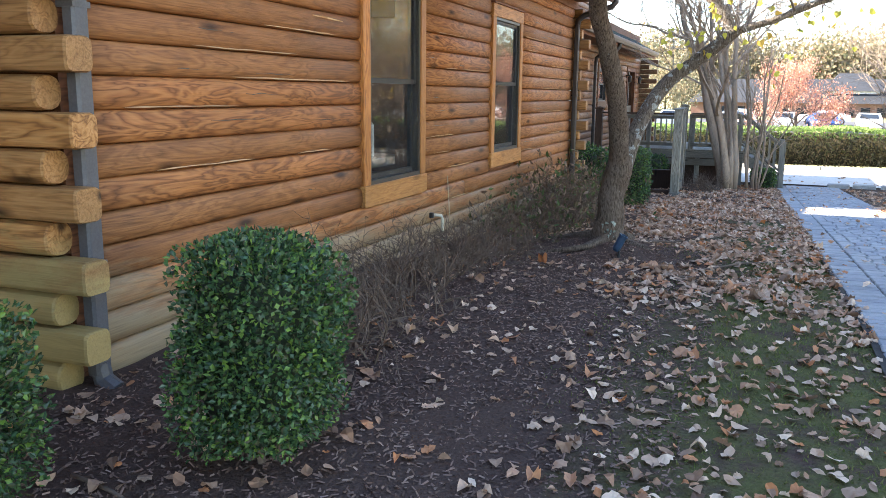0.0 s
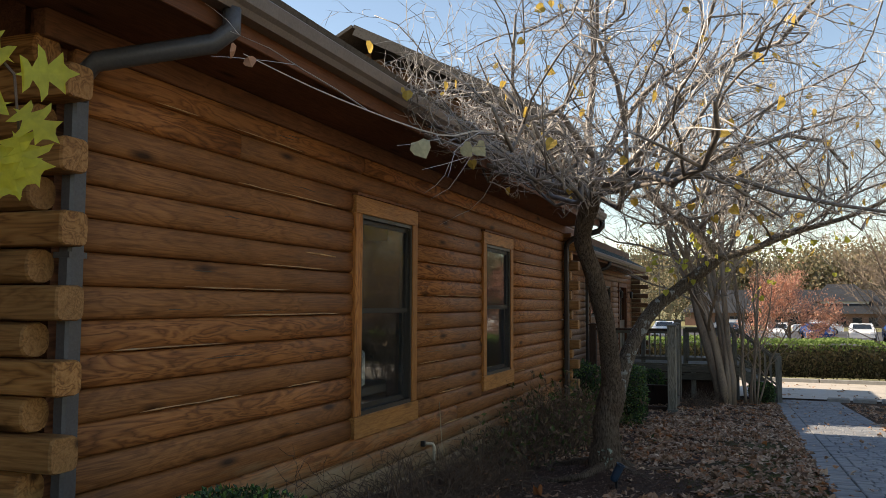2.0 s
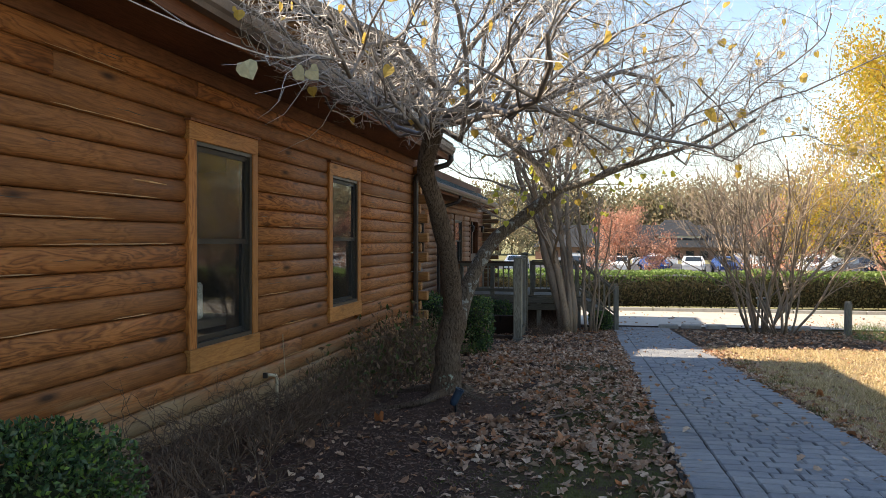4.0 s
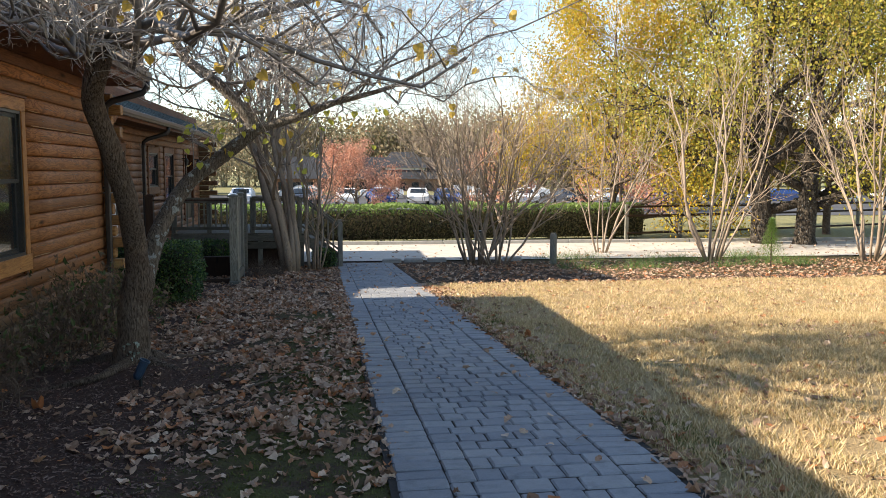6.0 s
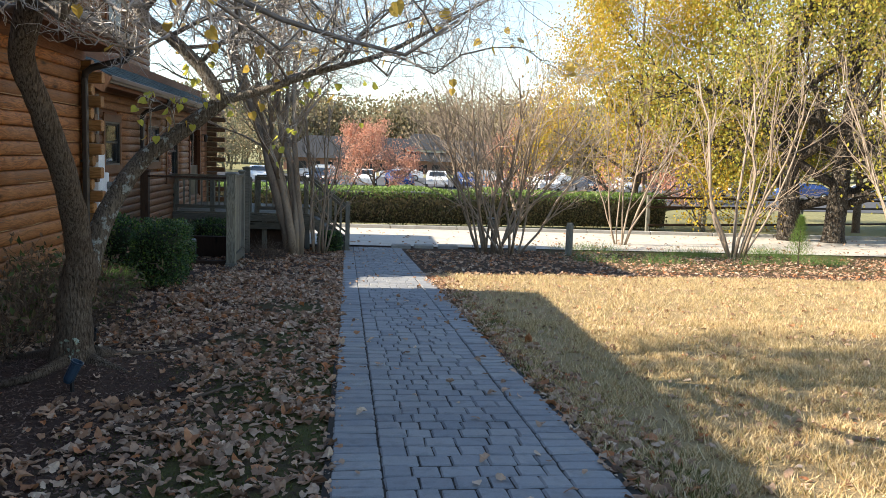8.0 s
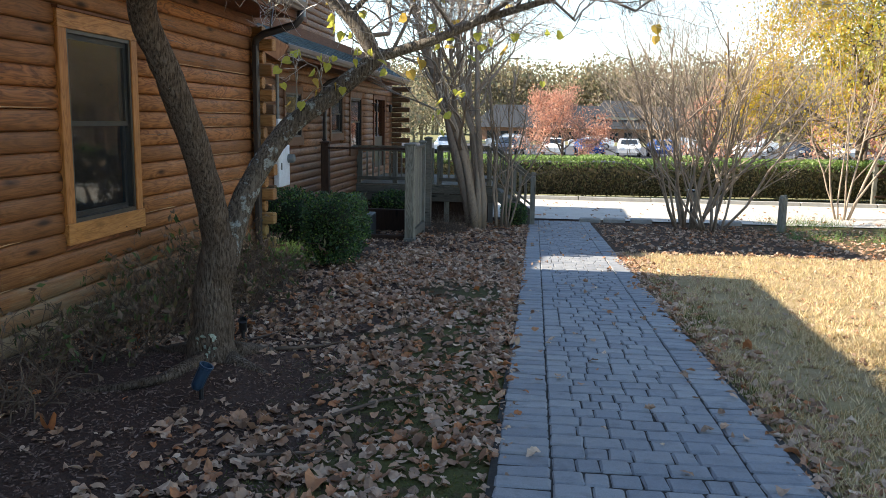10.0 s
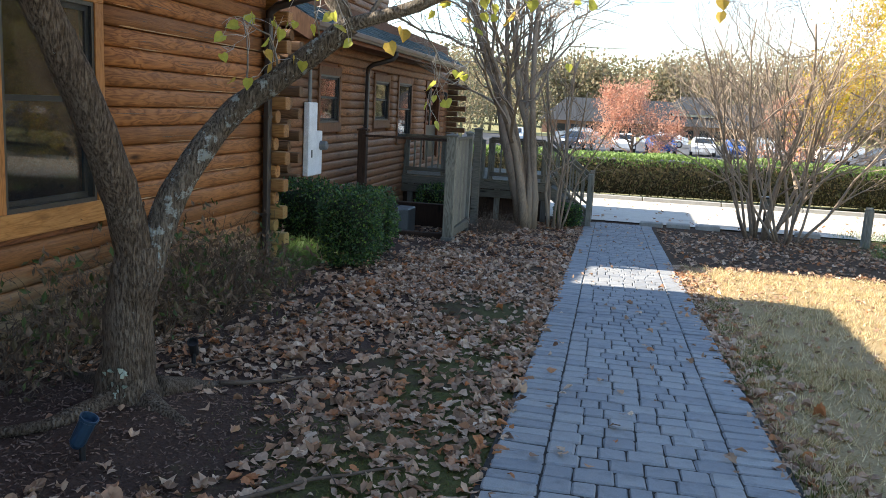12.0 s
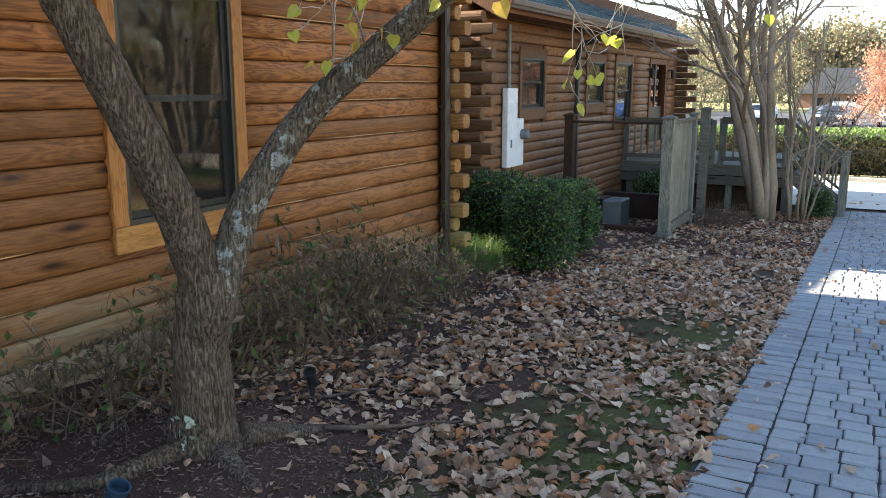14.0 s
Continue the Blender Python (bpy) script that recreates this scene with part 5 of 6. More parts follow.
    for q, d, L in (((2.14, 8.42, 1.66), (0.2, -0.5, 0.5), 0.35), ((2.34, 8.47, 1.80), (0.3, -0.6, 0.5), 0.45), ((2.5, 8.5, 1.95), (0.3, -0.5, 0.2), 0.6), ((2.5, 8.5, 1.95), (0.5, 0.6, 0.3), 0.7), ((2.7, 8.5, 1.98), (0.4, 0.5, -0.05), 0.6), ((2.9, 8.5, 2.04), (0.3, 0.6, 0.0), 0.7),
                    ((2.4, 8.5, 2.05), (0.2, 0.8, 0.25), 0.9), ((2.0, 8.38, 1.5), (-0.2, 0.6, 0.6), 0.45), ((3.2, 8.45, 2.15), (0.3, 0.5, 0.0), 0.7)):
        grow(out, shoot_tips, Vector(q), Vector(d), L, 0.007, 1, r, (4, 4, 3), 0.6, 0.25, 0.0, 0.35, (0.4, 0.9), (5, 4, 3, 3), 0.2, 5)
    r.shuffle(shoot_tips)
    # long low shoot reaching under the eave
    sh, shr = smooth_line([(1.45, 6.9, 2.5), (1.35, 5.9, 2.62), (1.3, 4.9, 2.52), (1.28, 4.2, 2.36), (1.1, 3.4, 2.38), (0.95, 2.9, 2.45)], [0.014, 0.010, 0.007, 0.005, 0.004, 0.002], 4)
    out[2].tube(sh, shr, 4)
    for q, d in (((1.3, 4.9, 2.52), (0.1, -0.4, -0.2)), ((1.32, 5.3, 2.58), (-0.6, -0.3, -0.4)), ((1.28, 4.2, 2.36), (0.3, -0.8, -0.1)), ((1.15, 3.6, 2.37), (-0.3, -0.6, 0.1)), ((1.35, 5.8, 2.6), (-0.7, 0.1, -0.5))):
        grow(out, tips, Vector(q), Vector(d), 0.7, 0.004, 2, r, (6, 6, 2), 0.5, 0.22, 0.0, 0.05, (0.4, 0.9), (4, 3, 3, 3), 0.3, 4)
    tagged(part("branch_mass", out[1], TWIG, t, smooth=True, fix=False), kind="stuff")
    tagged(part("twig_mass", out[2], FINETWIG, t, fix=False), kind="stuff")
    tagged(part("fine_twig_mass", out[3], FINETWIG, t, fix=False), kind="stuff")
    r.shuffle(tips)
    pts = [p for p, d in tips if p.z > 2.0][:190]
    pts += [(1.96, 8.3, 1.60), (2.1, 8.35, 1.76), (2.12, 8.38, 1.70), (2.25, 8.38, 1.74), (3.34, 8.38, 1.98), (2.72, 8.45, 1.83), (2.78, 8.48, 1.90)]
    for q, d in shoot_tips[:55]:
        part("leaf", hung_leaves([q], 0.062, r), LEMON, t, fix=False)
    tagged(part("lichen", hung_leaves([(1.50 + r.uniform(-0.06, 0.09), 7.905 + r.uniform(-0.02, 0.01), r.uniform(0.0, 0.16)) for _ in range(22)], 0.026, r), LICHEN, t, "pale green lichen flakes at the trunk foot", fix=False), kind="stuff")
    for q in pts:
        part("leaf", hung_leaves([q], 0.075, r), YELLOW, t, fix=False)
    for q in ((1.30, 3.86, 2.26), (1.34, 4.42, 2.34), (1.40, 4.47, 2.35)):
        part("pale_leaf", hung_leaves([q], 0.10, r), PALELEAF, t, "pale yellow hanging leaf", fix=False)
    for q in ((1.0, 2.78, 2.42), (1.0, 2.86, 2.42)):
        part("brown_leaf", hung_leaves([q], 0.06, r), DRY, t, "brown curled hanging leaf", fix=False)
    for line, rr in (([(1.5, 7.95, -0.04), (1.35, 7.6, -0.03), (1.0, 7.45, -0.06), (0.5, 7.3, -0.09)], [0.055, 0.032, 0.022, 0.01]), ([(1.62, 8.0, -0.06), (1.86, 7.92, -0.09), (2.02, 7.84, -0.13), (2.12, 7.8, -0.2)], [0.06, 0.035, 0.028, 0.02]), ([(1.4, 8.1, -0.05), (1.0, 8.4, -0.1), (0.6, 8.5, -0.16)], [0.07, 0.04, 0.02]), ([(1.6, 8.15, -0.05), (1.7, 8.6, -0.13), (1.65, 8.9, -0.2)], [0.07, 0.04, 0.02])):
        p, q = smooth_line(line, rr, 4)
        part("root", knobbly(Shape().tube([Vector(a) + Vector((0, 0, -0.04 + bumpy(a[0], a[1]) * 0.6)) for a in p], q, 8), 0.01, 8), BARK, t, smooth=True)


build_main_tree()


def crape(x, y, seed, n, r0, h, spread, label, kids=(5, 4, 3), lean=(0, 0), start=0.25):
    """Many-stemmed bare shrub tree, stems fanning upward from one crown."""
    r = random.Random(seed)
    t = thing("crape_myrtle", label, "shrub tree", "crape myrtles")
    z = ground_z(x, y) - 0.08
    out, tips = [Shape(), Shape(), Shape()], []
    for k in range(n):
        a = 6.28 * k / n + r.uniform(-0.4, 0.4)
        s = r.uniform(0.25, 1.0) * spread
        stem = Shape()
        o = [stem, out[1], out[2]]
        d = Vector((math.cos(a) * s + lean[0], math.sin(a) * s + lean[1], 1.0))
        grow(o, tips, Vector((x + 0.16 * math.cos(a) * n / 8, y + 0.16 * math.sin(a) * n / 8, z)), d, h * r.uniform(0.6, 0.85), r0 * r.uniform(0.6, 1.1), 0, r, kids, 0.5, 0.11, 0.05, 0.0, (0.3, 0.95), (7, 4, 3, 3), start, 8)
        part("stem", stem, CRAPE, t, smooth=True, fix=False)
    tagged(part("branch_mass", out[1], CRAPE, t, fix=False), kind="stuff")
    tagged(part("twig_mass", out[2], CRAPE, t, fix=False), kind="stuff")
    return t


crape(2.2, 22.0, 1, 6, 0.125, 7.2, 0.17, "tall smooth-barked crape myrtle beside the deck", (8, 7, 5), start=0.42)
crape(2.75, 22.3, 2, 7, 0.04, 4.6, 0.26, "thin-stemmed crape myrtle beside the deck stairs")
crape(7.3, 24.0, 3, 13, 0.048, 6.2, 0.62, "bare many-stemmed crape myrtle in the shrub bed", (8, 7, 4))
crape(7.75, 23.3, 4, 9, 0.044, 5.8, 0.68, "bare many-stemmed crape myrtle in the shrub bed", (8, 7, 4))
crape(12.2, 27.5, 5, 7, 0.04, 6.0, 0.42, "bare crape myrtle near the road")
crape(14.5, 24.1, 6, 8, 0.05, 7.6, 0.45, "bare crape myrtle at the lawn's far edge")
crape(18.85, 23.0, 7, 10, 0.05, 7.8, 0.42, "bare crape myrtle at the lawn's far edge")


def leafy_tree(name, x, y, seed, h, r0, crown_r, mat, bark, label, n_leaf, leaf=0.13, trunk_h=2.5, lean=0.0, kids=(6, 5, 5), gap=0.5, first=7, z0=None, start=0.28):
    """Tapered trunk, limbs, and a crown of many single leaves gathered about the twig ends."""
    r = random.Random(seed)
    q = np.random.RandomState(seed)
    t = thing(name, label, "tree")
    z = (ground_z(x, y) if z0 is None else z0) - 0.1
    pts, rad = smooth_line([(x, y, z), (x + 0.02 * h * lean, y, z + 0.3), (x + 0.1 * h * lean, y, z + trunk_h), (x + 0.25 * h * lean, y, z + h * 0.55), (x + 0.3 * h * lean, y + 0.1, z + h * 0.85)], [r0 * 1.4, r0, r0 * 0.8, r0 * 0.45, r0 * 0.12], 4)
    part("trunk", knobbly(Shape().tube(pts, rad, 10), r0 * 0.12, 2.0), bark, t, smooth=True)
    out, tips = [Shape(), Shape(), Shape()], []
    for k in range(first):
        i = int((start + (0.93 - start) * k / first) * (len(pts) - 1))
        a = k * 2.4 + r.uniform(-0.4, 0.4)
        L = crown_r * (1.0 - 0.45 * k / first)
        limb = Shape()
        grow([limb] + out[1:], tips, pts[i], Vector((math.cos(a), math.sin(a), 0.25 + 0.8 * k / first)), L, rad[i] * 0.55, 0, r, kids[1:], 0.55, 0.14, 0.03, 0.0, (0.4, 0.95), (6, 4, 3), 0.25, 5)
        part("limb", limb, bark, t, smooth=True, fix=False)
    tagged(part("branch_mass", out[1], bark, t, fix=False), kind="stuff")
    tagged(part("twig_mass", out[2], bark, t, fix=False), kind="stuff")
    s = Shape()
    per = max(1, n_leaf // max(1, len(tips)))
    for p, d in tips:
        if r.random() < gap * 0.25:
            continue
        c = np.array(p) + q.normal(0, crown_r * 0.085, (per, 3))
        for v in c:
            k = leaf * q.uniform(0.6, 1.3)
            e = Euler(tuple(q.uniform(0, 6.28, 3))).to_matrix()
            s.add([Vector(v) + e @ Vector(w) * k for w in ((-0.5, 0, 0), (0, -0.35, 0.1), (0.5, 0, 0), (0, 0.35, 0.1))], [(0, 1, 2, 3)])
    part("crown", s, mat, t, fix=False)
    return t


AUTUMN = leaf_mat("yellow_green_autumn_leaves", [(0.46, 0.31, 0.03), (0.60, 0.42, 0.04), (0.32, 0.31, 0.04), (0.50, 0.26, 0.03), (0.42, 0.37, 0.05)], 0.5, 0.4)
OAKLEAF = leaf_mat("green_yellow_oak_leaves", [(0.16, 0.19, 0.035), (0.40, 0.34, 0.05), (0.27, 0.26, 0.045), (0.42, 0.27, 0.055)], 0.5, 0.35)
REDLEAF = leaf_mat("red_orange_leaves", [(0.56, 0.26, 0.17), (0.64, 0.36, 0.25), (0.50, 0.22, 0.15), (0.62, 0.40, 0.28)], 0.5, 0.4)
WOODS = leaf_mat("brown_green_woods", [(0.24, 0.19, 0.12), (0.30, 0.24, 0.14), (0.17, 0.18, 0.10), (0.33, 0.24, 0.14), (0.19, 0.20, 0.11)], 0.7, 0.3)
leafy_tree("oak_tree", 20.0, 31.1, 31, 14, 0.42, 6.0, OAKLEAF, DARKBARK, "dark-trunked oak with thinning yellow-green leaves", 44000, 0.125, 3.0, -0.15, (6, 7, 6), 1.4, 11, None, 0.42)
leafy_tree("oak_tree", 21.3, 30.4, 32, 13, 0.40, 5.5, OAKLEAF, DARKBARK, "dark-trunked oak with thinning yellow-green leaves", 42000, 0.125, 3.0, 0.12, (6, 7, 6), 1.4, 11, None, 0.42)
leafy_tree("maple_tree", 15.6, 36.0, 33, 12, 0.16, 5.0, AUTUMN, BARK, "golden yellow autumn tree beyond the road", 62000, 0.115, 2.4, 0.0, (6, 7, 6), 1.2, 15, None, 0.36)
leafy_tree("maple_tree", 20.2, 39.5, 34, 13, 0.16, 5.0, AUTUMN, BARK, "golden yellow autumn tree beyond the road", 42000, 0.12, 2.6, 0.0, (6, 7, 6), 1.3, 13, None, 0.46)
leafy_tree("maple_tree", 26.5, 37.0, 35, 11, 0.18, 5.5, AUTUMN, BARK, "golden yellow autumn tree beyond the road", 26000, 0.14, 2.6, 0.0, (6, 7, 6), 1.2, 12, None, 0.46)
leafy_tree("red_maple", 5.1, 60.0, 36, 4.9, 0.12, 3.1, REDLEAF, BARK, "small red-orange maple in the parking lot", 11000, 0.13, 1.2, 0, (6, 5, 5), 0.4, 10)
leafy_tree("red_maple", 15.5, 62.0, 37, 5.4, 0.12, 2.8, REDLEAF, BARK, "small red-orange maple in the parking lot", 3500, 0.20, 1.5, 0, (6, 5, 5), 0.4, 9)
leafy_tree("red_maple", 24.0, 58.0, 38, 5.6, 0.12, 3.0, REDLEAF, BARK, "small red-orange maple in the parking lot", 4500, 0.20, 1.5, 0, (6, 5, 5), 0.4, 9)


leafy_tree("maple_tree", 18.5, 9.0, 41, 10, 0.16, 4.6, AUTUMN, BARK, "golden yellow autumn tree at the lawn's side", 6000, 0.22, 1.6, 0, (6, 5, 5), 0.6, 8)
leafy_tree("oak_tree", 21.0, 3.0, 42, 11, 0.2, 5.0, OAKLEAF, DARKBARK, "yellow-green oak at the lawn's side", 6000, 0.22, 1.8, 0, (6, 5, 5), 0.6, 8)
leafy_tree("maple_tree", 22.0, 14.0, 43, 11, 0.18, 5.0, AUTUMN, BARK, "golden yellow autumn tree at the lawn's side", 6000, 0.22, 1.6, 0, (6, 5, 5), 0.6, 8)
leafy_tree("oak_tree", 22.0, -4.0, 44, 11, 0.2, 5.0, OAKLEAF, DARKBARK, "yellow-green oak at the lawn's side", 6000, 0.22, 1.8, 0, (6, 5, 5), 0.6, 8)


# ---- clipped bushes and hedge ----
def rounded(u, v, half, p=6.5):
    """A point on a rounded box: direction by two angles."""
    d = Vector((math.cos(u) * math.cos(v), math.sin(u) * math.cos(v), math.sin(v)))
    k = (abs(d.x) ** p + abs(d.y) ** p + abs(d.z) ** p) ** (-1 / p)
    return Vector((d.x * half[0] * k, d.y * half[1] * k, d.z * half[2] * k)), d


def clipped_bush(x, y, half, n, seed, label, leaf=0.034, mat=None, zoff=0.08, name="boxwood_bush"):
    r = random.Random(seed)
    t = thing(name, label, "bush", "clipped bushes")
    z = surface(x, y)
    c = Vector((x, y, z + half[2] + zoff))
    # near-black hull inside paints the shade in gaps between leaves
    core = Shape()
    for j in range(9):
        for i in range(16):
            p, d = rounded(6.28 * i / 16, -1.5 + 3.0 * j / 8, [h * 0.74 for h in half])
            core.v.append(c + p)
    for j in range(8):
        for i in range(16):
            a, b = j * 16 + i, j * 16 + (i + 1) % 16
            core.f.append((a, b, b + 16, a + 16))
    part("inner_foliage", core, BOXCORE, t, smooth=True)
    s = Shape()
    for k in range(n):
        u, v = r.uniform(0, 6.28), math.asin(r.uniform(-0.97, 1))
        p, d = rounded(u, v, half)
        nz = 1 + 0.16 * noise.noise(Vector((p.x, p.y, p.z)) * 4 + Vector((seed, 0, 0))) + r.uniform(-0.24, 0.05)
        e = Vector((d.x * 0.7 + r.gauss(0, 0.8), d.y * 0.7 + r.gauss(0, 0.8), d.z * 0.7 + r.gauss(0, 0.7) + 0.25)).normalized()
        w = e.cross(Vector((r.gauss(0, 1), r.gauss(0, 1), r.gauss(0, 1)))).normalized()
        L, W = leaf * r.uniform(0.7, 1.3), leaf * r.uniform(0.28, 0.42)
        q = c + p * nz
        f = e.cross(w).normalized() * (0.15 * L)
        s.add([q - w * W * 0.1, q + e * L * 0.5 + w * W + f, q + e * L, q + e * L * 0.5 - w * W + f, q + e * L * 0.5], [(0, 1, 4), (1, 2, 4), (2, 3, 4), (3, 0, 4)])
    part("leaves", s, mat or BOXLEAF, t, fix=False)
    st = Shape()
    for k in range(5):
        a = 6.28 * k / 5
        st.tube([(x + 0.03 * math.cos(a), y + 0.03 * math.sin(a), z - 0.05), (x + 0.5 * half[0] * math.cos(a), y + 0.5 * half[1] * math.sin(a), z + half[2] * 0.8)], [0.016, 0.01], 5)
    part("stems", st, BRUSH, t)
    return t


# very dark green: shade inside the bush put into the colour
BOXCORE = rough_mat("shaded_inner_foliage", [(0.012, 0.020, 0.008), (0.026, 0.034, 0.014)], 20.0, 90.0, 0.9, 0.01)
BOXLEAF = leaf_mat("glossy_boxwood_leaves", [(0.026, 0.054, 0.022), (0.060, 0.120, 0.046), (0.096, 0.174, 0.048), (0.042, 0.090, 0.048), (0.168, 0.276, 0.048), (0.054, 0.096, 0.042), (0.090, 0.138, 0.078), (0.024, 0.048, 0.019), (0.108, 0.102, 0.054)], 0.25, 0.2)
clipped_bush(1.24, 2.47, (0.235, 0.235, 0.335), 14000, 1, "clipped green boxwood bush beside the log wall", 0.023)
clipped_bush(0.58, 1.66, (0.29, 0.29, 0.30), 14000, 2, "clipped green boxwood bush with a red berry", 0.023)
clipped_bush(0.79, 13.95, (0.35, 0.38, 0.42), 7500, 3, "clipped dark green bush near the far log corner", 0.04)
clipped_bush(-0.2, 15.05, (0.42, 0.3, 0.44), 4500, 4, "dark green bush against the set-back wall", 0.045)
clipped_bush(0.62, 15.2, (0.38, 0.25, 0.42), 4500, 5, "dark green bush behind the clipped one", 0.045)
clipped_bush(3.0, 23.0, (0.28, 0.28, 0.22), 1800, 6, "low dark bush at the foot of the deck stairs", 0.05)
clipped_bush(0.15, 22.3, (0.45, 0.4, 0.35), 2500, 7, "dark bush growing under the deck railing", 0.06)


def hedge_row(x0, y0, x1, y1, width, h, n, seed, label):
    r = random.Random(seed)
    t = thing("hedge", label, "hedge")
    a, b = Vector((x0, y0, 0)), Vector((x1, y1, 0))
    d = (b - a).normalized()
    nrm = Vector((-d.y, d.x, 0))
    L = (b - a).length
    # dark filling whose colour stands for the shade inside the hedge
    core = Shape()
    m = 40
    for i in range(m + 1):
        p = a + d * (L * i / m)
        z = ground_z(p.x, p.y)
        hh = h * (0.86 + 0.05 * noise.noise((p.x * 0.6, 0, seed)))
        for o, zz in ((-0.40, 0.12), (-0.45, 0.6), (-0.36, 1.0), (0.36, 1.0), (0.45, 0.6), (0.40, 0.12)):
            core.v.append(p + nrm * (o * width) + Vector((0, 0, z + zz * hh)))
    for i in range(m):
        for k in range(6):
            q, w = i * 6 + k, i * 6 + (k + 1) % 6
            core.f.append((q, w, w + 6, q + 6))
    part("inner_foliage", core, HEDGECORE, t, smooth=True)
    low, top = Shape(), Shape()
    for k in range(n):
        p = a + d * (L * r.random())
        z = ground_z(p.x, p.y)
        v = r.random() ** 0.8
        ontop = r.random() < 0.45
        hh = h * (0.97 + 0.10 * noise.noise((p.x * 0.6, 0, seed)) + r.uniform(-0.05, 0.05))
        if ontop:
            q = p + nrm * (r.uniform(-0.5, 0.5) * width) + Vector((0, 0, z + hh))
        else:
            q = p - nrm * (width * (0.5 + r.uniform(-0.06, 0.04)) * (1 if r.random() < 0.8 else -1)) + Vector((0, 0, z + 0.12 + v * (hh - 0.12)))
        e = Euler((r.uniform(0, 6.28), r.uniform(0, 6.28), r.uniform(0, 6.28))).to_matrix()
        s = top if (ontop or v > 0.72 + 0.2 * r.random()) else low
        kk = 0.11 * r.uniform(0.6, 1.3)
        s.add([q + e @ Vector(w) * kk for w in ((-0.5, 0, 0), (0, -0.3, 0.08), (0.5, 0, 0), (0, 0.3, 0.08))], [(0, 1, 2, 3)])
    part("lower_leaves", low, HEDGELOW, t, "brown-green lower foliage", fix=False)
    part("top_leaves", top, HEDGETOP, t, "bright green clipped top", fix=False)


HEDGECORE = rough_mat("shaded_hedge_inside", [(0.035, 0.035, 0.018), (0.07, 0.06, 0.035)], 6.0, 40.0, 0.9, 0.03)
# brown-green sides, green top; dimmer sides and brighter top also paint the light
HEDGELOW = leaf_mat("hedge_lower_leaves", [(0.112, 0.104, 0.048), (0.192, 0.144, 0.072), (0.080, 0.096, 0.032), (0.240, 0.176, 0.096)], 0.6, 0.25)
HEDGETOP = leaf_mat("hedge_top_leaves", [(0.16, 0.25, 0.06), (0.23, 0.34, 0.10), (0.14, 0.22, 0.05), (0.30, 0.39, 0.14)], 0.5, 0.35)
hedge_row(-5.0, 32.83, 16.5, 35.6, 1.6, 1.5, 24000, 3, "long clipped hedge along the far side of the road")


# dry brush and sprigs along the log wall
def brush(x, y, seed, n, h, spread, mat, label, green=0):
    r = random.Random(seed)
    t = thing("brush", label, "shrub", "dry shrubs along the wall")
    s = Shape()
    z = surface(x, y)
    out, tips = [s, s, s], []
    for k in range(int(n * 1.05)):
        a, q = r.uniform(0, 6.28), r.random() ** 0.6 * spread
        p = Vector((max(0.09, x + q * 0.7 * math.cos(a)), y + q * math.sin(a), z - 0.03))
        d = Vector((r.gauss(0, 0.5), r.gauss(0, 0.6), 1.0))
        grow(out, tips, p, d, h * r.uniform(0.5, 1.15), 0.0066, 0, r, (3, 2), 0.55, 0.28, 0.0, 0.22, (0.4, 1.0), (3, 3, 3), 0.3, 4)
    s.v = [Vector((max(0.035, v.x), v.y, v.z)) for v in s.v]
    tagged(part("stem_mass", s, mat, t, fix=False), kind="stuff")
    if green:
        pts = [tips[r.randrange(len(tips))][0] for _ in range(green)]
        g = Shape()
        for p in pts:
            e = Euler((r.uniform(0, 6.28), r.uniform(0, 6.28), r.uniform(0, 6.28))).to_matrix()
            k = 0.075 * r.uniform(0.5, 1.25)
            p = Vector(p) + Vector((r.gauss(0, 0.02), r.gauss(0, 0.03), r.gauss(0, 0.03)))
            g.add([p + e @ Vector(w) * k for w in ((-0.5, 0, 0), (0, -0.22, 0.08), (0.5, 0, 0), (0, 0.22, 0.08))], [(0, 1, 2, 3)])
        part("leaves", g, SPRIG, t, "sparse green leaves", fix=False)


SPRIG = leaf_mat("sparse_green_leaves", [(0.05, 0.08, 0.025), (0.09, 0.13, 0.04), (0.16, 0.10, 0.065), (0.24, 0.17, 0.12), (0.10, 0.07, 0.045)], 0.6, 0.3)
for k, (x, y, h, n, sp, g) in enumerate([(0.80, 3.7, 0.42, 70, 0.5, 0), (0.75, 4.5, 0.45, 80, 0.55, 0), (0.62, 5.4, 0.42, 70, 0.5, 0), (0.60, 6.3, 0.42, 70, 0.55, 0), (0.70, 7.0, 0.40, 60, 0.5, 0), (0.55, 8.3, 0.55, 55, 0.5, 500), (0.60, 9.3, 0.66, 75, 0.5, 700), (0.62, 10.2, 0.74, 95, 0.5, 1100), (0.55, 11.1, 0.66, 85, 0.45, 700), (0.45, 12.0, 0.48, 55, 0.45, 250)]):
    brush(x, y, 50 + k, n, h, sp, BRUSH, "tangled dry grey-brown brush along the log wall" if not g else "dry twiggy shrub with sparse green leaves", g)
brush(1.6, 20.0, 70, 60, 0.4, 0.6, BRUSH, "low dry brush beside the enclosure screen")
brush(1.7, 21.0, 71, 60, 0.4, 0.6, BRUSH, "low dry brush beside the deck")
grass("liriope", -0.5, 0.45, 13.4, 14.3, 1800, 0.28, LIRIOPE, "strap-leaved green ground cover by the corner")
grass("liriope", 9.0, 16.5, 21.0, 26.0, 2600, 0.3, LIRIOPE, "sparse green ground cover in the shrub bed", lambda x, y: max(0, noise.noise((x * 0.6, y * 0.6, 4)) * 2))


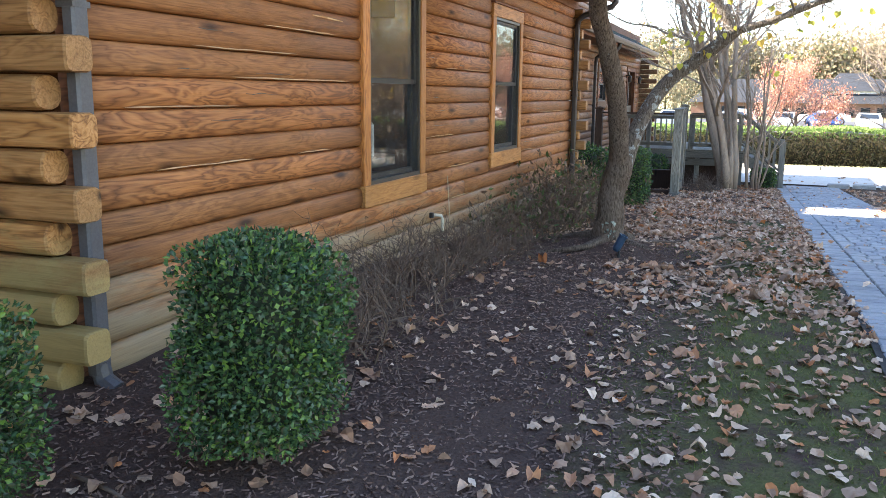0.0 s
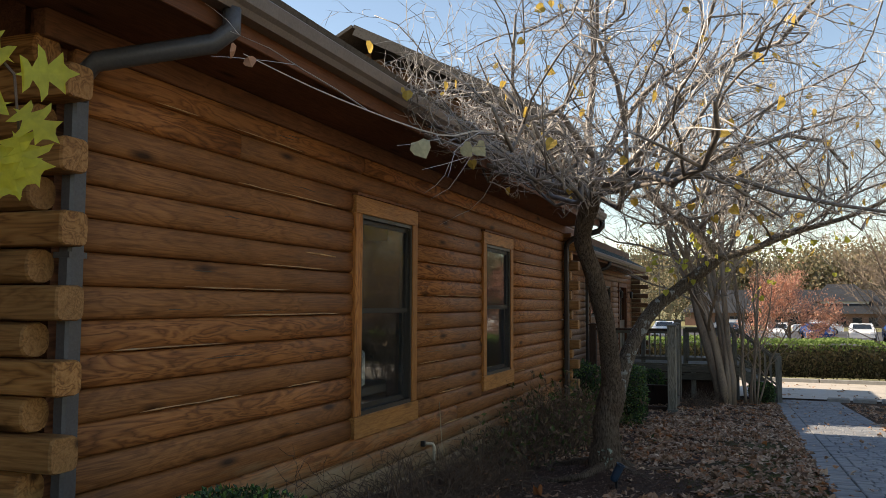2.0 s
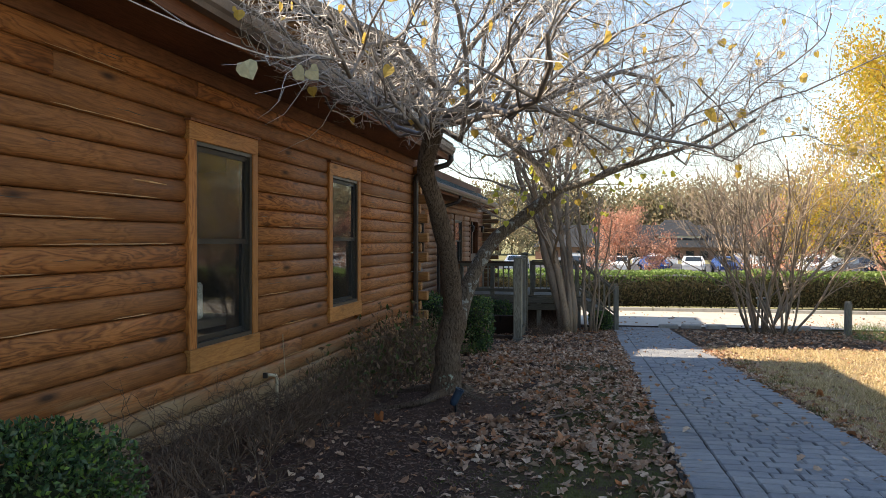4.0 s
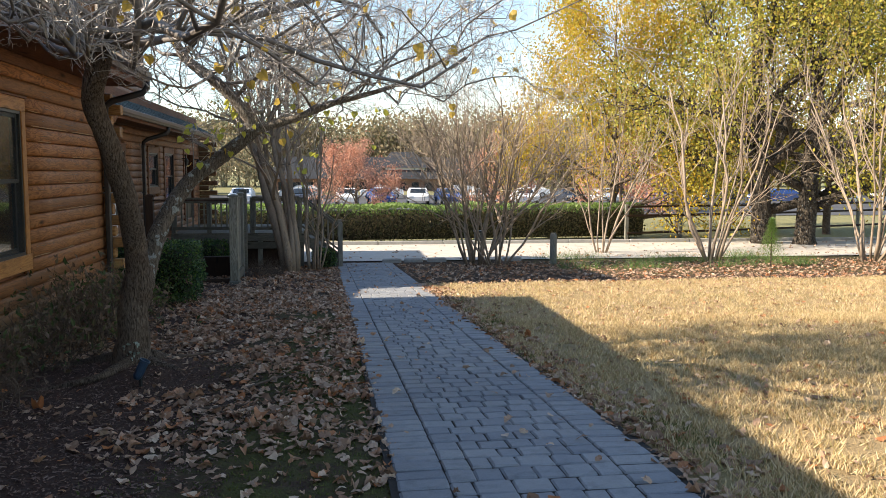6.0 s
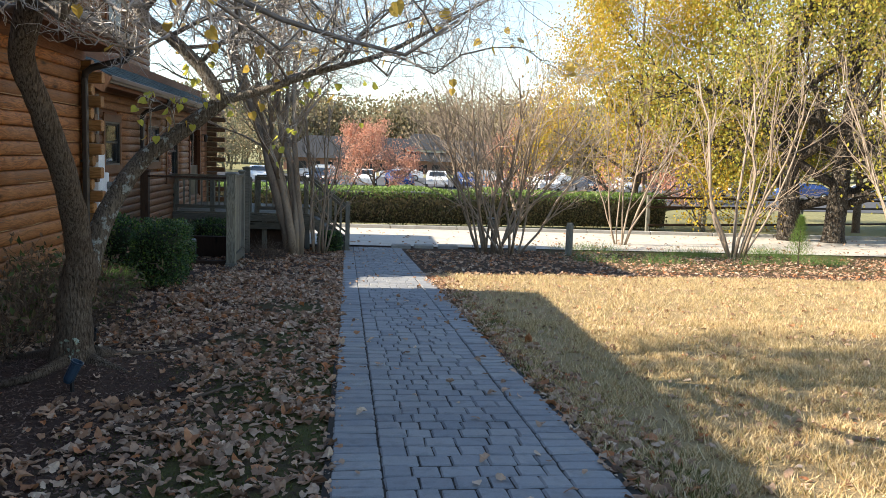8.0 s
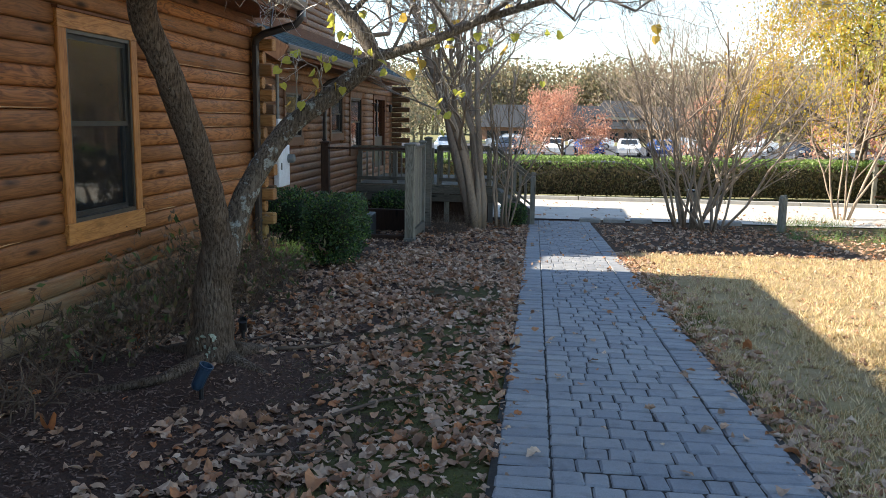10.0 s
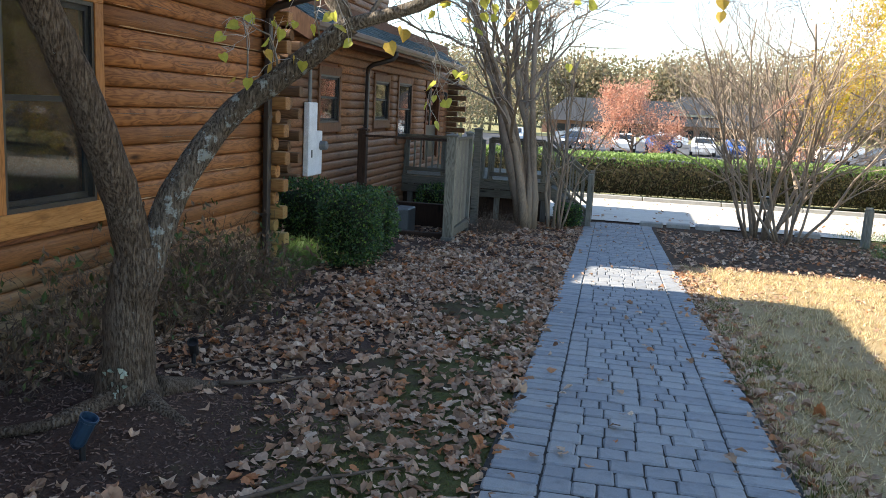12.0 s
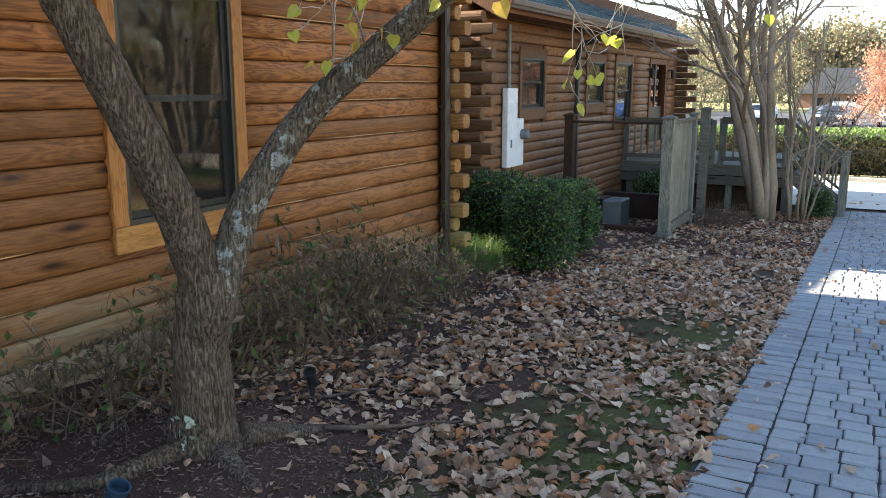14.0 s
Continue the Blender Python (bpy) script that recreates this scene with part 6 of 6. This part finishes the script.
# ---- small fixtures ----
def spot_lamp(x, y, tilt, turn, label, size=1.0, mat=None):
    z = surface(x, y)
    t = thing("garden_spotlight", label, "spotlight", "garden spotlights")
    m = Matrix.Translation((x, y, z + 0.13)) @ Euler((radians(tilt), 0, radians(turn))).to_matrix().to_4x4()
    m = m @ Matrix.Diagonal((size, size, size, 1))
    part("housing", Shape().lathe([(0.0, -0.085), (0.03, -0.085), (0.042, -0.06), (0.044, 0.08), (0.05, 0.085), (0.05, 0.10), (0.043, 0.10), (0.04, 0.06), (0.0, 0.06)], m.translation, 14, m=m.to_3x3()), mat or BLUELAMP, t, smooth=False)
    part("stake", Shape().tube([(x, y, z - 0.1), (x, y, z + 0.06), tuple(m.translation)], [0.012, 0.015, 0.018], 6), BLACKMETAL, t)


spot_lamp(1.70, 7.38, 26, 95, "dark blue spotlight on a stake near the tree", 0.85)
spot_lamp(1.33, 9.05, -35, 200, "small dark spotlight on a stake aimed at the wall", 0.72, BLACKMETAL)


def fallen_stick(x0, y0, x1, y1, r0, seed):
    r = random.Random(seed)
    st = thing("fallen_stick", "grey-brown fallen stick lying among dry leaves", "stick", "fallen sticks")
    pts = []
    for i in range(7):
        f = i / 6
        x, y = x0 + (x1 - x0) * f + r.gauss(0, 0.012), y0 + (y1 - y0) * f + r.gauss(0, 0.012)
        pts.append((x, y, surface(x, y) + r0 + 0.012))
    part("stem", knobbly(Shape().tube(pts, [r0 * (1 - 0.1 * i) for i in range(7)], 6), 0.003, 20), BRUSH, st, smooth=True)
    q = Vector(pts[3])
    part("side_twig", Shape().tube([q, q + Vector((r.uniform(-0.1, 0.1), r.uniform(-0.12, 0.12), 0.02)), q + Vector((r.uniform(-0.2, 0.2), r.uniform(-0.2, 0.2), 0.015))], [r0 * 0.5, r0 * 0.4, r0 * 0.2], 5), BRUSH, st)


for k, q in enumerate([(2.38, 7.15, 3.1, 7.8, 0.013), (2.2, 6.5, 2.75, 6.75, 0.010), (1.75, 8.6, 2.3, 9.2, 0.016), (1.2, 8.9, 1.75, 9.5, 0.012), (0.75, 2.1, 1.4, 1.95, 0.008), (2.6, 9.6, 2.95, 9.9, 0.008)]):
    fallen_stick(*q, 90 + k)
tap = thing("pipe_stub", "short pale plastic pipe bent out of the log wall", "pipe")
part("pipe", Shape().tube([(0.10, 7.21, -0.06), (0.10, 7.21, 0.18), (0.09, 7.2, 0.215), (0.05, 7.17, 0.22), (0.0, 7.15, 0.22)], 0.016, 8), plain("pale_plastic", (0.62, 0.56, 0.42), 0.5), tap, smooth=True)
part("spigot", Shape().box(0.01, 7.10, 0.20, 0.05, 7.13, 0.25, 0.005), BLACKMETAL, tap)
cable = thing("wall_cable", "thin pale cable hanging down the log wall", "cable")
part("wire", Shape().tube([(0.03, 7.52, 0.55), (0.035, 7.53, 0.4), (0.05, 7.52, 0.25), (0.06, 7.55, -0.02)], 0.004, 5), plain("pale_wire", (0.45, 0.38, 0.26), 0.6), cable)
boll = thing("bollard", "short weathered wooden bollard at the road edge", "bollard")
part("post", knobbly(Shape().tube([(9.52, 23.86, -1.3), (9.52, 23.86, -0.26), (9.52, 23.86, -0.19)], [0.105, 0.10, 0.075], 10), 0.008, 8), GREYWOOD, boll, smooth=False)
for k, (x, y) in enumerate(((4.95, 24.95), (5.6, 25.05), (6.3, 25.1), (8.6, 25.15))):
    st = Shape().box(-0.28, -0.10, -0.1, 0.28, 0.10, 0.10, 0.03, pose(x, y, ground_z(x, y) + 0.02, 0, 0, 4 * k - 5))
    tagged(part("edging_stone", knobbly(st, 0.012, 6), CONCRETE), "rough grey edging stone along the road", "stone", "edging stones")

# hanging spray of yellow oak leaves close to the eye
spray = thing("oak_sprig", "hanging sprig of bright yellow lobed oak leaves", "leaves")
# yellow leaves, colour raised to paint the sun that the eave keeps off
OAKY = leaf_mat("sun_brightened_oak_leaf", [(0.86, 0.74, 0.06), (0.92, 0.80, 0.09), (0.78, 0.74, 0.12), (0.90, 0.80, 0.22)], 0.35, 0.7)


def oak_leaf(p, d, size, seed):
    r = random.Random(seed)
    half = [(0.0, 0.0), (0.03, 0.12), (0.16, 0.16), (0.30, 0.12), (0.22, 0.24), (0.10, 0.30), (0.26, 0.40), (0.46, 0.42), (0.34, 0.52), (0.13, 0.55), (0.24, 0.68), (0.34, 0.78), (0.18, 0.76), (0.08, 0.84), (0.0, 1.0)]
    d = Vector(d).normalized()
    side = d.cross(Vector((r.gauss(0, 0.4) + 0.6, r.gauss(0, 0.4) - 0.75, r.gauss(0, 0.3)))).normalized()
    up = side.cross(d)
    s = Shape()
    spine = [Vector(p) + d * (y * size) + up * (0.12 * size * math.sin(3 * y)) for x, y in half]
    s.v = [q.copy() for q in spine]
    n = len(half)
    for sg in (1, -1):
        s.v += [q + side * (sg * x * size) + up * (0.10 * size * x * r.uniform(0.3, 1.5)) for q, (x, y) in zip(spine, half)]
    for sg in (1, 2):
        for i in range(n - 1):
            s.f.append((i, i + 1, sg * n + i + 1, sg * n + i))
    return s


base = Vector((1.60, 1.27, 1.87))
part("stem", Shape().tube([Vector((0.69, 0.85, 2.90)), Vector((1.0, 0.95, 2.75)), base + Vector((-0.2, -0.1, 0.25)), base, base + Vector((0.0, 0.02, -0.14))], [0.007, 0.006, 0.004, 0.003, 0.002], 5), BRUSH, spray)
for k, (o, d, sz) in enumerate([((0.0, 0.0, 0.0), (0.75, 0.45, 0.05), 0.11), ((0, 0.0, 0.02), (-0.5, -0.3, 0.25), 0.10), ((0.0, 0.0, -0.06), (0.5, 0.3, -0.45), 0.10), ((0, 0, -0.10), (0.35, 0.25, -0.9), 0.11), ((0.0, 0, -0.12), (-0.2, -0.1, -1.0), 0.115), ((0, 0, -0.05), (-0.7, -0.5, -0.4), 0.10), ((0, 0, -0.11), (0.12, 0.1, -1.0), 0.115)]):
    part("leaf", oak_leaf(base + Vector(o), d, sz, k), OAKY, spray, fix=False)


def pine_sapling(x, y, h, seed):
    r = random.Random(seed)
    t = thing("pine_sapling", "small bushy green pine sapling in the shrub bed", "sapling")
    z = ground_z(x, y)
    part("trunk", Shape().tube([(x, y, z - 0.05), (x, y, z + h)], [0.025, 0.006], 6), BARK, t)
    s = Shape()
    for k in range(2600):
        f = r.random() ** 0.7
        rad = (1.05 - f) * 0.42 * r.random() ** 0.5
        a = r.uniform(0, 6.28)
        p = Vector((x + rad * math.cos(a), y + rad * math.sin(a), z + 0.1 + f * h))
        d = Vector((math.cos(a) + r.gauss(0, 0.4), math.sin(a) + r.gauss(0, 0.4), 0.7 + r.gauss(0, 0.4))).normalized() * 0.11
        w = d.cross(Vector((0, 0, 1))).normalized() * 0.006
        s.add([p - w, p + w, p + d], [(0, 1, 2)])
    tagged(part("needle_mass", s, HEDGETOP, t, fix=False), kind="stuff")


pine_sapling(14.7, 21.2, 1.15, 3)
lamp_post = thing("path_light", "small dark path light on a short post among stems", "path light")
part("post", Shape().tube([(7.55, 25.0, -1.25), (7.55, 25.0, -0.5)], 0.03, 8), BLACKMETAL, lamp_post)
part("head", Shape().box(7.43, 24.88, -0.5, 7.67, 25.12, -0.24, 0.03), GREYWOOD, lamp_post)
part("cap", Shape().box(7.40, 24.85, -0.237, 7.70, 25.15, -0.20, 0.01), BLACKMETAL, lamp_post)


# ---- far side of the road: fence, cars, building, woods ----
def rail_fence(posts):
    t = thing("rail_fence", "dark split-rail fence beyond the road", "fence")
    for i, (x, y) in enumerate(posts):
        z = ground_z(x, y)
        part("fence_post", Shape().box(x - 0.07, y - 0.07, z - 0.1, x + 0.07, y + 0.07, z + 1.5, 0.01), GREYWOOD, t)
        if i:
            px, py = posts[i - 1]
            pz = ground_z(px, py)
            for h in (0.28, 1.02, 1.40):
                part("fence_rail", Shape().tube([(px, py - 0.09, pz + h), (x, y - 0.09, z + h)], 0.05, 6), DARKPOST, t)


rail_fence([(15.65, 34.4), (18.5, 35.4), (21.3, 36.4), (24.1, 37.5), (26.9, 38.6), (29.9, 39.6), (33.0, 40.6), (36.0, 41.6)])


def car_paint(name, c):
    return rough_mat(name, [c, tuple(min(1, k * 1.08) for k in c)], 2.0, 50.0, 0.25, 0.0, spec=0.6)


CARGLASS = plain("dark_car_glass", (0.02, 0.025, 0.03), 0.1)
TYRE = plain("black_tyre", (0.015, 0.015, 0.016), 0.8)
RIM = plain("alloy_rim", (0.5, 0.5, 0.52), 0.3, 0.8)
REDLENS = plain("red_tail_lens", (0.35, 0.01, 0.01), 0.25)


def car(x, y, turn, paint, label, suv=False):
    t = thing("car", label, "car", "parked cars")
    h = 1.75 if suv else 1.42
    side = [(-2.2, 0.35), (-2.25, 0.7), (-2.1, 0.92), (-1.15, 1.0), (-0.45, h - 0.03), (0.2, h), (1.2, h - 0.05), (1.75, 1.05), (2.15, 0.98), (2.25, 0.7), (2.2, 0.35)]
    if suv:
        side[6:9] = [(1.75, h - 0.04), (2.1, 1.1), (2.2, 1.0)]
    body = Shape()
    m = pose(x, y, ground_z(x, y) + 0.03, 0, 0, turn)
    rows = []
    for w, k in ((-0.88, 0.94), (-0.9, 1.0), (0.9, 1.0), (0.88, 0.94)):
        rows.append([m @ Vector((px, w * (0.82 if pz > 1.05 else 1.0), 0.35 + (pz - 0.35) * (k if pz > 0.5 else 1))) for px, pz in side])
    for row in rows:
        body.v.extend(row)
    n = len(side)
    for r in range(3):
        for i in range(n):
            a, b = r * n + i, r * n + (i + 1) % n
            body.f.append((a, b, b + n, a + n))
    body.f += [tuple(range(n)), tuple(reversed(range(3 * n, 4 * n)))]
    bd = part("body", body, paint, t)
    for w in (-0.755, 0.755):
        gl = Shape().add([m @ Vector(p) for p in ((-0.95, w, 1.05), (-0.42, w * 0.985, h - 0.12), (1.15, w * 0.985, h - 0.13), (1.55, w, 1.06), (-0.95, w * 0.9, 1.05), (-0.42, w * 0.9, h - 0.12), (1.15, w * 0.9, h - 0.13), (1.55, w * 0.9, 1.06))], [(0, 1, 2, 3), (7, 6, 5, 4), (0, 4, 5, 1), (1, 5, 6, 2), (2, 6, 7, 3), (3, 7, 4, 0)])
        part("side_window", gl, CARGLASS, t)
    fr = Shape().add([m @ Vector(p) for p in ((-1.18, -0.66, 1.03), (-1.18, 0.66, 1.03), (-0.50, 0.6, h - 0.06), (-0.50, -0.6, h - 0.06), (-1.10, -0.66, 1.0), (-1.10, 0.66, 1.0), (-0.42, 0.6, h - 0.1), (-0.42, -0.6, h - 0.1))], [(0, 1, 2, 3), (7, 6, 5, 4), (0, 4, 5, 1), (1, 5, 6, 2), (2, 6, 7, 3), (3, 7, 4, 0)])
    part("windscreen", fr, CARGLASS, t)
    for px in (-1.4, 1.4):
        for w in (-0.86, 0.86):
            wheel = part("wheel", Shape().lathe([(0.0, -0.1), (0.30, -0.1), (0.33, -0.07), (0.33, 0.07), (0.30, 0.1), (0.0, 0.1)], m @ Vector((px, w, 0.33)), 14, "y", (Euler((0, 0, radians(turn))).to_matrix())), TYRE, t)
            part("rim", Shape().lathe([(0.0, -0.115), (0.20, -0.115), (0.21, -0.09), (0.21, 0.09), (0.20, 0.115), (0.0, 0.115)], m @ Vector((px, w, 0.33)), 12, "y", (Euler((0, 0, radians(turn))).to_matrix())), RIM, wheel)
    for w in (-0.65, 0.65):
        part("headlight", Shape().box(-2.27, w - 0.18, 0.66, -2.12, w + 0.18, 0.82, 0.02, m), WHITEPAINT, t)
        part("tail_light", Shape().box(2.12, w - 0.16, 0.72, 2.28, w + 0.16, 0.88, 0.02, m), REDLENS, t)


WH, SL, BL, DK, RD = car_paint("white_car_paint", (0.72, 0.73, 0.74)), car_paint("silver_car_paint", (0.42, 0.44, 0.46)), car_paint("blue_car_paint", (0.03, 0.07, 0.22)), car_paint("dark_car_paint", (0.03, 0.035, 0.05)), car_paint("red_car_paint", (0.30, 0.03, 0.03))
for k, (x, y, turn, p, suv) in enumerate([(1.6, 55, 80, DK, True), (4.4, 56, 88, WH, False), (6.6, 55.5, 95, BL, True), (9.2, 57, 85, WH, False), (11.2, 56, 92, BL, True), (13.7, 57, 88, SL, False), (16.4, 56, 90, WH, True), (19.6, 56, 92, DK, False), (22.5, 57, 88, SL, True), (26.5, 56, 88, BL, False), (30.5, 56, 20, DK, False), (34.0, 54, 5, BL, False), (39.5, 56, 8, WH, False), (45.0, 57, 4, SL, True), (-2.5, 57, 90, WH, True), (7.5, 72, 0, WH, False), (14.0, 72, 0, SL, True), (20.0, 73, 0, WH, False), (1.0, 72, 0, SL, False)]):
    name = {id(WH): "white", id(SL): "silver", id(BL): "blue", id(DK): "dark grey", id(RD): "red"}[id(p)]
    car(3.3 + (x - 3.3) * 1.27, y + 15.0, turn, p, f"{name} parked {'sport utility vehicle' if suv else 'sedan car'} in the lot")

bld = thing("shop_building", "low dark-roofed brick building with a white clerestory strip", "building")
BRICKY = rough_mat("muted_brick_wall", [(0.20, 0.11, 0.085), (0.28, 0.17, 0.13)], 0.6, 20.0, 0.9, 0.0)
FARROOF = rough_mat("dark_blue_grey_roof", [(0.027, 0.030, 0.036), (0.045, 0.048, 0.054)], 0.5, 10.0, 0.8, 0.0)
bld.location.z = -0.9
part("wall", Shape().box(-6.0, 120, -1.2, 27.0, 135, 1.4), BRICKY, bld)
part("roof", Shape().add([Vector(p) for p in ((-6.5, 119.3, 1.4), (27.5, 119.3, 1.4), (27.5, 136, 1.4), (-6.5, 136, 1.4), (-3.0, 123.5, 4.6), (24.0, 123.5, 4.6), (24.0, 132, 4.6), (-3.0, 132, 4.6))], [(0, 1, 5, 4), (1, 2, 6, 5), (2, 3, 7, 6), (3, 0, 4, 7), (4, 5, 6, 7), (3, 2, 1, 0)]), FARROOF, bld)
part("clerestory", Shape().box(11.4, 121.0, 2.35, 17.2, 131, 3.0), WHITEPAINT, bld, "white clerestory window strip")
part("upper_roof", Shape().add([Vector(p) for p in ((10.6, 120.5, 3.0), (18.0, 120.5, 3.0), (18.0, 132, 3.0), (10.6, 132, 3.0), (12.6, 125, 5.4), (16.0, 125, 5.4))], [(0, 1, 5, 4), (1, 2, 5), (2, 3, 4, 5), (3, 0, 4), (3, 2, 1, 0)]), FARROOF, bld)
for k in range(-7, 9):
    part("window", Shape().box(9.4 + 1.9 * k, 119.93, -0.2, 10.5 + 1.9 * k, 120.02, 0.9), CARGLASS, bld)


def far_woods(name, x0, x1, y, n, hmin, hmax, seed, label, depth=14.0, card=0.6, per=1.5):
    r, q = random.Random(seed), np.random.RandomState(seed)
    s = Shape()
    for k in range(n):
        cx, cy = r.uniform(x0, x1), y + r.uniform(0, depth)
        h = r.uniform(hmin, hmax)
        z = -2.0
        s.tube([(cx, cy, z), (cx + r.gauss(0, 0.4), cy, z + h * 0.8)], [0.25, 0.06], 4, cap=False)
        rad = h * r.uniform(0.32, 0.5)
        m = int(520 * per)
        c = q.normal(0, 1, (m, 3))
        c /= np.linalg.norm(c, axis=1)[:, None]
        c *= (q.uniform(0.1, 1.0, m) ** 0.6)[:, None]
        for v in c:
            p = Vector((cx + v[0] * rad, cy + v[1] * rad, z + h * 0.56 + v[2] * h * 0.42))
            kk = card * r.uniform(0.5, 1.3)
            e = Euler((r.uniform(0, 6.28), r.uniform(0, 6.28), r.uniform(0, 6.28))).to_matrix()
            s.add([p + e @ Vector(w) * kk for w in ((-0.5, 0, 0), (0, -0.4, 0.1), (0.5, 0, 0), (0, 0.4, 0.1))], [(0, 1, 2, 3)])
    tagged(part(name, s, WOODS, fix=False), label, "woods", kind="stuff")


far_woods("far_woods", -60, 110, 150, 190, 11, 17, 5, "distant brown and green autumn woods")
far_woods("far_woods", 22, 130, 95, 60, 8, 14, 6, "distant autumn trees beyond the parking lot")
far_woods("far_woods", -70, -4, 70, 40, 7, 12, 7, "trees behind the log buildings", 40, 0.26, 3.0)


# ---- paved path, pieces last ----
def paver_mesh(w, d, seed):
    r = random.Random(seed)
    s = Shape().box(-w / 2, -d / 2, -0.05, w / 2, d / 2, 0.0, 0.009)
    j = [Vector((r.uniform(-0.003, 0.003), r.uniform(-0.003, 0.003), r.uniform(-0.0015, 0.0015))) for _ in s.v]
    s.v = [v + q for v, q in zip(s.v, j)]
    return s


path = thing("pavement", "grey concrete paver path with soldier-course borders", "path", kind="structure")
part("joint_sand", strip(3.40, 4.86, PATH_Y0, PATH_Y1, 0.020, 40), rough_mat("dark_joint_sand", [(0.02, 0.018, 0.017), (0.05, 0.044, 0.038)], 20.0, 120.0, 0.95, 0.003), path, fix=False)
pr = random.Random(8)
sizes = {}
rest = Shape()
SLOPE = -math.degrees(math.atan(0.06))


def lay(x, y, w, d):
    z = ground_z(x, y) + 0.03 + pr.uniform(-0.004, 0.004)
    m = pose(x, y, z, (SLOPE if 5 < y < 24 else 0) + pr.gauss(0, 0.7), pr.gauss(0, 0.7), pr.gauss(0, 0.9))
    key = (round(w, 3), round(d, 3), pr.randrange(4))
    if key not in sizes:
        sh = paver_mesh(w - 0.005, d - 0.016, len(sizes))
        sizes[key] = (sh, sh.mesh("paver"))
    sh, me = sizes[key]
    if 7.6 < y < 10.9:
        ob = part("paver", me, PAVER, path)
        ob.matrix_basis = m
    else:
        rest.add([m @ v for v in sh.v], sh.f)


y = PATH_Y0
while y < PATH_Y1:
    d = 0.165
    xl, xr = path_left(y) + 0.25, path_right(y) - 0.25
    x = xl
    cells = []
    while x < xr - 0.06:
        w = pr.choice((0.11, 0.14, 0.14, 0.165, 0.165, 0.19))
        if xr - x - w < 0.08:
            w = round(xr - x, 3)
        cells.append((x, w))
        x += w
    for cx, w in cells:
        lay(cx + w / 2, y + d / 2, round(w, 3), d)
    y += d
for side in (0, 1):
    y = PATH_Y0
    while y < PATH_Y1:
        d = pr.choice((0.125, 0.13, 0.135))
        cx = path_left(y) + 0.124 if side == 0 else path_right(y) - 0.124
        lay(cx, y + d / 2, 0.247, d)
        y += d
tagged(part("pavers_beyond", rest, PAVER, path, fix=False), kind="stuff")
